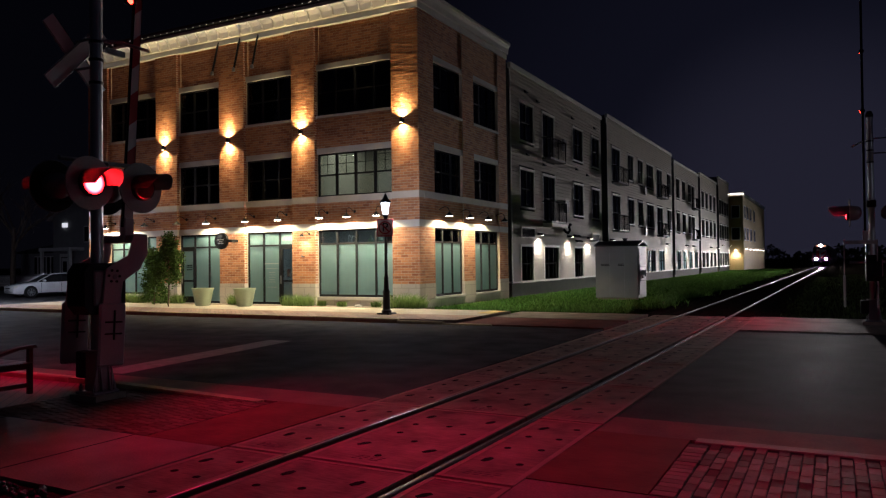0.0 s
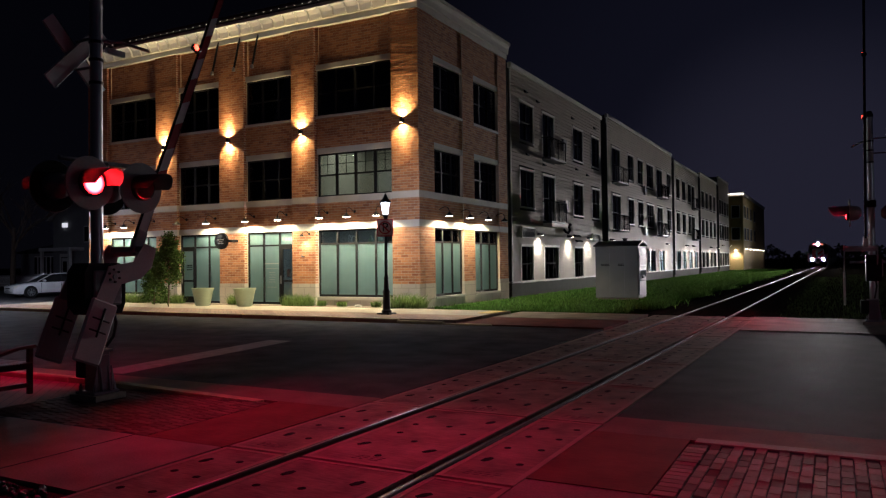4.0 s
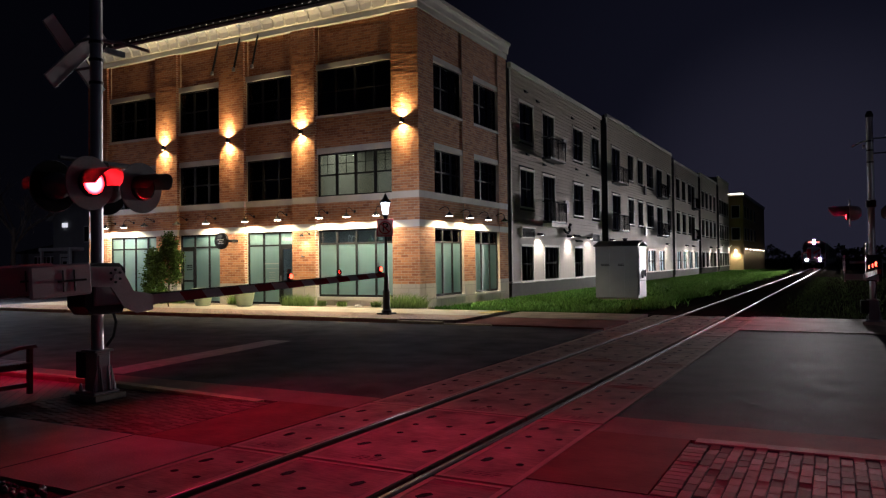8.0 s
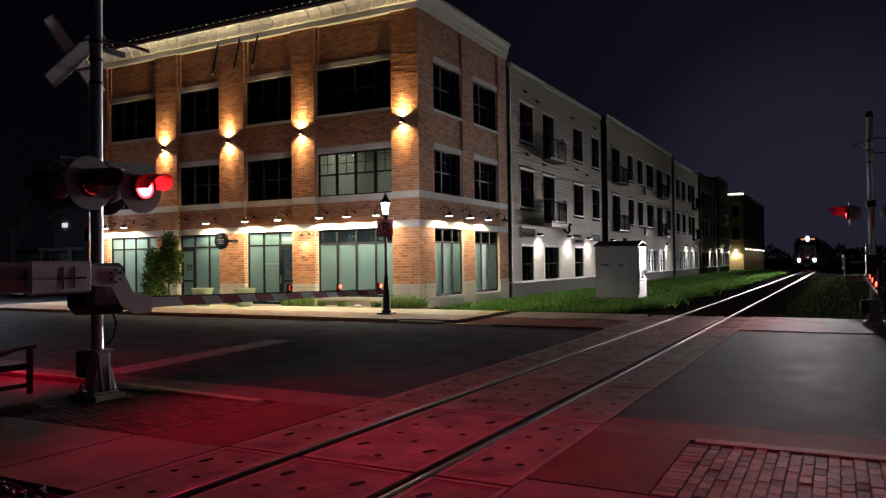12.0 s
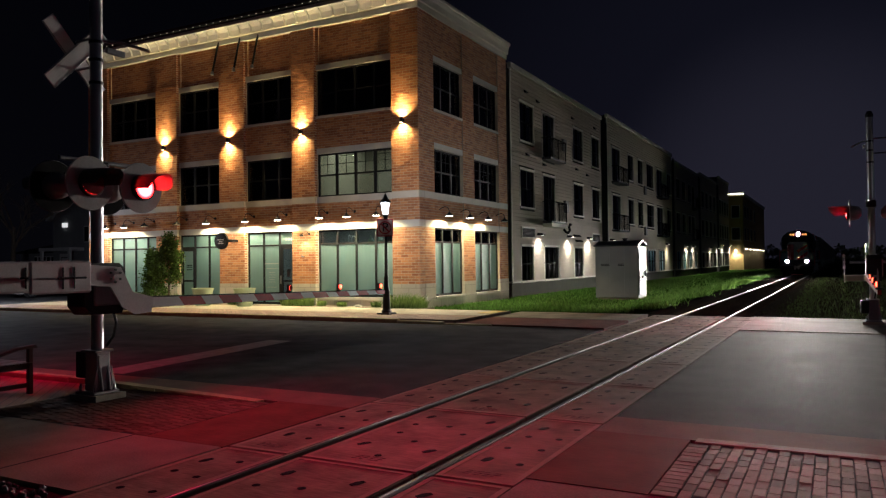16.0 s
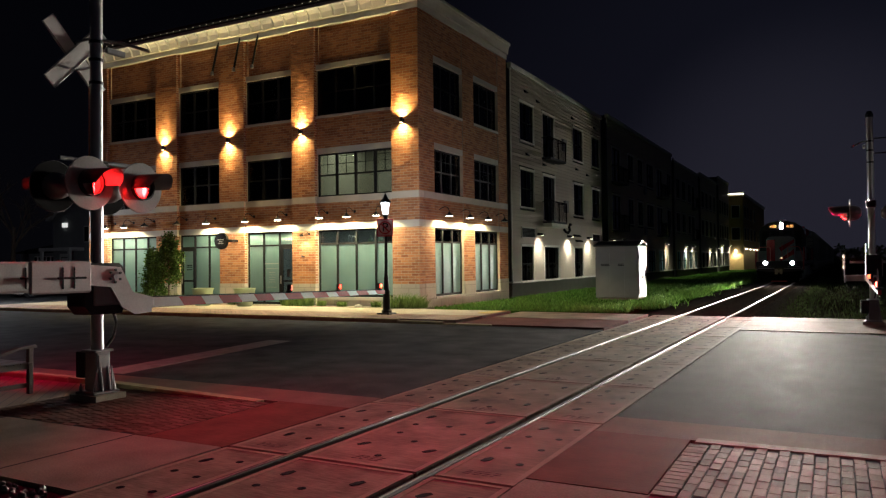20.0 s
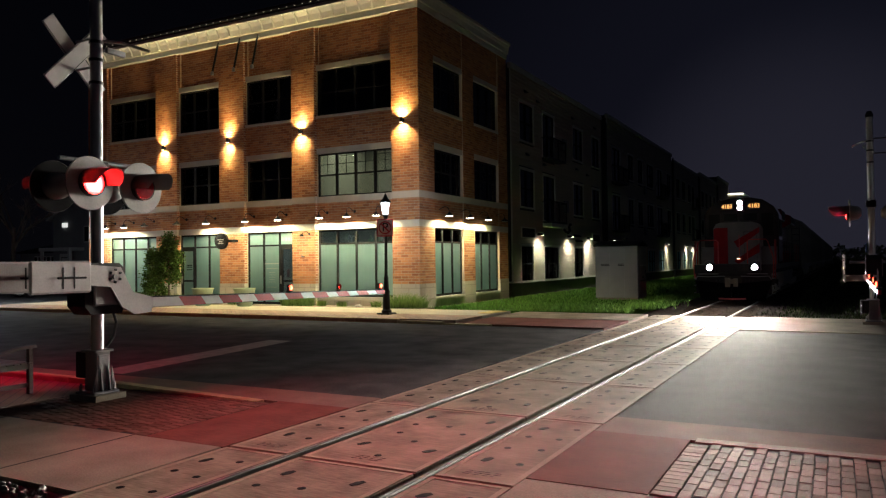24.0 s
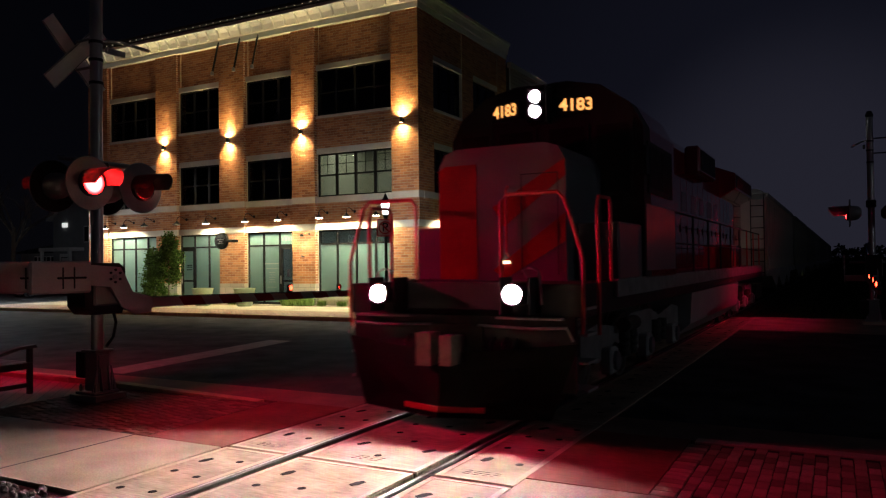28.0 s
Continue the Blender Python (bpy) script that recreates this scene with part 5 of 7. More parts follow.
def lap_wall(y0, y1, z0, z1, holes, name, material, x=XS):
    """Lapped boards with openings left free."""
    bm = bmesh.new()
    pitch = 0.19
    z = z0
    while z < z1 - 0.01:
        zt = min(z + pitch, z1)
        cuts = sorted((max(a, y0), min(b, y1)) for a, b, c, e in holes if c < zt - 0.02 and e > z + 0.02)
        u = y0
        for a, b in cuts + [(y1, y1)]:
            if a - u > 0.02:
                v = [bm.verts.new(p) for p in ((x + 0.045, u, z), (x + 0.045, a, z), (x + 0.002, a, zt), (x + 0.002, u, zt), (x, u, z), (x, a, z), (x - 0.02, a, zt), (x - 0.02, u, zt))]
                for f in ((0, 1, 2, 3), (4, 5, 1, 0), (0, 3, 7, 4), (1, 5, 6, 2), (5, 4, 7, 6)):
                    bm.faces.new([v[i] for i in f])
            u = max(u, b)
        z = zt
    return tagged(part(name, bm, material, flats, "pale lap siding boards"), kind="stuff")


def flat_window(a, b, z0, z1, cols=2, mat=None):
    t = 0.07
    w = part("window", blocks((XS - 0.02, XS + 0.07, a - t, b + t, z1, z1 + 0.13)), M_TRIM, flats, "pale trimmed apartment window")
    part("sill", blocks((XS - 0.02, XS + 0.08, a - t, b + t, z0 - 0.08, z0)), M_TRIM, w)
    part("side_trim", blocks((XS - 0.02, XS + 0.05, a - t, a, z0, z1)), M_TRIM, w)
    part("side_trim", blocks((XS - 0.02, XS + 0.05, b, b + t, z0, z1)), M_TRIM, w)
    rows = [(XS - 0.06, XS - 0.01, a + (b - a) * k / cols - 0.03, a + (b - a) * k / cols + 0.03, z0, z1) for k in range(1, cols)]
    zm = (z0 + z1) / 2
    rows += [(XS - 0.06, XS - 0.012, a, b, zm - 0.03, zm + 0.03)]
    part("window_frame", blocks(*rows), M_MATTE, w)
    part("pane", blocks((XS - 0.075, XS - 0.065, a, b, z0, z1)), mat or M_DIMGLASS, w)
    return w


def balcony(a, b, z0, z1):
    """A door with a shallow railed balcony."""
    d = flat_window(a, b, z0 + 0.02, z1, 2)
    k = part("balcony", blocks((XS + 0.03, XS + 0.55, a - 0.15, b + 0.55, z0 - 0.14, z0 - 0.02)), M_DARKTRIM, flats, "shallow railed steel balcony")
    part("rail", blocks((XS + 0.50, XS + 0.55, a - 0.15, b + 0.55, z0 + 1.02, z0 + 1.07), (XS + 0.03, XS + 0.5, b + 0.50, b + 0.55, z0 + 1.02, z0 + 1.07), (XS + 0.03, XS + 0.5, a - 0.15, a - 0.10, z0 + 1.02, z0 + 1.07)), M_MATTE, k)
    part("post", blocks(*[(XS + 0.50, XS + 0.55, y - 0.025, y + 0.025, z0 - 0.02, z0 + 1.02) for y in (a - 0.125, (a + b) / 2 + 0.2, b + 0.525)]), M_MATTE, k)
    bar = part("baluster", blocks((XS + 0.52, XS + 0.535, a, a + 0.015, z0, z0 + 1.02)), M_MATTE, k)
    n = int((b - a + 0.55) / 0.115)
    for j in range(1, n):
        twin(bar, "baluster", pose(0, j * 0.115 - 0.06, 0), k)


M_CURTAIN = frosted("lit_curtain", (0.45, 0.70, 0.78))
SEGS = ((33.9, 49.9, 11.68, M_SIDING), (51.4, 74.6, 12.12, M_SIDING2), (75.6, 90.4, 11.68, M_SIDING), (91.6, 105.4, 12.05, M_SIDING2), (107, 118.2, 13.1, M_SIDING))
FLOORS = ((0.80, 2.58), (4.62, 6.50), (8.02, 9.95))
for k, (y0, y1, top, mat) in enumerate(SEGS):
    holes, bal = [], []
    if k == 0:
        plan = {0: [(35.09, 36.77, 2), (38.47, 40.82, 3), (43.72, 45.45, 2)], 1: [(35.05, 37.0, 2), (43.7, 45.66, 2), (47.6, 49.34, 2)], 2: [(35.05, 37.0, 2), (43.7, 45.66, 2), (47.6, 49.4, 2)]}
        bal = [(38.4, 40.3)]
    elif k == 1:
        plan = {0: [(53.2, 55.6, 3), (57.4, 60.0, 3), (63.67, 66.6, 3), (68.2, 70.5, 2)], 1: [(57.2, 59.0, 2), (60.4, 62.2, 2), (63.6, 66.3, 3), (72.1, 74.1, 2)], 2: [(57.2, 59.0, 2), (60.4, 62.2, 2), (63.6, 66.3, 3), (72.1, 74.1, 2)]}
        bal = [(52.6, 54.9), (67.6, 70.0)]
    else:
        s = (y1 - y0)
        plan = {f: [(y0 + s * q, y0 + s * q + 2.0, 2) for q in (0.08, 0.30, 0.54, 0.78)] for f in range(3)}
        if k == 2:
            bal = [(y1 - 4.6, y1 - 2.6)]
            plan = {f: [w for w in plan[f] if f == 0 or w[0] < y1 - 6] for f in plan}
    for f, ws in plan.items():
        for a, b, c in ws:
            lit = f == 0 and k in (1, 2) and (k == 2 or a > 55)
            flat_window(a, b, *FLOORS[f], c, M_CURTAIN if lit else None)
            holes.append((a - 0.07, b + 0.07, FLOORS[f][0] - 0.06, FLOORS[f][1] + 0.1))
    for a, b in bal:
        for z0, z1 in ((4.02, 6.5), (7.5, 9.93)):
            balcony(a, b, z0, z1)
            # only this balcony is lit below; the pale board carries that light
            if k == 0 and z0 < 5:
                part("balcony_fascia", blocks((XS + 0.04, XS + 0.57, a - 0.17, b + 0.57, z0 - 0.34, z0 - 0.143)), M_TRIM, flats, "board under the lowest balcony, its light put into a pale colour")
            holes.append((a - 0.07, b + 0.07, z0 - 0.06, z1 + 0.1))
    lap_wall(y0, y1, 0.82, top - 0.26, holes, "siding", mat)
    part("fascia", blocks((XS - 0.1, XS + 0.10, y0 - 0.05, y1 + 0.05, top - 0.26, top)), M_TRIM, flats, "pale roof edge board")
    part("foundation", blocks((XS - 0.3, XS - 0.02, y0, y1, -0.2, 0.74)), M_FOUND, flats, "grey block foundation")
    part("water_table", blocks((XS - 0.3, XS + 0.05, y0, y1, 0.74, 0.82)), M_TRIM, flats)
    part("corner_board", blocks((XS, XS + 0.04, y0 - 0.06, y0 + 0.06, 0.82, top - 0.26)), M_TRIM, flats)
    part("roof", blocks((XS - 14, XS - 0.1, y0 - 0.05, y1 + 0.05, top - 0.3, top - 0.1)), M_DARKTRIM, flats, "flat dark roof")
    part("room_shell", blocks((XS - 3.2, XS - 3.0, y0, y1, 0.0, top - 0.3), (XS - 3.0, XS - 0.1, y0, y1, 3.7, 3.95), (XS - 3.0, XS - 0.1, y0, y1, 7.1, 7.35), (XS - 3.0, XS - 0.1, y0 + 0.02, y0 + 0.12, 0.8, top - 0.3), (XS - 3.0, XS - 0.1, y1 - 0.12, y1 - 0.02, 0.8, top - 0.3)), M_DARKROOM, flats, "walls of unlit rooms, darkened in colour")
    if k < 4:
        n0 = SEGS[k + 1][0]
        part("recess_panel", blocks((XS - 0.7, XS - 0.5, y1, n0, -0.2, min(top, SEGS[k + 1][2]) - 0.1)), M_DARKTRIM, flats, "dark recessed joint between two facades")
        part("downpipe", rod(bmesh.new(), (XS + 0.06, n0 - 0.35, 0.3), (XS + 0.06, n0 - 0.35, top - 0.3), 0.07, None, 10), M_DARKTRIM, flats, "dark downpipe")
part("recess_panel", blocks((XS - 1.1, XS - 0.9, Y_END, 33.9, -0.2, 11.4)), M_DARKTRIM, flats, "dark recessed joint beside the brick building")
part("lit_room", blocks((XS - 2.9, XS - 2.8, 51.6, 90.0, 0.9, 3.6)), M_ROOM, flats)
tv = thing("television", "small lit television in a dark apartment room", "television", at=pose(XS - 0.55, 36.2, 5.35, 0, 0, 20))
part("screen", blocks((0.0, 0.02, -0.32, 0.30, -0.16, 0.16)), glow("television_screen", (0.10, 0.16, 1.0), 2.2), tv, "blue glowing screen")
part("case", block(-0.05, -0.001, -0.36, 0.34, -0.2, 0.2, 0.01), M_BLACK, tv)
part("stand", blocks((-0.06, 0.06, -0.12, 0.12, -1.40, -0.2)), M_BLACK, tv)
# louvred vents and wall boxes
for a, b in ((35.05, 37.0), (47.4, 49.2)):
    v = part("louvre_vent", blocks((XS + 0.02, XS + 0.09, a, b, 3.52, 3.58), (XS + 0.02, XS + 0.09, a, b, 3.02, 3.07), (XS + 0.02, XS + 0.09, a, a + 0.05, 3.07, 3.52), (XS + 0.02, XS + 0.09, b - 0.05, b, 3.07, 3.52)), M_TRIM, flats, "dark louvred vent in a pale frame")
    # flat black sheet: the shade inside the vent, put into colour
    part("vent_shade", blocks((XS - 0.02, XS + 0.047, a + 0.051, b - 0.051, 3.071, 3.519)), M_MATTE, v)
    s0 = part("louvre", prism([(XS + 0.025, 0.0), (XS + 0.055, -0.03), (XS + 0.055, -0.02), (XS + 0.025, 0.01)], a + 0.05, b - 0.05, "y"), M_DARKTRIM, v)
    s0.matrix_basis = pose(0.024, 0, 3.13)
    for j in range(1, 6):
        twin(s0, "louvre", pose(0.024, 0, 3.13 + j * 0.068), v)
for y, z in ((42.1, 5.0), (41.9, 8.6), (62.8, 7.6), (62.8, 4.2), (71.3, 4.2)):
    part("wall_unit", block(XS + 0.0, XS + 0.16, y - 0.3, y + 0.3, z - 0.35, z + 0.35, 0.02), M_SILVER, flats, "grey wall unit")
for y, z in ((35.9, 10.6), (37.6, 10.4), (44.3, 7.45), (46.5, 7.3), (38.5, 7.1), (36.0, 7.35), (48.3, 10.6), (43.6, 10.5)):
    part("wall_cap", prism([(XS + 0.02, 0.1), (XS + 0.16, -0.02), (XS + 0.16, -0.06), (XS + 0.02, -0.06)], y - 0.16, y + 0.16, "y"), M_BLACK, flats, "black hooded vent cap").matrix_basis = pose(0, 0, z)
# bent duct and dark hooded outlets beside the first balcony
part("bent_duct", pipe([(XS + 0.06, 43.0, 3.98), (XS + 0.14, 42.6, 3.98), (XS + 0.14, 42.42, 3.82), (XS + 0.14, 42.55, 3.60), (XS + 0.14, 42.2, 3.45), (XS + 0.14, 41.8, 3.52), (XS + 0.06, 41.7, 3.66)], 0.075), M_MATTE, flats, "black bent duct on the wall")
for y, z in ((44.1, 3.34), (44.5, 3.03)):
    part("outlet_hood", prism([(XS + 0.0, 0.08), (XS + 0.10, 0.06), (XS + 0.20, -0.05), (XS + 0.18, -0.08), (XS + 0.0, -0.06)], y - 0.55, y + 0.55, "y"), M_MATTE, flats, "dark hooded wall outlet").matrix_basis = pose(0, 0, z)


def wall_pack(y, z=3.2, x=XS):
    t = thing("wall_light", "small wall light shining down the siding", "wall lamp", "apartment wall lights", at=pose(x, y, z))
    part("housing", prism([(0.02, 0.14), (0.26, 0.11), (0.40, 0.03), (0.40, 0.0), (0.02, 0.0)], -0.12, 0.12, "y"), M_BLACK, t)
    part("lamp_face", blocks((0.27, 0.37, -0.07, 0.07, -0.008, -0.002)), M_BULB, t, "glowing lamp face")
    spot("wall_light_beam", (x + 0.36, y, z - 0.03), (x + 0.10, y, 0.6), 320, (1.0, 0.94, 0.72), 140, 0.9, 0.04)


for y in (37.5, 42.45, 46.4, 51.9, 71.3, 81.6, 85.8, 98.7, 104.5):
    wall_pack(y)
for y in (109.8, 117.6):
    wall_pack(y, 3.6)

# ---------------------------------------------------------------- tan building farther along the line
tan = thing("tan_building", "tan stucco three-storey building with a lit parapet", "building")
part("wall", blocks((-30, -12.5, 122, 160, -0.2, 11.4)), M_TAN, tan, "tan stucco walls")
part("parapet", blocks((-30.1, -12.35, 121.85, 160, 11.4, 11.9)), M_TRIM, tan)
for z0, z1 in ((4.6, 6.6), (8.0, 10.0)):
    for a in (-14.2,):
        w = part("window", blocks((a, a + 1.3, 121.93, 121.99, z0, z1)), M_TRIM, tan)
        part("pane", blocks((a + 0.1, a + 1.2, 121.90, 121.92, z0 + 0.1, z1 - 0.1)), M_FRAME, w)
    for y in (123, 127, 132, 138):
        w = part("window", blocks((-12.48, -12.43, y, y + 2.4, z0, z1)), M_TRIM, tan)
        part("pane", blocks((-12.42, -12.40, y + 0.15, y + 2.25, z0 + 0.1, z1 - 0.1)), M_FRAME, w)
for k in range(6):
    part("parapet_light", blocks((-14.6 + k * 0.42, -14.48 + k * 0.42, 121.78, 121.84, 11.66, 11.78)), M_BULB, tan, "small parapet light")
spot("porch_light", (-13.6, 121.6, 2.9), (-13.6, 121.9, 0), 500, WARM, 150, 0.9, 0.1)
part("porch_lamp", blocks((-13.75, -13.45, 121.7, 121.95, 2.95, 3.1)), M_BULB, tan, "small porch lamp")
for k in range(6):
    y = 124 + k * 6
    t = thing("wall_light", "small wall light far along the tan building", "wall lamp", "far wall lights", at=pose(-12.4, y, 3.3))
    part("housing", blocks((0, 0.2, -0.15, 0.15, 0.0, 0.2)), M_BLACK, t)
    part("lamp_face", blocks((0.03, 0.22, -0.14, 0.14, -0.12, -0.01)), M_BULB, t, "glowing lamp face")
    spot("far_wall_beam", (-12.2, y, 3.15), (-12.3, y, 0), 70, NEUTRAL, 120, 0.9, 0.05)

# ---------------------------------------------------------------- signal cabinet on the verge
cab = thing("signal_cabinet", "plain aluminium railway signal cabinet on a low base", "cabinet", at=pose(-8.62, 33.0, 0.02, 0, 0, 0))
part("base", blocks((-0.95, 0.85, -0.04, 1.4, 0.0, 0.12)), M_CONCRETE, cab)
part("body", block(-1.0, 0.9, -0.1, 1.5, 0.12, 2.42, 0.015), M_CABMETAL, cab, "brushed aluminium walls")
part("roof", prism([(-0.2, 2.42), (0.7, 2.62), (1.6, 2.42), (1.6, 2.47), (0.7, 2.68), (-0.2, 2.47)], -1.06, 0.96, "x"), M_BLACK, cab, "dark shallow pitched roof")
dr = part("door", block(0.9, 0.93, 0.05, 1.35, 0.25, 2.3, 0.01), M_CABMETAL, cab, "aluminium door")
for z in (0.5, 1.2, 1.95):
    part("hinge", block(0.93, 0.95, 0.06, 0.14, z - 0.06, z + 0.06), M_GALV, dr)
part("door_handle", block(0.93, 0.97, 1.1, 1.16, 1.05, 1.35, 0.01), M_BLACK, dr)
part("roof_vent", turned([(0.09, 2.60), (0.09, 2.74), (0.12, 2.75), (0.12, 2.79), (0.0, 2.80)], 14, at=(0.15, 0.7, 0)), M_BLACK, cab, "small dark roof vent")
part("latch_bar", block(0.932, 0.955, 0.12, 1.28, 1.52, 1.58, 0.006), M_ALU, dr, "bright latch bar")
part("latch_bar", block(0.932, 0.955, 0.2, 1.25, 0.86, 0.90, 0.006), M_BLACK, dr)
part("padlock_box", block(0.932, 0.975, 0.55, 0.75, 0.98, 1.10, 0.008), M_BLACK, dr)
for z in (1.85, 1.92, 1.99, 2.06):
    part("louvre", block(0.931, 0.948, 0.35, 1.05, z, z + 0.03, 0.004), M_CABMETAL, dr)
for x in (-0.96, 0.86):
    part("corner_angle", block(x - 0.04, x + 0.04, -0.112, -0.1005, 0.12, 2.42, 0.004), M_CABMETAL, cab)
for x in (-0.36, 0.3):
    part("panel_seam", blocks((x - 0.006, x + 0.006, -0.106, -0.1, 0.15, 2.4)), M_GALV, cab)
for k, (x0, x1) in enumerate(((-0.75, -0.35), (0.02, 0.3))):
    for z in (1.62, 1.56):
        part("notice_bar", blocks((x0, x1, -0.105, -0.1005, z - 0.015, z + 0.015)), M_BLACK, cab)

# ---------------------------------------------------------------- street lantern with a parking sign
LX, LY = -13.25, 20.97
post = thing("street_lantern", "black cast street lantern with a glowing glass head", "street lamp", at=pose(LX, LY, Z_WALK))
part("foot", block(-0.24, 0.24, -0.24, 0.24, -0.02, 0.05, 0.02), M_BLACK, post)
part("pedestal", turned([(0.17, 0.05), (0.17, 0.12), (0.13, 0.16), (0.115, 0.7), (0.13, 0.74), (0.09, 0.82), (0.075, 1.15), (0.085, 1.2), (0.055, 1.28)], 16), M_BLACK, post, "", True)
part("shaft", turned([(0.055, 1.28), (0.042, 3.1), (0.07, 3.12), (0.05, 3.16), (0.09, 3.26), (0.10, 3.3)], 14), M_BLACK, post, "", True)
lan = part("lantern_glass", turned([(0.10, 3.32), (0.165, 3.70)], 6), M_COOLBULB, post, "glowing tapered lantern glass")
lan.visible_shadow = False
for i in range(6):
    a = math.pi / 3 * i
    part("lantern_bar", rod(bmesh.new(), (0.105 * math.cos(a), 0.105 * math.sin(a), 3.30), (0.172 * math.cos(a), 0.172 * math.sin(a), 3.71), 0.009, None, 6), M_BLACK, lan)
part("lantern_roof", turned([(0.2, 3.71), (0.19, 3.74), (0.10, 3.84), (0.05, 3.93), (0.045, 3.97), (0.012, 4.0), (0.0, 4.1)], 12), M_BLACK, post, "", True)
sg = thing("parking_sign", "square red and pale no-parking sign on the lantern post", "sign", at=pose(LX + 0.02, LY - 0.07, 3.0 - 0.0, 0, 0, 27))
part("sign_plate", block(-0.27, 0.27, -0.006, 0.0, -0.29, 0.29, 0.002), M_SIGNRED, sg)
part("sign_ground", blocks((-0.235, 0.235, -0.010, -0.0065, -0.255, 0.255)), M_SIGNWHITE, sg)
part("prohibition_ring", turned([(0.175, -0.0125), (0.215, -0.0125), (0.215, -0.0105), (0.175, -0.0105), (0.175, -0.0125)], 32, "y"), M_SIGNRED, sg)
part("prohibition_bar", blocks((-0.19, 0.19, -0.0150, -0.0128, -0.022, 0.022)), M_SIGNRED, sg).matrix_basis = pose(0, 0, 0, 0, 45, 0)
cu = bpy.data.curves.new("letter_p", "FONT")
cu.body, cu.size, cu.align_x, cu.align_y, cu.extrude = "P", 0.42, "CENTER", "CENTER", 0.001
lp = new("letter", cu)
lp.parent, lp.matrix_basis = sg, pose(0, -0.0116, 0, 90, 0, 0)
cu.materials.append(M_BLACK)
part("sign_strap", block(-0.05, 0.05, 0.0, 0.05, -0.2, -0.16), M_GALV, sg)
part("sign_strap", block(-0.05, 0.05, 0.0, 0.05, 0.16, 0.2), M_GALV, sg)
copy_thing(post, pose(15.0, 12.5, 0.0))           # unseen copy added across the railway as fill
copy_thing(post, pose(-36.5, 20.97, 0.0))         # and an unseen one farther along the street


# ---------------------------------------------------------------- planting
def planter(x, y):
    t = thing("planter", "round tapered pale green planter on the pavement", "planter", "shop planters", at=pose(x, y, Z_WALK))
    part("pot", turned([(0.28, 0.0), (0.30, 0.02), (0.43, 0.66), (0.46, 0.70), (0.46, 0.74), (0.42, 0.74), (0.40, 0.66), (0.0, 0.64)], 28), M_POT, t, "", True)
    part("soil", turned([(0.0, 0.66), (0.40, 0.655)], 20), M_MULCH, t)


planter(-23.58, 22.9)
planter(-21.45, 23.1)


def leaf_cloud(rnd, n, where, size):
    v, f = [], []
    for _ in range(n):
        c = Vector(where())
        a, b = Vector((rnd.gauss(0, 1), rnd.gauss(0, 1), rnd.gauss(0, 0.7))).normalized(), Vector((rnd.gauss(0, 1), rnd.gauss(0, 1), rnd.gauss(0, 1))).normalized()
        s = a.cross(b).normalized() if a.cross(b).length > 0.1 else Vector((0, 0, 1))
        l, w = size * rnd.uniform(0.6, 1.3), size * rnd.uniform(0.3, 0.55)
        k = len(v)
        v += [c, c + a * l * 0.5 + s * w, c + a * l, c + a * l * 0.5 - s * w]
        f += [(k, k + 1, k + 2, k + 3)]
    me = bpy.data.meshes.new("leaves")
    me.from_pydata([tuple(p) for p in v], [], f)
    return me


def leafy(name, label, category, at, trunk, zlow, ztop, wide, n_limb, n_leaf, seed, size):
    """A small tree or shrub: thin trunk, limbs, and leaves gathered round the limb tips."""
    t = thing(name, label, category, at=at)
    part("trunk", rod(rod(bmesh.new(), (0, 0, 0), (0.03, 0.02, ztop * 0.45), trunk, trunk * 0.8, 10), (0.03, 0.02, ztop * 0.45), (-0.03, 0.0, ztop), trunk * 0.8, 0.010, 8), M_BARK, t, "thin brown trunk", True)
    rt = random.Random(seed)
    tips = []
    for k in range(n_limb):
        q = (k + rt.random()) / n_limb
        z = zlow + (ztop - zlow - 0.15) * q
        a = k * 2.4 + rt.uniform(-0.5, 0.5)
        reach = wide(q) * rt.uniform(0.55, 1.05)
        tip = Vector((reach * math.cos(a), reach * math.sin(a), z + rt.uniform(0.0, 0.25)))
        root = Vector((0, 0, max(0.15, z - 0.25)))
        part("limb", rod(bmesh.new(), root, tip, 0.012, 0.004, 6), M_BARK, t)
        tips += [tip, root.lerp(tip, 0.72), tip]
    me = leaf_cloud(rt, n_leaf, lambda: tuple(c + rt.gauss(0, 0.095) for c in rt.choice(tips)), size)
    me.materials.append(M_LEAF)
    crown = new("crown", me)
    crown.parent = t


rt = random.Random(7)
leafy("small_tree", "slender young leafy street tree on the pavement", "tree", pose(-24.5, 21.9, Z_WALK), 0.032, 1.1, 2.86, lambda q: 0.74 - 0.3 * abs(q - 0.25) - 0.38 * q, 36, 4800, 7, 0.10)
leafy("conical_shrub", "dense conical evergreen shrub before the shop front", "shrub", pose(-26.5, 22.9, Z_WALK), 0.03, 0.15, 2.3, lambda q: 0.52 - 0.34 * q, 40, 6200, 17, 0.085)


def tuft(x, y, r, h, label="arching ornamental grass clump under the shop windows", n=320, z=None):
    sp = []
    for _ in range(n):
        a, q = rt.uniform(0, 6.283), rt.random() ** 0.6
        sp.append((r * q * math.cos(a), r * 0.6 * q * math.sin(a), 0.0))
    o = blades("grass_clump", sp, M_REED, label, "plant", h, 0.012, 0.45, kind="")
    o.matrix_basis = pose(x, y, Z_WALK + 0.01 if z is None else z)
    tagged(o, group="ornamental grasses")


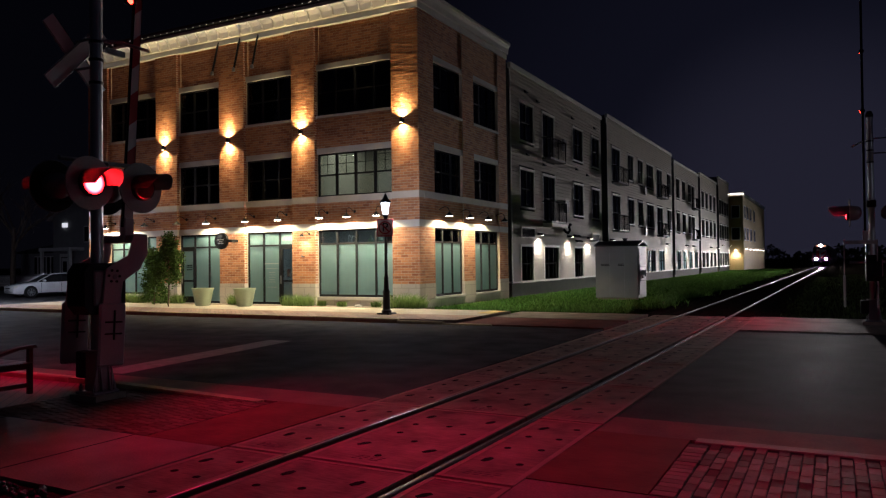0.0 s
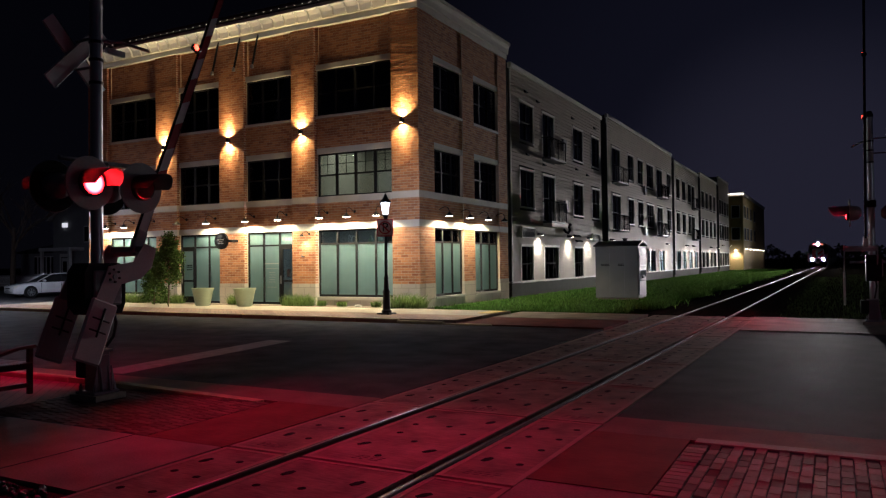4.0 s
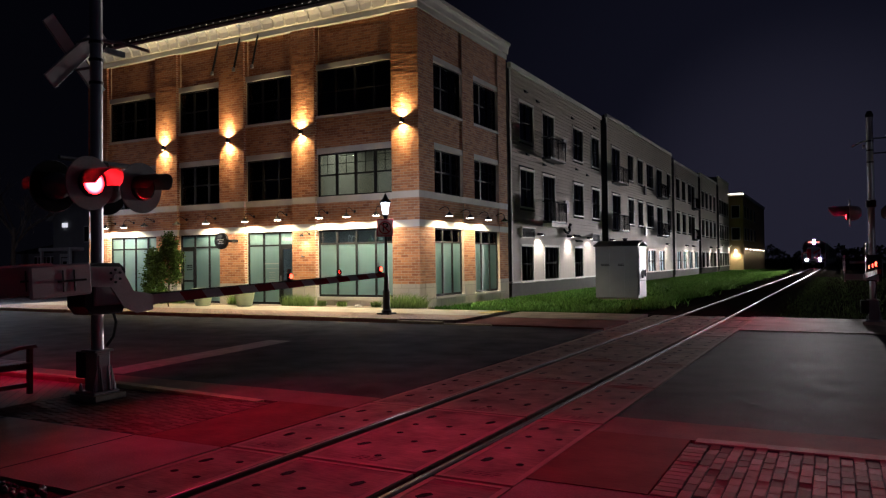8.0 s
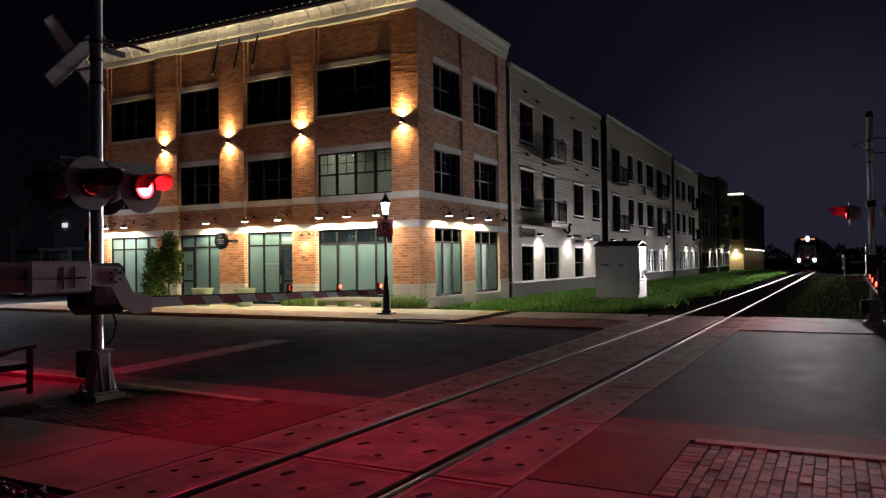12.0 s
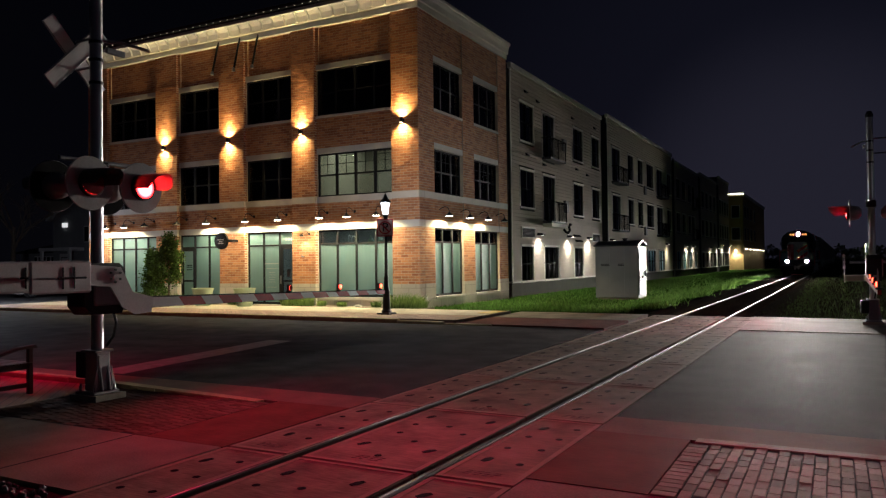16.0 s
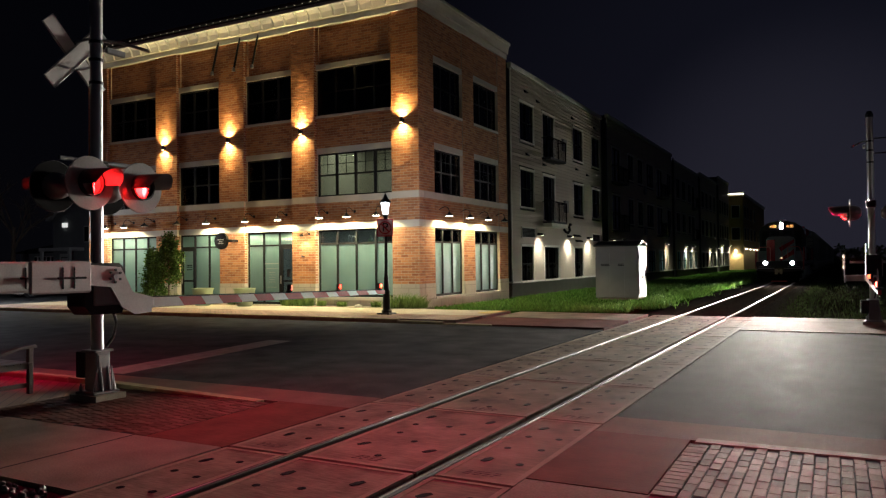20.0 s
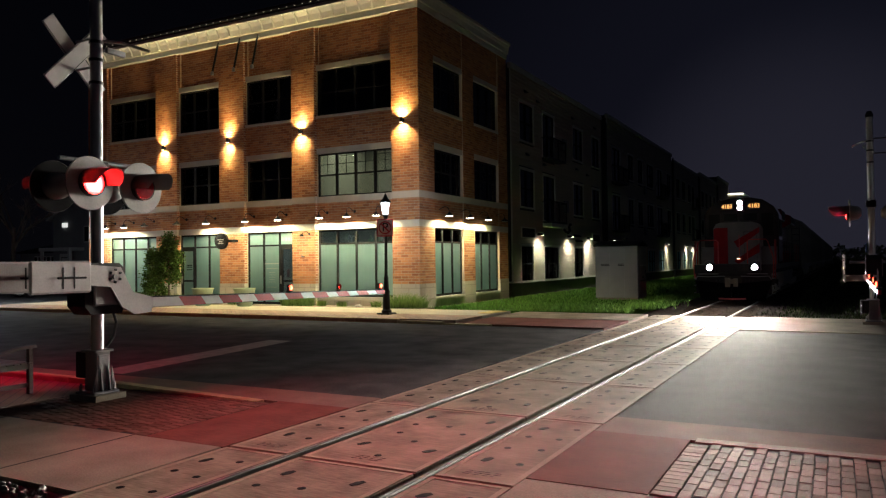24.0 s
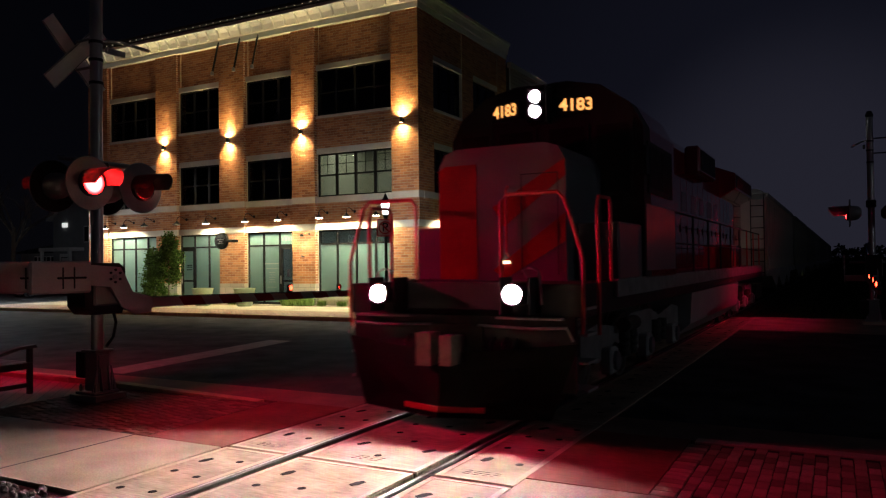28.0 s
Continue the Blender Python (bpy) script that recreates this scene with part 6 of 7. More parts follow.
for x, y, r, h in ((-19.6, 23.85, 0.5, 0.45), (-19.0, 23.9, 0.45, 0.42), (-14.6, 23.75, 0.45, 0.5), (-14.0, 23.85, 0.5, 0.5), (-13.75, 24.0, 0.35, 0.4), (-22.75, 23.9, 0.35, 0.42), (-22.4, 23.95, 0.3, 0.38),
                   (-28.6, 23.9, 0.5, 0.45), (-29.5, 23.9, 0.45, 0.4), (-18.2, 23.95, 0.2, 0.22), (-17.2, 23.95, 0.2, 0.2), (-15.6, 23.95, 0.2, 0.22), (-26.2, 23.9, 0.4, 0.4), (-27.2, 23.9, 0.5, 0.5)):
    tuft(x, y, r, h)
tuft(-6.65, 3.75, 0.2, 0.16, "small green weed at the edge of the planting bed", 60, 0.0)
bm = bmesh.new()
for _ in range(260):
    x, y, q = rt.uniform(-8.4, -5.56), 3.88 - abs(rt.gauss(0, 0.5)), rt.uniform(0.02, 0.055)
    if y < 1.6:
        continue
    m = pose(x, y, -0.015 + q * 0.3, rt.uniform(0, 360), rt.uniform(0, 360), rt.uniform(0, 360)) @ Matrix.Diagonal((q * rt.uniform(0.8, 1.3), q, q * rt.uniform(0.5, 0.8), 1))
    bmesh.ops.create_icosphere(bm, subdivisions=1, radius=1.0, matrix=m)
whole("bed_stones", bm, M_BALLASTSTONE, "rounded dark stones in the planting bed", "stones", kind="stuff")
whole("pale_stone", turned([(0.0, 0.0), (0.16, 0.02), (0.15, 0.07), (0.06, 0.1), (0.0, 0.1)], 10, at=(-16.4, 23.9, Z_WALK)), M_BAND, "small pale stone in the planting strip", "stone")

# ---------------------------------------------------------------- bench by the near pavers
bench = thing("bench", "dark slatted timber bench on the near pavement", "bench", at=pose(-11.03, 6.405, 0.018, 0, 0, 180))
for x in (-0.75, 0.75):
    part("leg", block(x - 0.035, x + 0.035, -0.30, -0.235, 0, 0.65, 0.006), M_WOOD, bench)
    part("back_leg", prism([(0.20, 0.0), (0.26, 0.0), (0.235, 0.42), (0.36, 0.92), (0.30, 0.92), (0.175, 0.42)], x - 0.03, x + 0.03, "x"), M_WOOD, bench, "raked timber back leg")
    part("armrest", prism([(-0.36, 0.655), (-0.33, 0.70), (-0.1, 0.685), (0.25, 0.60), (0.25, 0.56), (-0.1, 0.645)], x - 0.045, x + 0.045, "x"), M_WOOD, bench, "sloping timber armrest")
    part("stretcher", block(x - 0.02, x + 0.02, -0.235, 0.20, 0.10, 0.16), M_WOOD, bench)
    part("seat_rail", block(x - 0.025, x + 0.025, -0.235, 0.18, 0.36, 0.43), M_WOOD, bench)
for k in range(5):
    part("seat_slat", block(-0.8, 0.8, -0.29 + k * 0.1, -0.21 + k * 0.1, 0.432, 0.455, 0.005), M_WOOD, bench)
for k in range(4):
    part("back_slat", prism([(0.205 + k * 0.027, 0.52 + k * 0.1), (0.23 + k * 0.027, 0.515 + k * 0.1), (0.25 + k * 0.027, 0.585 + k * 0.1), (0.225 + k * 0.027, 0.59 + k * 0.1)], -0.72, 0.72, "x"), M_WOOD, bench)

# ---------------------------------------------------------------- west side: house, fence, car, tree
house = thing("house", "dim grey timber house with a gabled porch across the side street", "house", at=pose(-66, 50, 0))
part("wall", block(-7.0, 0.0, 0, 10, -0.2, 6.9), M_CLAP, house)
part("gable_wall", prism([(-7.0, 6.9), (0.0, 6.9), (-3.5, 9.7)], 0.0, 0.2, "y"), M_CLAP, house)
for s in (-1, 1):
    part("roof_slope", prism([(-3.5, 9.75), (-3.5 + s * 4.0, 6.65), (-3.5 + s * 4.0, 6.95), (-3.5, 10.1)], -0.5, 10.5, "y"), M_CLAP, house, "grey gable roof slope with a pale edge board")
part("side_wing", block(-13.0, -7.02, 0.3, 8, -0.2, 3.3), M_CLAP, house, "low enclosed side porch")
part("wing_roof", prism([(-13.4, 3.32), (-7.02, 3.32), (-7.02, 4.2), (-13.4, 3.5)], 0.0, 8.2, "y"), M_DARKTRIM, house)
for k in range(5):
    w = part("wing_window", block(-10.6 + k * 0.72, -10.6 + k * 0.72 + 0.62, 0.24, 0.30, 1.0, 3.0, 0.01), M_PICKET, house)
    part("pane", blocks((-10.6 + k * 0.72 + 0.08, -10.6 + k * 0.72 + 0.54, 0.22, 0.236, 1.1, 2.9)), M_FRAME, w)
part("porch_beam", block(-6.9, -2.0, -1.7, 0, 3.45, 3.8, 0.02), M_PICKET, house, "white porch frame")
for x in (-6.75, -2.35):
    part("porch_post", block(x, x + 0.28, -1.65, -1.37, 0, 3.45, 0.01), M_PICKET, house, "white porch post")
part("porch_floor", blocks((-6.9, -2.0, -1.75, -0.01, 0.0, 0.25)), M_PICKET, house)
part("door_surround", block(-5.9, -3.9, -0.05, 0.0, 0.26, 3.2, 0.02), M_PICKET, house)
dd = part("front_door", block(-5.55, -4.25, -0.11, -0.06, 0.27, 2.85, 0.02), M_DARKTRIM, house, "panelled front door")
part("door_panel", block(-5.45, -4.35, -0.13, -0.112, 0.4, 2.75, 0.01), M_PICKET, dd)
part("pane", blocks((-5.2, -4.6, -0.15, -0.131, 1.3, 2.4)), M_FRAME, dd)
for x in (-2.0, -1.0):
    w = part("window", blocks((x, x + 0.8, -0.06, 0.0, 4.3, 6.0)), M_PICKET, house)
    part("pane", blocks((x + 0.1, x + 0.7, -0.08, -0.062, 4.4, 5.9)), M_FRAME, w)
part("gable_lamp", block(-5.35, -4.6, -0.16, 0.0, 5.95, 6.4, 0.03), glow("gable_lamp_face", (1.0, 0.98, 0.9), 0.7), house, "small lit gable lamp")
fence = thing("picket_fence", "white picket fence before the grey house", "fence")
pk = part("picket", prism([(0, 0), (0.07, 0), (0.07, 1.0), (0.035, 1.1), (0, 1.0)], 44.0, 44.03, "y"), M_PICKET, fence)
pk.matrix_basis = pose(-74, 0, 0)
for k in range(1, 110):
    twin(pk, "picket", pose(-74 + k * 0.16, 0, 0), fence)
part("fence_rail", blocks((-74, -56.4, 44.03, 44.07, 0.25, 0.33), (-74, -56.4, 44.03, 44.07, 0.8, 0.88)), M_PICKET, fence)

car = thing("parked_car", "white four-door saloon car parked on the side street", "car", at=pose(-43.65, 29.63, 0.0, 0, 0, 78))


def loft(stations, profile):
    """A closed body drawn through cross-sections; each station is (x, half width, low, high)."""
    bm, rings = bmesh.new(), []
    for x, w, lo, hi in stations:
        rings.append([bm.verts.new((x, w * u, lo + (hi - lo) * q)) for u, q in profile])
    for p, q in zip(rings, rings[1:]):
        for i in range(len(profile)):
            j = (i + 1) % len(profile)
            bm.faces.new((p[i], p[j], q[j], q[i]))
    bm.faces.new(rings[0][::-1]); bm.faces.new(rings[-1])
    bmesh.ops.recalc_face_normals(bm, faces=bm.faces[:])
    return bm


SHELL = [(-0.88, 0.0), (-0.98, 0.18), (-1.0, 0.45), (-0.97, 0.72), (-0.90, 0.92), (-0.74, 1.0), (0.74, 1.0), (0.90, 0.92), (0.97, 0.72), (1.0, 0.45), (0.98, 0.18), (0.88, 0.0)]
part("body", loft([(-2.40, 0.56, 0.36, 0.60), (-2.34, 0.72, 0.27, 0.70), (-2.12, 0.83, 0.23, 0.78), (-1.6, 0.89, 0.22, 0.87), (-0.95, 0.905, 0.22, 0.95), (0.2, 0.91, 0.22, 0.97), (1.5, 0.905, 0.22, 1.01), (2.1, 0.86, 0.25, 1.03), (2.36, 0.74, 0.32, 0.96)], SHELL), M_CARPAINT, car, "white painted body", True)
CANOPY = [(-1.0, 0.0), (-0.96, 0.35), (-0.84, 0.8), (-0.74, 0.96), (-0.6, 1.0), (0.6, 1.0), (0.74, 0.96), (0.84, 0.8), (0.96, 0.35), (1.0, 0.0)]
part("glasshouse", loft([(-1.02, 0.70, 0.90, 0.945), (-0.62, 0.765, 0.90, 1.14), (-0.12, 0.785, 0.90, 1.385), (0.4, 0.79, 0.90, 1.455), (0.95, 0.785, 0.90, 1.42), (1.4, 0.77, 0.90, 1.24), (1.82, 0.72, 0.95, 1.03)], CANOPY), M_FRAME, car, "dark car glass", True)
part("roof", loft([(-0.14, 0.58, 1.375, 1.400), (0.1, 0.62, 1.40, 1.445), (0.45, 0.63, 1.425, 1.472), (0.85, 0.62, 1.41, 1.452), (1.05, 0.58, 1.375, 1.400)], SHELL), M_CARPAINT, car, "white roof panel", True)
for e in (-1, 1):
    part("front_pillar", pipe([(-1.0, e * 0.73, 0.95), (-0.6, e * 0.705, 1.16), (-0.12, e * 0.63, 1.40)], 0.028, 8), M_CARPAINT, car)
    part("rear_pillar", pipe([(1.0, e * 0.64, 1.40), (1.35, e * 0.70, 1.24), (1.75, e * 0.74, 1.03)], 0.05, 8), M_CARPAINT, car)
    part("roof_rail", pipe([(-0.12, e * 0.64, 1.392), (0.4, e * 0.66, 1.44), (1.0, e * 0.64, 1.402)], 0.022, 8), M_CARPAINT, car)
    part("door_pillar", pipe([(0.40, e * 0.795, 0.96), (0.42, e * 0.69, 1.42)], 0.022, 6), M_BLACK, car)
    part("headlight", loft([(-2.33, 0.10, 0.56, 0.66), (-2.2, 0.14, 0.58, 0.73), (-1.95, 0.10, 0.66, 0.79)], SHELL), M_BLIND, car, "pale swept headlight", True).location = (0, e * 0.66, 0.012)
    part("mirror", block(-0.78, -0.60, e * 0.98 - 0.09, e * 0.98 + 0.09, 0.95, 1.08, 0.035, 2), M_CARPAINT, car)
    part("door_handle", block(0.10, 0.28, e * 0.905 - 0.012, e * 0.905 + 0.012, 0.80, 0.83, 0.006), M_CARPAINT, car)
    for x in (-0.82, 0.36, 1.38):
        part("door_seam", blocks((x, x + 0.012, e * 0.9 - 0.016, e * 0.9 + 0.016, 0.34, 0.86)), M_BLACK, car)
    part("sill_strip", blocks((-1.02, 0.98, e * 0.885 - 0.012, e * 0.885 + 0.012, 0.22, 0.28)), M_BLACK, car)
    for x in (-1.42, 1.38):
        part("wheel_arch", turned([(0.05, e * 0.80), (0.385, e * 0.80), (0.385, e * 0.915), (0.36, e * 0.918), (0.05, e * 0.90)], 28, "y", at=(x, 0, 0.335)), M_TYRE, car, "dark wheel arch")
        wh = part("wheel", turned([(0.18, -0.09), (0.30, -0.1), (0.325, -0.06), (0.325, 0.06), (0.30, 0.1), (0.18, 0.09)], 28, "y"), M_TYRE, car, "black tyre", True)
        wh.matrix_basis = pose(x, e * 0.86, 0.325)
        rim = part("rim", turned([(0.20, -0.105), (0.225, -0.11), (0.225, 0.11), (0.20, 0.105), (0.20, -0.105)], 24, "y"), M_GALV, wh, "silver rim ring", True)
        part("hub_disc", turned([(0.0, e * 0.092), (0.205, e * 0.088), (0.205, e * 0.07), (0.0, e * 0.07)], 20, "y"), M_TYRE, wh)
        for q in range(7):
            part("spoke", blocks((-0.022, 0.022, e * 0.094, e * 0.106, 0.0, 0.205)), M_GALV, wh).matrix_basis = pose(0, 0, 0, 0, q * 360 / 7, 0)
part("grille", block(-2.405, -2.33, -0.34, 0.34, 0.52, 0.62, 0.012), M_BLACK, car)
part("bumper_slot", block(-2.40, -2.30, -0.52, 0.52, 0.33, 0.42, 0.012), M_BLACK, car)
part("plate", blocks((-2.415, -2.406, -0.16, 0.16, 0.43, 0.50)), M_PLATE, car)

bt = thing("bare_tree", "tall bare street tree across the road", "tree", at=pose(-60.8, 38, 0))
part("trunk", rod(bmesh.new(), (0, 0, -0.1), (0.2, 0, 5.2), 0.24, 0.13, 12), M_BARK, bt, "", True)
rb = random.Random(11)


def limbs(bm, a, d, l, r, depth):
    b = a + d * l
    rod(bm, a, b, r, r * 0.6, 6, False)
    if depth:
        for _ in range(3):
            nd = (d + Vector((rb.gauss(0, 0.45), rb.gauss(0, 0.45), rb.gauss(0.12, 0.25)))).normalized()
            limbs(bm, a + (b - a) * rb.uniform(0.55, 1), nd, l * rb.uniform(0.6, 0.8), r * 0.55, depth - 1)


bm = bmesh.new()
for k in range(6):
    a = k * 1.05
    limbs(bm, Vector((0.15, 0, 3.2 + k * 0.36)), Vector((math.cos(a) * 0.6, math.sin(a) * 0.6, 0.8)).normalized(), 2.4, 0.09, 3)
part("crown", bm, M_BARK, bt, "bare twigs and limbs")

# far woods that close the view along the line
rw = random.Random(31)


def far_wood():
    """A spot in a ragged belt of trees: low at its ends, uneven along its top."""
    x = rw.uniform(-70, 190)
    top = 5.0 + 2.4 * math.sin(x * 0.13) + 1.6 * math.sin(x * 0.41 + 1.0) + 1.0 * math.sin(x * 0.97)
    return (x, 430 + rw.uniform(-12, 12) + 0.1 * x, top * rw.random() ** 0.7)


wood = leaf_cloud(rw, 9000, far_wood, 1.5)
wood.materials.append(M_VERGE)
tagged(new("far_woods", wood), "dark far woods along the horizon", "trees", kind="stuff")

# ---------------------------------------------------------------- the train
M_LOCORED = paint("locomotive_red", (0.30, 0.018, 0.024), 0.2, 0, 0.3, 1.5, 0.03, 60, coat=0.8)
M_LOCOGREY = paint("locomotive_grey", (0.16, 0.16, 0.17), 0.33, 0, 0.2, 1.5, 0.04, 60)
M_TANK = paint("tank_grey", (0.42, 0.40, 0.38), 0.45, 0, 0.3, 1.5, 0.06, 50)
M_TRUCKGREY = paint("truck_casting_grey", (0.27, 0.26, 0.245), 0.7, 0.1, 0.5, 4, 0.3, 50)
M_COUPLER = paint("coupler_steel", (0.30, 0.26, 0.20), 0.6, 0.3, 0.4, 6, 0.2, 50)
M_PLOUGH = paint("plough_black", (0.005, 0.005, 0.005), 0.8, 0, 0.4, 3, 0.15, 50, gloss=0.06)
M_LOCOBLACK = paint("locomotive_black", (0.018, 0.018, 0.020), 0.6, 0.1, 0.4, 3, 0.15, 50)
M_LOCODIRT = paint("running_gear_grime", (0.07, 0.062, 0.055), 0.8, 0.2, 0.5, 4, 0.3, 50)
M_WHEEL = paint("wheel_steel", (0.16, 0.14, 0.13), 0.5, 0.7, 0.4, 5, 0.15, 50)
M_HANDRAIL = paint("handrail_red", (0.55, 0.06, 0.06), 0.45, 0, 0.2, 4, 0.0, 50)
M_BEAM = glow("headlamp_filament", (1.0, 0.90, 0.75), 1300000)
M_DITCHBEAM = glow("ditch_lamp_filament", (1.0, 0.90, 0.74), 195000)
M_LENSGLOW = glow("headlamp_lens", (1.0, 0.90, 0.80), 5500)
M_DITCHGLOW = glow("ditch_lamp_lens", (1.0, 0.93, 0.82), 11500)
M_DIGIT = glow("number_board_digit", (1.0, 0.42, 0.10), 1.3)
M_MARKER = glow("step_light", (1.0, 0.75, 0.4), 3.0)
M_CARGREY = paint("hopper_car_paint", (0.42, 0.39, 0.31), 0.7, 0, 0.35, 0.8, 0.15, 40)
M_CARGREY2 = paint("pale_hopper_paint", (0.50, 0.47, 0.41), 0.7, 0, 0.35, 0.8, 0.15, 40)

AXLES = []          # wheelsets that roll


def wheelset(parent, y, r=0.508):
    w = part("wheelset", rod(bmesh.new(), (-1.02, 0, 0), (1.02, 0, 0), 0.08, None, 12), M_LOCODIRT, parent, "steel axle with two wheels")
    for s in (-1, 1):
        part("wheel", turned([(0.08, s * 0.70), (0.15, s * 0.70), (0.17, s * 0.76), (r - 0.08, s * 0.77), (r - 0.07, s * 0.70), (r + 0.028, s * 0.68), (r + 0.028, s * 0.71), (r, s * 0.72), (r - 0.004, s * 0.82), (r - 0.07, s * 0.82), (r - 0.09, s * 0.79), (0.18, s * 0.80), (0.16, s * 0.86), (0.08, s * 0.86)], 28, "x"), M_WHEEL, w, "", True)
        for k in range(6):
            a = k * math.pi / 3
            part("hub_bolt", turned([(0.018, s * 0.86 - 0.01), (0.018, s * 0.86 + 0.02)], 6, "x", at=(0, 0.115 * math.cos(a), 0.115 * math.sin(a))), M_LOCODIRT, w)
    w.location = (0, y, r + 0.024)
    AXLES.append((w, y, r))
    return w


def headlamp(parent, x, y, z, r, depth, core, throat, beam, lens, name="headlamp", back=0.20):
    """A lamp cup that opens forward: a glowing lens with a throat, and the lamp at its bottom that throws the beam through it."""
    hb = bmesh.new()
    turned([(r, -0.012), (r + 0.02, -0.012), (r + 0.025, 0.01), (r + 0.025, depth + 0.03)], 22, "y", hb)
    bmesh.ops.delete(hb, geom=[f for f in hb.faces if len(f.verts) > 4], context="FACES")
    turned([(r + 0.025, depth + 0.03), (0.0, depth + 0.03)], 22, "y", hb)
    turned([(r, -0.012), (r, back + 0.02)], 22, "y", hb)
    bmesh.ops.delete(hb, geom=[f for f in hb.faces if len(f.verts) > 4], context="FACES")
    h = part(name, hb, M_LOCOBLACK, parent, "round lit lamp in a dark housing", True)
    part("lens", turned([(throat, back), (r - 0.002, back - 0.01), (r - 0.002, back - 0.007), (throat, back + 0.003), (throat, back)], 24, "y"), lens, h, "bright lens")
    part("filament", turned([(0.0, depth - 0.006), (core, depth - 0.004), (core, depth), (0.0, depth + 0.002)], 16, "y"), beam, h, "glowing lamp")
    h.location = (x, y, z)
    return h


loco = thing("locomotive", "red and grey six-axle diesel locomotive with lit headlights", "locomotive")
FRONT, REAR, DECK = -2.56, 17.6, 1.58
part("frame", blocks((-1.45, 1.45, FRONT + 0.35, REAR, 1.22, DECK)), M_LOCOBLACK, loco, "black underframe")
part("walkway_sill", blocks((1.452, 1.50, -1.2, REAR - 0.8, 1.38, DECK + 0.02), (-1.50, -1.452, -1.2, REAR - 0.8, 1.38, DECK + 0.02)), M_TRUCKGREY, loco, "pale walkway edge")
part("front_platform", blocks((-1.5, 1.5, FRONT, FRONT + 0.35, 1.22, DECK)), M_LOCOBLACK, loco)
part("anticlimber", prism([(FRONT - 0.12, 1.30), (FRONT, 1.22), (FRONT, 1.62), (FRONT - 0.10, 1.60)], -0.6, 0.6, "x"), M_LOCOBLACK, loco)
nose = part("nose", prism([(-0.9, DECK), (0.9, DECK), (0.9, 3.10), (0.80, 3.28), (0.62, 3.34), (-0.62, 3.34), (-0.80, 3.28), (-0.9, 3.10)], -1.32, 0.25, "y"), M_LOCOGREY, loco, "grey short hood with red chevrons")
part("nose_panel", prism([(-0.892, DECK + 0.02), (-0.33, DECK + 0.02), (-0.33, 3.12), (-0.80, 3.12), (-0.892, 3.06)], -1.330, -1.3225, "y"), M_LOCORED, nose, "red left third of the nose front")
for z0 in (2.84, 2.02):                # broad slanting stripes on the grey side
    pts = [(-0.1, z0 - 0.30), (0.895, z0 + 0.42), (0.895, z0 + 0.06), (0.06, z0 - 0.56)]
    pts = [(x, max(DECK + 0.02, min(3.12, z))) for x, z in pts]
    part("nose_stripe", prism(pts, -1.330, -1.3225, "y"), M_LOCORED, nose, "slanting red nose stripe")
for x0, x1, z0, z1 in ((0.30, 0.312, 1.66, 2.95), (0.79, 0.802, 1.66, 2.95), (0.312, 0.79, 2.938, 2.95)):
    part("door_seam", blocks((x0, x1, -1.335, -1.3305, z0, z1)), M_LOCOBLACK, nose)
part("nose_grab", pipe([(0.12, -1.33, 1.9), (0.12, -1.40, 1.95), (0.12, -1.40, 2.75), (0.12, -1.33, 2.8)], 0.014), M_HANDRAIL, nose)
part("nose_headtop", block(-0.5, 0.5, -1.0, -0.4, 3.34, 3.40, 0.02), M_LOCOBLACK, nose)
CAB = [(1.5, DECK), (1.5, 3.72), (1.32, 4.06), (0.9, 4.36), (0.4, 4.47)]
cabm = part("cab", prism(CAB + [(-x, z) for x, z in CAB[::-1]], 0.66, 2.35, "y"), M_LOCORED, loco, "red cab with a rounded roof")
for s in (-1, 1):
    part("cab_front", prism([(s * x, z) for x, z in CAB] + [(s * 0.16, 4.47), (s * 0.16, DECK)], 0.25, 0.655, "y"), M_LOCOBLACK, cabm, "black cab front")
part("cab_front_middle", block(-0.157, 0.157, 0.25, 0.655, DECK, 3.86), M_LOCOBLACK, cabm)
part("cab_front_brow", block(-0.157, 0.157, 0.25, 0.655, 4.40, 4.46), M_LOCOBLACK, cabm)
for a, b in ((-1.36, -0.80), (-0.72, -0.08), (0.08, 0.72), (0.80, 1.36)):
    f = part("cab_window", blocks((a, b, 0.22, 0.247, 3.42 if abs(a) < 0.75 and abs(b) < 0.75 else 2.75, 3.82)), M_LOCOBLACK, cabm, "front cab window frame")
    part("pane", blocks((a + 0.05, b - 0.05, 0.214, 0.219, (3.42 if abs(a) < 0.75 and abs(b) < 0.75 else 2.75) + 0.05, 3.77)), M_FRAME, f, "dark glass")
for s in (-1, 1):
    sd = part("cab_side_window", blocks((s * 1.503, s * 1.52, 0.45, 2.1, 2.78, 3.52)), M_LOCOBLACK, cabm, "side cab window frame")
    part("pane", blocks((s * 1.522, s * 1.527, 0.52, 1.24, 2.85, 3.45), (s * 1.522, s * 1.527, 1.32, 2.03, 2.85, 3.45)), M_FRAME, sd, "dark glass")
    part("cab_lower_panel", blocks((s * 1.502, s * 1.512, 0.3, 2.3, DECK + 0.1, 2.62)), M_LOCOGREY, cabm, "pale grey lower cab side")
    part("side_mirror", block(s * 1.56 - 0.03, s * 1.56 + 0.03, 0.05, 0.2, 3.0, 3.4, 0.01), M_LOCOBLACK, cabm)
    part("battery_box", block(s * 0.92, s * 1.46, -0.95, 0.24, DECK, 2.32, 0.02), M_LOCOGREY, loco, "grey battery box beside the nose")
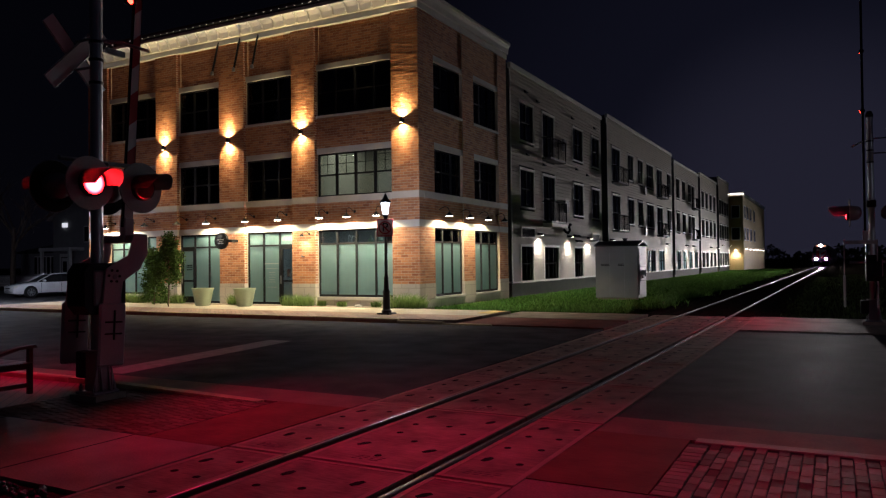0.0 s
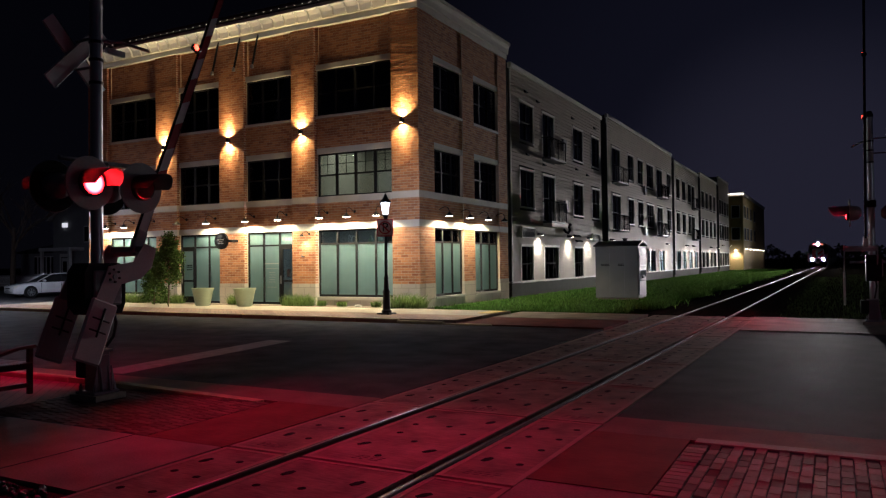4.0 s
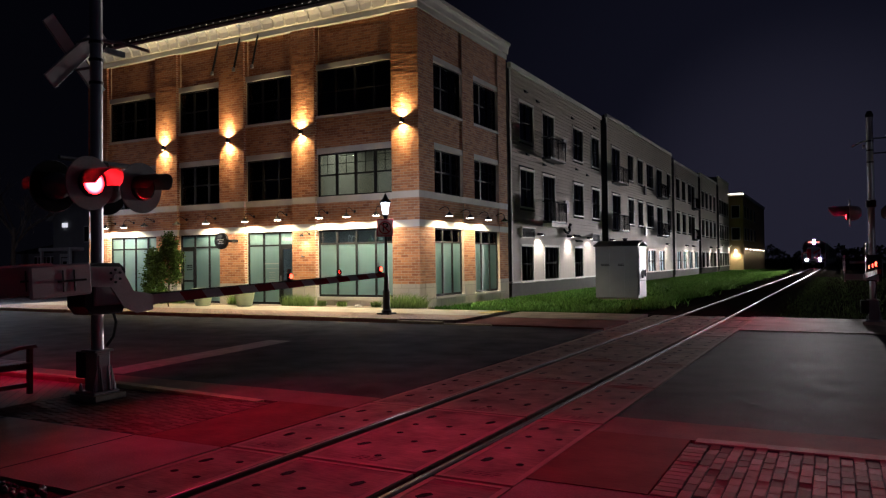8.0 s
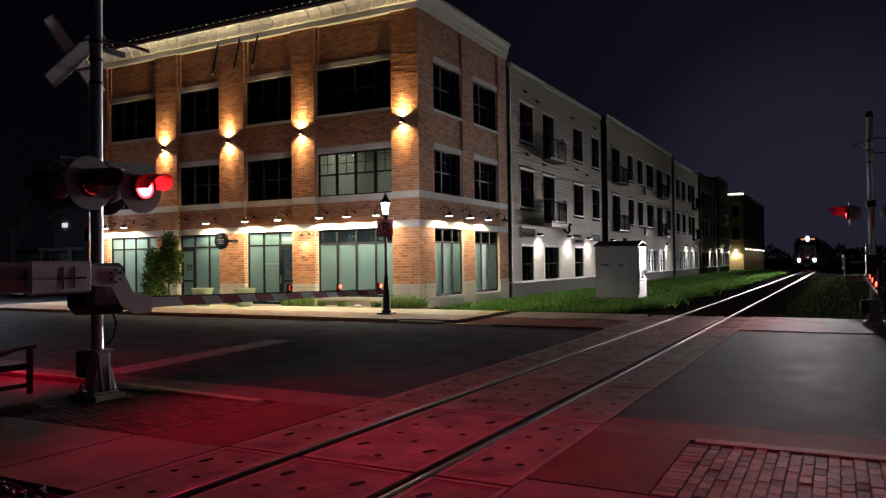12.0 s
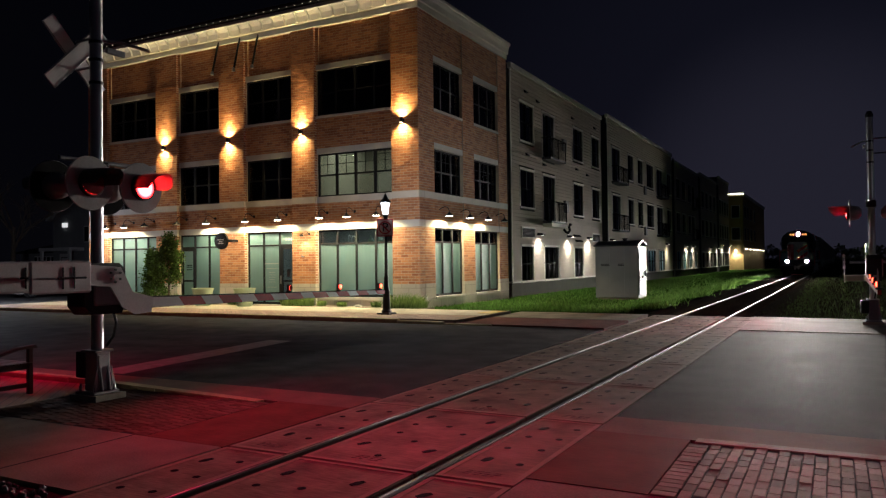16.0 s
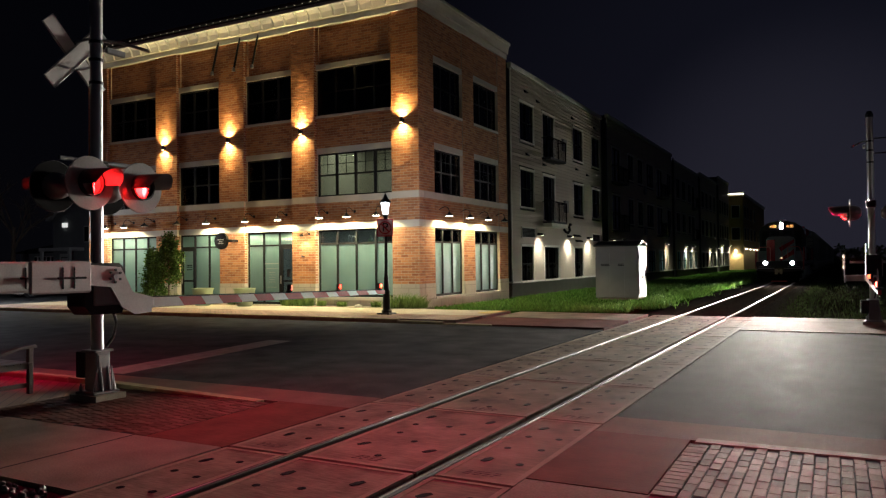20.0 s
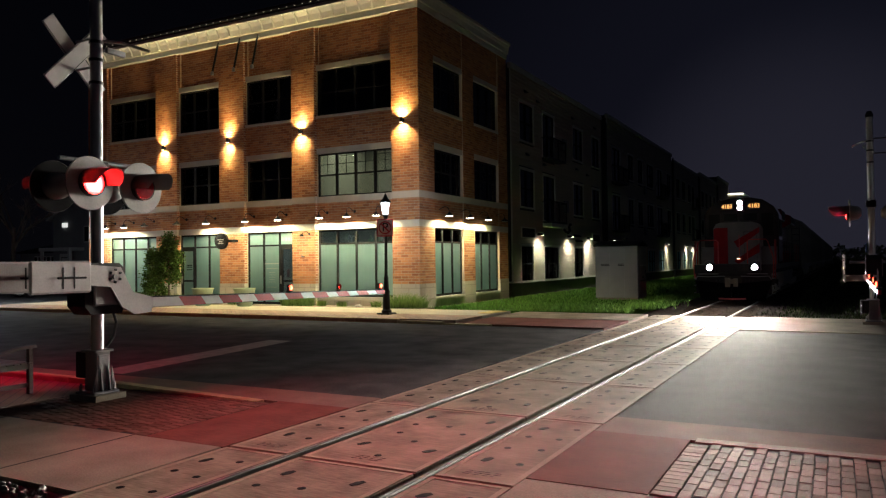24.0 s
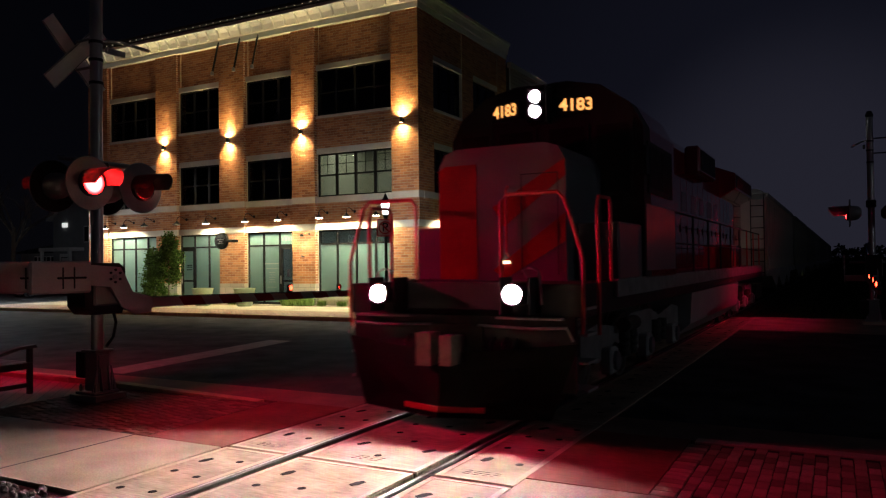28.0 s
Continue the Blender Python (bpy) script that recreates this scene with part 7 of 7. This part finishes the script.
# number boards and headlights over the cab windows
for s in (-1, 1):
    part("headlamp_pod_side", block(s * 0.135, s * 0.157, 0.0, 0.25, 3.86, 4.40, 0.005), M_LOCOBLACK, cabm, "dark headlight bezel")
part("headlamp_pod_top", blocks((-0.133, 0.133, 0.0, 0.25, 4.375, 4.40)), M_LOCOBLACK, cabm)
part("headlamp_pod_foot", blocks((-0.133, 0.133, 0.0, 0.25, 3.86, 3.88)), M_LOCOBLACK, cabm)
for z in (4.235, 4.015):
    headlamp(loco, 0.0, -0.02, z, 0.085, 0.55, 0.042, 0.060, M_BEAM, M_LENSGLOW)
for s in (-1, 1):
    nb = part("number_board", block(-0.30, 0.30, -0.03, 0.10, -0.14, 0.14, 0.015), M_LOCOBLACK, loco, "black lit number board")
    nb.matrix_basis = pose(0.55 if s > 0 else -0.52, 0.23 if s > 0 else 0.15, 4.09, 0, 0, s * 14 if s > 0 else -21)
    cu = bpy.data.curves.new("board_number", "FONT")
    cu.body, cu.size, cu.align_x, cu.align_y, cu.extrude = "4183", 0.245, "CENTER", "CENTER", 0.001
    cu.offset = 0.006
    cu.materials.append(M_DIGIT)
    tx = new("board_number", cu)
    tx.parent, tx.matrix_basis = nb, pose(0, -0.034, 0, 90, 0, 0)
for s in (-1, 1):
    for e in (-1, 1):
        part("ditch_lamp_bracket", block(s * 0.84 + e * 0.165 - 0.012, s * 0.84 + e * 0.165 + 0.012, FRONT - 0.32, FRONT, 1.26, 1.66, 0.004), M_LOCOBLACK, loco)
    headlamp(loco, s * 0.84, FRONT - 0.37, 1.48, 0.10, 0.30, 0.040, 0.068, M_DITCHBEAM, M_DITCHGLOW, "ditch_lamp", 0.10)
part("step_lamp", blocks((0.02, 0.14, -1.36, -1.335, 1.80, 1.84)), M_MARKER, loco, "small lit step lamp")
# long hood with doors, fans and radiators
hood = part("long_hood", prism([(-0.92, DECK), (0.92, DECK), (0.92, 4.12), (0.80, 4.32), (-0.80, 4.32), (-0.92, 4.12)], 2.36, 16.4, "y"), M_LOCORED, loco, "long red engine hood")
dr = part("hood_door", blocks((0.922, 0.94, 0, 0.66, DECK + 0.25, 3.55)), M_LOCORED, hood)
dr.matrix_basis = pose(0, 5.2, 0)
for k in range(1, 15):
    twin(dr, "hood_door", pose(0, 5.2 + k * 0.7, 0), hood)
for k in range(15):
    part("door_latch", block(0.94, 0.955, 5.2 + k * 0.7 + 0.55, 5.2 + k * 0.7 + 0.6, 2.4, 2.55), M_LOCOBLACK, hood)
for s in (-1, 1):
    part("dynamic_brake_bulge", block(s * 0.90, s * 1.22, 6.6, 8.9, 3.7, 4.30, 0.05), M_LOCORED, hood, "bulged grille housing")
    gr = part("intake_grille", block(s * 1.22, s * 1.24, 6.8, 8.7, 3.78, 4.22, 0.005), M_LOCOBLACK, hood, "black intake grille")
    part("radiator_flare", prism([(s * 0.92, 3.5), (s * 1.35, 3.75), (s * 1.35, 4.18), (s * 0.8, 4.40)], 11.6, 15.6, "y"), M_LOCORED, hood, "flared radiator section")
    rg2 = part("radiator_grille", blocks((s * 1.352, s * 1.37, 11.8, 15.4, 3.8, 4.14)), M_LOCOBLACK, hood, "black radiator grille")
    part("inertial_grille", blocks((s * 0.922, s * 0.95, 2.6, 4.7, 2.9, 4.0)), M_LOCOBLACK, hood, "black filter grille")
    for k, (w, z) in enumerate(((0.5, 3.1), (0.62, 3.1), (0.5, 3.1), (0.7, 3.1), (0.55, 3.1))):
        part("lettering_bar", blocks((s * 0.942, s * 0.946, 6.0 + k * 1.1, 6.0 + k * 1.1 + w, 2.85, 3.25)), M_LOCOGREY, hood)
for y in (9.6, 12.4, 13.6, 14.8, 7.7):
    part("roof_fan", turned([(0.55, 4.3), (0.58, 4.34), (0.58, 4.46), (0.5, 4.48), (0.0, 4.46)], 20, at=(0, y, 0)), M_LOCOBLACK, hood, "black roof fan", True)
part("exhaust_stack", turned([(0.22, 4.3), (0.2, 4.55), (0.16, 4.55), (0.0, 4.5)], 14, at=(0, 10.7, 0)), M_LOCOBLACK, hood)
part("horn", blocks((-0.25, 0.25, 1.4, 1.5, 4.56, 4.62), (-0.2, -0.12, 1.0, 1.5, 4.5, 4.56), (0.05, 0.13, 1.0, 1.5, 4.5, 4.56)), M_GALV, loco, "roof air horn")
part("fuel_tank", prism([(-1.05, 0.34), (1.05, 0.34), (1.38, 0.62), (1.42, 1.20), (-1.42, 1.20), (-1.38, 0.62)], 4.25, 11.2, "y"), M_TANK, loco, "pale grey fuel tank")
part("air_reservoir", rod(bmesh.new(), (1.3, 4.6, 1.33), (1.3, 9.8, 1.33), 0.16, None, 14), M_LOCODIRT, loco)
for y0 in (1.36, 14.0):
    for s in (-1, 1):
        tr = part("truck_frame", prism([(y0 - 3.0, 0.62), (y0 - 3.0, 0.95), (y0 - 2.3, 1.02), (y0 - 1.2, 0.90), (y0 - 0.6, 1.05), (y0 + 0.6, 1.05), (y0 + 1.2, 0.90), (y0 + 2.3, 1.02), (y0 + 2.9, 0.95), (y0 + 2.9, 0.62), (y0 + 2.3, 0.52), (y0 + 1.7, 0.72), (y0 + 0.5, 0.5), (y0 - 0.5, 0.5), (y0 - 1.5, 0.72), (y0 - 2.3, 0.52)], s * 1.02, s * 1.16, "x"), M_TRUCKGREY, loco, "cast truck side frame")
        for k in (-1.98, 0.0, 1.98):
            part("journal_box", block(s * 1.14, s * 1.30, y0 + k - 0.17, y0 + k + 0.17, 0.36, 0.70, 0.03), M_TANK, tr, "pale journal box")
            part("bearing_cap", turned([(0.13, s * 1.30), (0.12, s * 1.34), (0.0, s * 1.345)], 14, "x", at=(0, y0 + k, 0.53)), M_GALV, tr)
        for k in (-1.2, -0.8, 0.8, 1.2):
            part("coil_spring", turned([(0.09, 0.5), (0.1, 0.55), (0.08, 0.6), (0.1, 0.65), (0.08, 0.7), (0.1, 0.75), (0.09, 0.85)], 12, at=(s * 1.2, y0 + k, 0)), M_LOCODIRT, tr)
        part("brake_cylinder", rod(bmesh.new(), (s * 1.28, y0 - 1.5, 0.95), (s * 1.28, y0 - 0.9, 0.95), 0.1, None, 12), M_LOCODIRT, tr)
    for k in (-1.98, 0.0, 1.98):
        wheelset(loco, y0 + k)
# pilot, plough, coupler, hoses, steps and rails
part("pilot_plate", blocks((-1.42, 1.42, FRONT - 0.02, FRONT + 0.04, 0.42, 1.22)), M_LOCOBLACK, loco, "black pilot plate")
for s in (-1, 1):                      # plough wings: swept back, narrowing downward
    wing = bmesh.new()
    va = [wing.verts.new(p) for p in ((s * 0.005, FRONT - 0.40, 0.82), (s * 1.46, FRONT - 0.07, 0.95), (s * 1.18, FRONT - 0.16, 0.14), (s * 0.005, FRONT - 0.52, 0.14))]
    vb = [wing.verts.new(v.co + Vector((0, 0.03, 0))) for v in va]
    wing.faces.new(va); wing.faces.new(vb[::-1])
    for i in range(4):
        wing.faces.new((va[i], va[(i + 1) % 4], vb[(i + 1) % 4], vb[i]))
    bmesh.ops.recalc_face_normals(wing, faces=wing.faces[:])
    part("plough_wing", wing, M_PLOUGH, loco, "black snow plough wing")
part("plough_stripe", prism([(-0.5, FRONT - 0.375), (0.0, FRONT - 0.515), (0.5, FRONT - 0.375), (0.5, FRONT - 0.36), (0.0, FRONT - 0.50), (-0.5, FRONT - 0.36)], 0.2, 0.26, "z"), M_HANDRAIL, loco)
part("coupler", blocks((-0.13, 0.13, FRONT - 0.35, FRONT, 0.78, 1.0), (-0.24, -0.06, FRONT - 0.55, FRONT - 0.33, 0.70, 1.06), (0.08, 0.22, FRONT - 0.6, FRONT - 0.33, 0.72, 1.04)), M_COUPLER, loco, "rusty knuckle coupler")
part("coupler_pocket", blocks((-0.34, 0.34, FRONT - 0.06, FRONT - 0.02, 0.66, 1.12)), M_LOCODIRT, loco)
for x in (-0.62, -0.5, 0.48, 0.62, 0.75):
    part("air_hose", pipe([(x, FRONT - 0.03, 0.98), (x, FRONT - 0.14, 0.9), (x + 0.02, FRONT - 0.2, 0.66), (x + 0.06, FRONT - 0.16, 0.5)], 0.022, 8), M_LOCOBLACK, loco)
for s in (-1, 1):
    for k, z in enumerate((0.42, 0.72, 1.02, 1.3)):
        part("step", blocks((s * 1.15, s * 1.52, FRONT + 0.06, FRONT + 0.42, z, z + 0.03)), M_TANK, loco, "pale step edge")
    part("step_well", blocks((s * 1.12, s * 1.15, FRONT + 0.05, FRONT + 0.45, 0.40, DECK)), M_LOCOBLACK, loco)
    part("lift_lever", pipe([(s * 0.30, FRONT - 0.08, 1.12), (s * 0.95, FRONT - 0.10, 1.10), (s * 1.35, FRONT - 0.12, 1.12), (s * 1.42, FRONT - 0.12, 0.98)], 0.016, 8), M_GALV, loco, "bright cut lever")
    part("end_ledge", blocks((s * 0.55, s * 1.3, FRONT - 0.16, FRONT - 0.02, 1.20, 1.225)), M_GALV, loco, "bright ledge under the ditch lamp")
    part("front_handrail", pipe([(s * 1.48, FRONT + 0.02, 1.05), (s * 1.50, FRONT + 0.0, 1.3), (s * 1.50, FRONT + 0.0, 1.85), (s * 1.30, FRONT + 0.02, 2.5), (s * 1.22, FRONT + 0.02, 2.58), (s * 0.62, FRONT + 0.02, 2.58), (s * 0.55, FRONT + 0.02, 2.5), (s * 0.55, FRONT + 0.02, DECK)], 0.022), M_HANDRAIL, loco, "red front handrail")
    part("corner_handrail", pipe([(s * 1.52, FRONT + 0.5, 1.0), (s * 1.53, FRONT + 0.48, 1.8), (s * 1.52, FRONT + 0.46, 2.40), (s * 1.52, FRONT + 0.52, 2.55), (s * 1.52, FRONT + 0.95, 2.56), (s * 1.52, FRONT + 1.0, 2.5), (s * 1.52, FRONT + 1.0, DECK)], 0.022), M_HANDRAIL, loco, "red step handrail")
    part("grab_hoop", pipe([(s * 1.05, FRONT - 0.05, 1.36), (s * 1.03, FRONT - 0.08, 1.72), (s * 0.95, FRONT - 0.08, 1.76), (s * 0.84, FRONT - 0.08, 1.74), (s * 0.97, FRONT - 0.08, 1.55)], 0.018), M_GALV, loco, "bright bent grab iron")
    part("side_handrail", rod(rod(bmesh.new(), (s * 1.46, 2.4, 2.62), (s * 1.46, 16.5, 2.62), 0.018, None, 8), (s * 1.46, 2.4, 2.1), (s * 1.46, 16.5, 2.1), 0.012, None, 8), M_LOCOBLACK, loco, "dark walkway handrail")
    for k in range(9):
        part("stanchion", rod(bmesh.new(), (s * 1.46, 2.5 + k * 1.74, DECK), (s * 1.46, 2.5 + k * 1.74, 2.64), 0.02, None, 8), M_LOCOBLACK if k < 6 else M_HANDRAIL, loco)
part("hood_side_box", block(0.92, 1.3, 11.0, 13.0, DECK, 2.2, 0.02), M_LOCORED, loco)


def hopper(k):
    """A covered hopper car; its local origin is its front coupler line."""
    m = M_CARGREY if k % 3 else M_CARGREY2
    c = thing("hopper_car", "grimy ribbed covered hopper freight car", "freight car", "hopper cars")
    L = 16.6
    part("body", prism([(0.6, 2.2), (2.3, 1.25), (5.0, 0.62), (6.2, 1.1), (8.0, 0.62), (9.4, 0.62), (11.2, 1.1), (12.4, 0.62), (14.6, 1.25), (L - 0.4, 2.2), (L - 0.4, 3.95), (L - 0.9, 4.2), (1.1, 4.2), (0.6, 3.95)], -1.48, 1.48, "x"), m, c, "grimy grey hopper body")
    part("roof", prism([(-1.48, 4.2), (1.48, 4.2), (1.2, 4.36), (-1.2, 4.36)], 0.9, L - 0.7, "y"), m, c)
    part("side_sill", blocks((1.482, 1.56, 0.3, L - 0.1, 1.18, 1.42), (-1.56, -1.482, 0.3, L - 0.1, 1.18, 1.42), (1.482, 1.55, 0.8, L - 0.6, 4.05, 4.2), (-1.55, -1.482, 0.8, L - 0.6, 4.05, 4.2)), m, c)
    for s in (-1, 1):
        rib = part("rib", blocks((s * 1.482, s * 1.55, 0, 0.09, 1.42, 4.05)), m, c)
        rib.matrix_basis = pose(0, 1.2, 0)
        for j in range(1, 14):
            twin(rib, "rib", pose(0, 1.2 + j * 1.1, 0), c)
    for e0 in (0.1, L - 0.15):
        part("end_frame", blocks((-1.4, 1.4, e0, e0 + 0.25, 0.95, 1.2)), M_LOCOBLACK, c)
    for s in (-1, 1):
        part("end_ladder", blocks(*[(s * 1.0, s * 1.45, 0.28, 0.31, z, z + 0.03) for z in np.arange(1.3, 4.1, 0.4)], (s * 1.43, s * 1.46, 0.25, 0.31, 1.2, 4.15), (s * 0.99, s * 1.02, 0.25, 0.31, 1.2, 4.15)), M_LOCOBLACK, c)
    for y0 in (1.9, L - 1.7):
        for s in (-1, 1):
            part("truck_frame", prism([(y0 - 1.2, 0.45), (y0 - 1.2, 0.6), (y0 - 0.5, 0.85), (y0 + 0.5, 0.85), (y0 + 1.2, 0.6), (y0 + 1.2, 0.45), (y0 + 0.4, 0.32), (y0 - 0.4, 0.32)], s * 0.95, s * 1.08, "x"), M_LOCODIRT, c, "truck side frame")
        if k < 2:
            for q in (-0.88, 0.88):
                wheelset(c, y0 + q, 0.42)
        else:
            part("wheels", rod(rod(bmesh.new(), (-0.8, y0 - 0.88, 0.44), (0.8, y0 - 0.88, 0.44), 0.42, None, 16), (-0.8, y0 + 0.88, 0.44), (0.8, y0 + 0.88, 0.44), 0.42, None, 16), M_WHEEL, c)
    return c


CARS = [(18.3 + 17.2 * k, hopper(k)) for k in range(9)]


# ---------------------------------------------------------------- clay pavers, piece by piece
def pavers(name, x0, x1, y0, y1, w, l, material, label, border=False, seed=1):
    t = thing(name, label, "pavement", kind="structure")
    part("sand_bed", blocks((x0, x1, y0, y1, -0.2, 0.007)), M_JOINT, t)
    rnd = random.Random(seed)
    proto = part("paver", block(0.0035, w - 0.0035, 0.0035, l - 0.0035, -0.05, 0.014, 0.005), material, t)
    used = False
    x, col = x0, 0
    while x < x1 - 0.02:
        y = y0 - (l * 0.5 if col % 2 else 0)
        while y < y1 - 0.03:
            if y >= y0 - 0.001 and y + l <= y1 + 0.02:
                m = pose(x, y, rnd.gauss(0, 0.0014), rnd.gauss(0, 0.35), rnd.gauss(0, 0.45), rnd.gauss(0, 0.8))
                if used:
                    twin(proto, "paver", m, t)
                else:
                    proto.matrix_basis, used = m, True
            y += l
        x += w
        col += 1
    if border:
        b0 = part("border_paver", block(0.004, 0.196, 0.004, 0.112, -0.05, 0.017, 0.006), material, t)
        b0.matrix_basis = pose(x0 - 0.205, y0, 0)
        for k in range(1, int((y1 - y0) / 0.117)):
            twin(b0, "border_paver", pose(x0 - 0.205 + rnd.gauss(0, 0.003), y0 + k * 0.117, rnd.gauss(0, 0.002), 0, 0, rnd.gauss(0, 0.6)), t)
        part("border_bed", blocks((x0 - 0.21, x0, y0, y1, -0.2, 0.0015)), M_JOINT, t)
    return t


pavers("paver_field_east", -1.115, 1.6, 5.86, 7.70, 0.1015, 0.205, M_PAVER, "worn grey-brown clay pavers beside the rails", True, 3)
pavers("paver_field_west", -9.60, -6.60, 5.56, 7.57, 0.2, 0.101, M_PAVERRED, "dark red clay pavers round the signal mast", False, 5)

sheet("paver_field_verge", [(-14.0, -9.6, 5.56, 7.57)], -0.2, 0.018, M_STRIP, "dark red paving farther along the kerb", "pavement")

# ---------------------------------------------------------------- the brick building's bricks
CO, BL, BJ = 0.1016, 0.305, 0.0068       # course, brick and half a joint


def brick_shape(u0, u1, z0, z1, proud):
    """Corners and faces of one brick lying proud of the wall, its arrises rounded off."""
    e = 0.003
    return [(u0, 0, z0), (u1, 0, z0), (u1, 0, z1), (u0, 0, z1), (u0 + e, -proud, z0 + e), (u1 - e, -proud, z0 + e), (u1 - e, -proud, z1 - e), (u0 + e, -proud, z1 - e)]


BRICK_FACES = [(4, 5, 6, 7), (0, 1, 5, 4), (1, 2, 6, 5), (2, 3, 7, 6), (3, 0, 4, 7)]
one = bpy.data.meshes.new("brick")
one.from_pydata(brick_shape(BJ, BL - BJ, BJ, CO - BJ, 0.006), [], BRICK_FACES)
one.materials.append(M_BRICKONE)
rk = random.Random(23)
bv, bf, singles = [], [], 0
for face, u0, u1, d0, d1, z0, z1 in BRICKWORK:
    k = math.floor(z0 / CO)
    while k * CO < z1 - 0.02:
        j = math.floor(u0 / BL) - 1
        while (j + 0.5 * (k % 2)) * BL < u1:
            a = (j + 0.5 * (k % 2)) * BL
            p, q = max(a + BJ, u0 + 0.002), min(a + BL - BJ, u1 - 0.002)
            lo, hi = max(k * CO + BJ, z0 + 0.002), min((k + 1) * CO - BJ, z1 - 0.002)
            if q - p > 0.03 and hi - lo > 0.02:
                whole_brick = q - p > BL - 2 * BJ - 0.001 and hi - lo > CO - 2 * BJ - 0.001
                near_corner = z1 < 3.3 and (u0 > -15.2 if face == "f" else u1 < 26.2)
                if whole_brick and near_corner and singles < 300:
                    bo = new("brick", one)
                    bo.parent = hall
                    tip = pose(0, 0, 0, rk.gauss(0, 0.5), 0, rk.gauss(0, 0.35))
                    bo.matrix_basis = (pose(a, YC + d0, k * CO) if face == "f" else pose(XC - d0, a, k * CO, 0, 0, 90)) @ tip
                    singles += 1
                else:
                    n = len(bv)
                    proud = 0.004 + rk.random() * 0.003 + (0.002 + 0.004 * rk.random() if rk.random() < 0.16 else 0.0)
                    sh = rk.gauss(0, 0.0009)
                    for i, (u, d, z) in enumerate(brick_shape(p, q, lo, hi, proud)):
                        d = d + (sh if i in (4, 5) else -sh if i > 5 else 0.0)
                        bv.append((u, YC + d0 + d, z) if face == "f" else (XC - d0 - d, u, z))
                    bf += [tuple(n + i for i in f) for f in BRICK_FACES]
            j += 1
        k += 1
me = bpy.data.meshes.new("brickwork")
me.from_pydata(bv, [], bf)
me.materials.append(M_BRICKS)
bw = new("brickwork", me)
bw.parent = hall
tagged(bw, "orange clay bricks laid in running bond", kind="stuff")

# ---------------------------------------------------------------- what moves
RUN = [(0.0, 166.0), (4.0, 145.3), (8.0, 124.4), (11.0, 108.1), (14.0, 91.8), (17.0, 75.2), (20.0, 58.6), (22.5, 43.8), (25.0, 28.2), (26.0, 22.24), (27.0, 16.23), (28.0, 10.21)]
SWING = [(0.0, 87.4), (2.7, 87.4), (3.0, 86.6), (3.5, 78.0), (4.5, 59.8), (5.5, 40.6), (6.5, 22.6), (7.5, 5.6), (8.0, 3.0), (8.5, 0.7), (9.0, 0.0), (28.0, 0.0)]


def motions():
    for off, ob in [(0.0, loco)] + CARS:
        walk(ob, [(t, TRACK @ pose(0, s + off, 0)) for t, s in RUN])
    ts = np.arange(0, 28.0001, 0.1)
    ss = np.interp(ts, [t for t, s in RUN], [s for t, s in RUN])
    for w, y, r in AXLES:
        walk(w, [(float(t), pose(0, y, r + 0.024, math.degrees((s - ss[0]) / r) % 360, 0, 0)) for t, s in zip(ts, ss)])
    for arm, d in ARMS:
        base = arm.matrix_basis.copy()
        walk(arm, [(t, base @ pose(0, 0, 0, a * d, 0, 0)) for t, a in SWING])
    # flashers: the second lamp of each pair shows for 0.53 s in every 1.26 s
    flips = []
    for k in range(23):
        t = 0.55 + 1.2595 * k
        flips += [(t, 1), (t + 0.53, 0)]
    for key, first in (("a", 0), ("b", 180), ("arm_a", 0), ("arm_b", 180)):
        for lens in FLASH[key]:
            base = lens.matrix_basis.copy()
            rows = [(0.0, first)]
            for t, to in flips:
                if t > 27.85:
                    break
                a0 = rows[-1][1]
                a1 = first + (180 if to else 0)
                for j in (0, 1, 2, 3):
                    rows.append((t + (j - 1.5) / 30, a0 + (a1 - a0) * j / 3))
            rows.append((28.0, rows[-1][1]))
            walk(lens, [(t, base @ pose(0, 0, 0, 0, 0, a)) for t, a in rows])


motions()
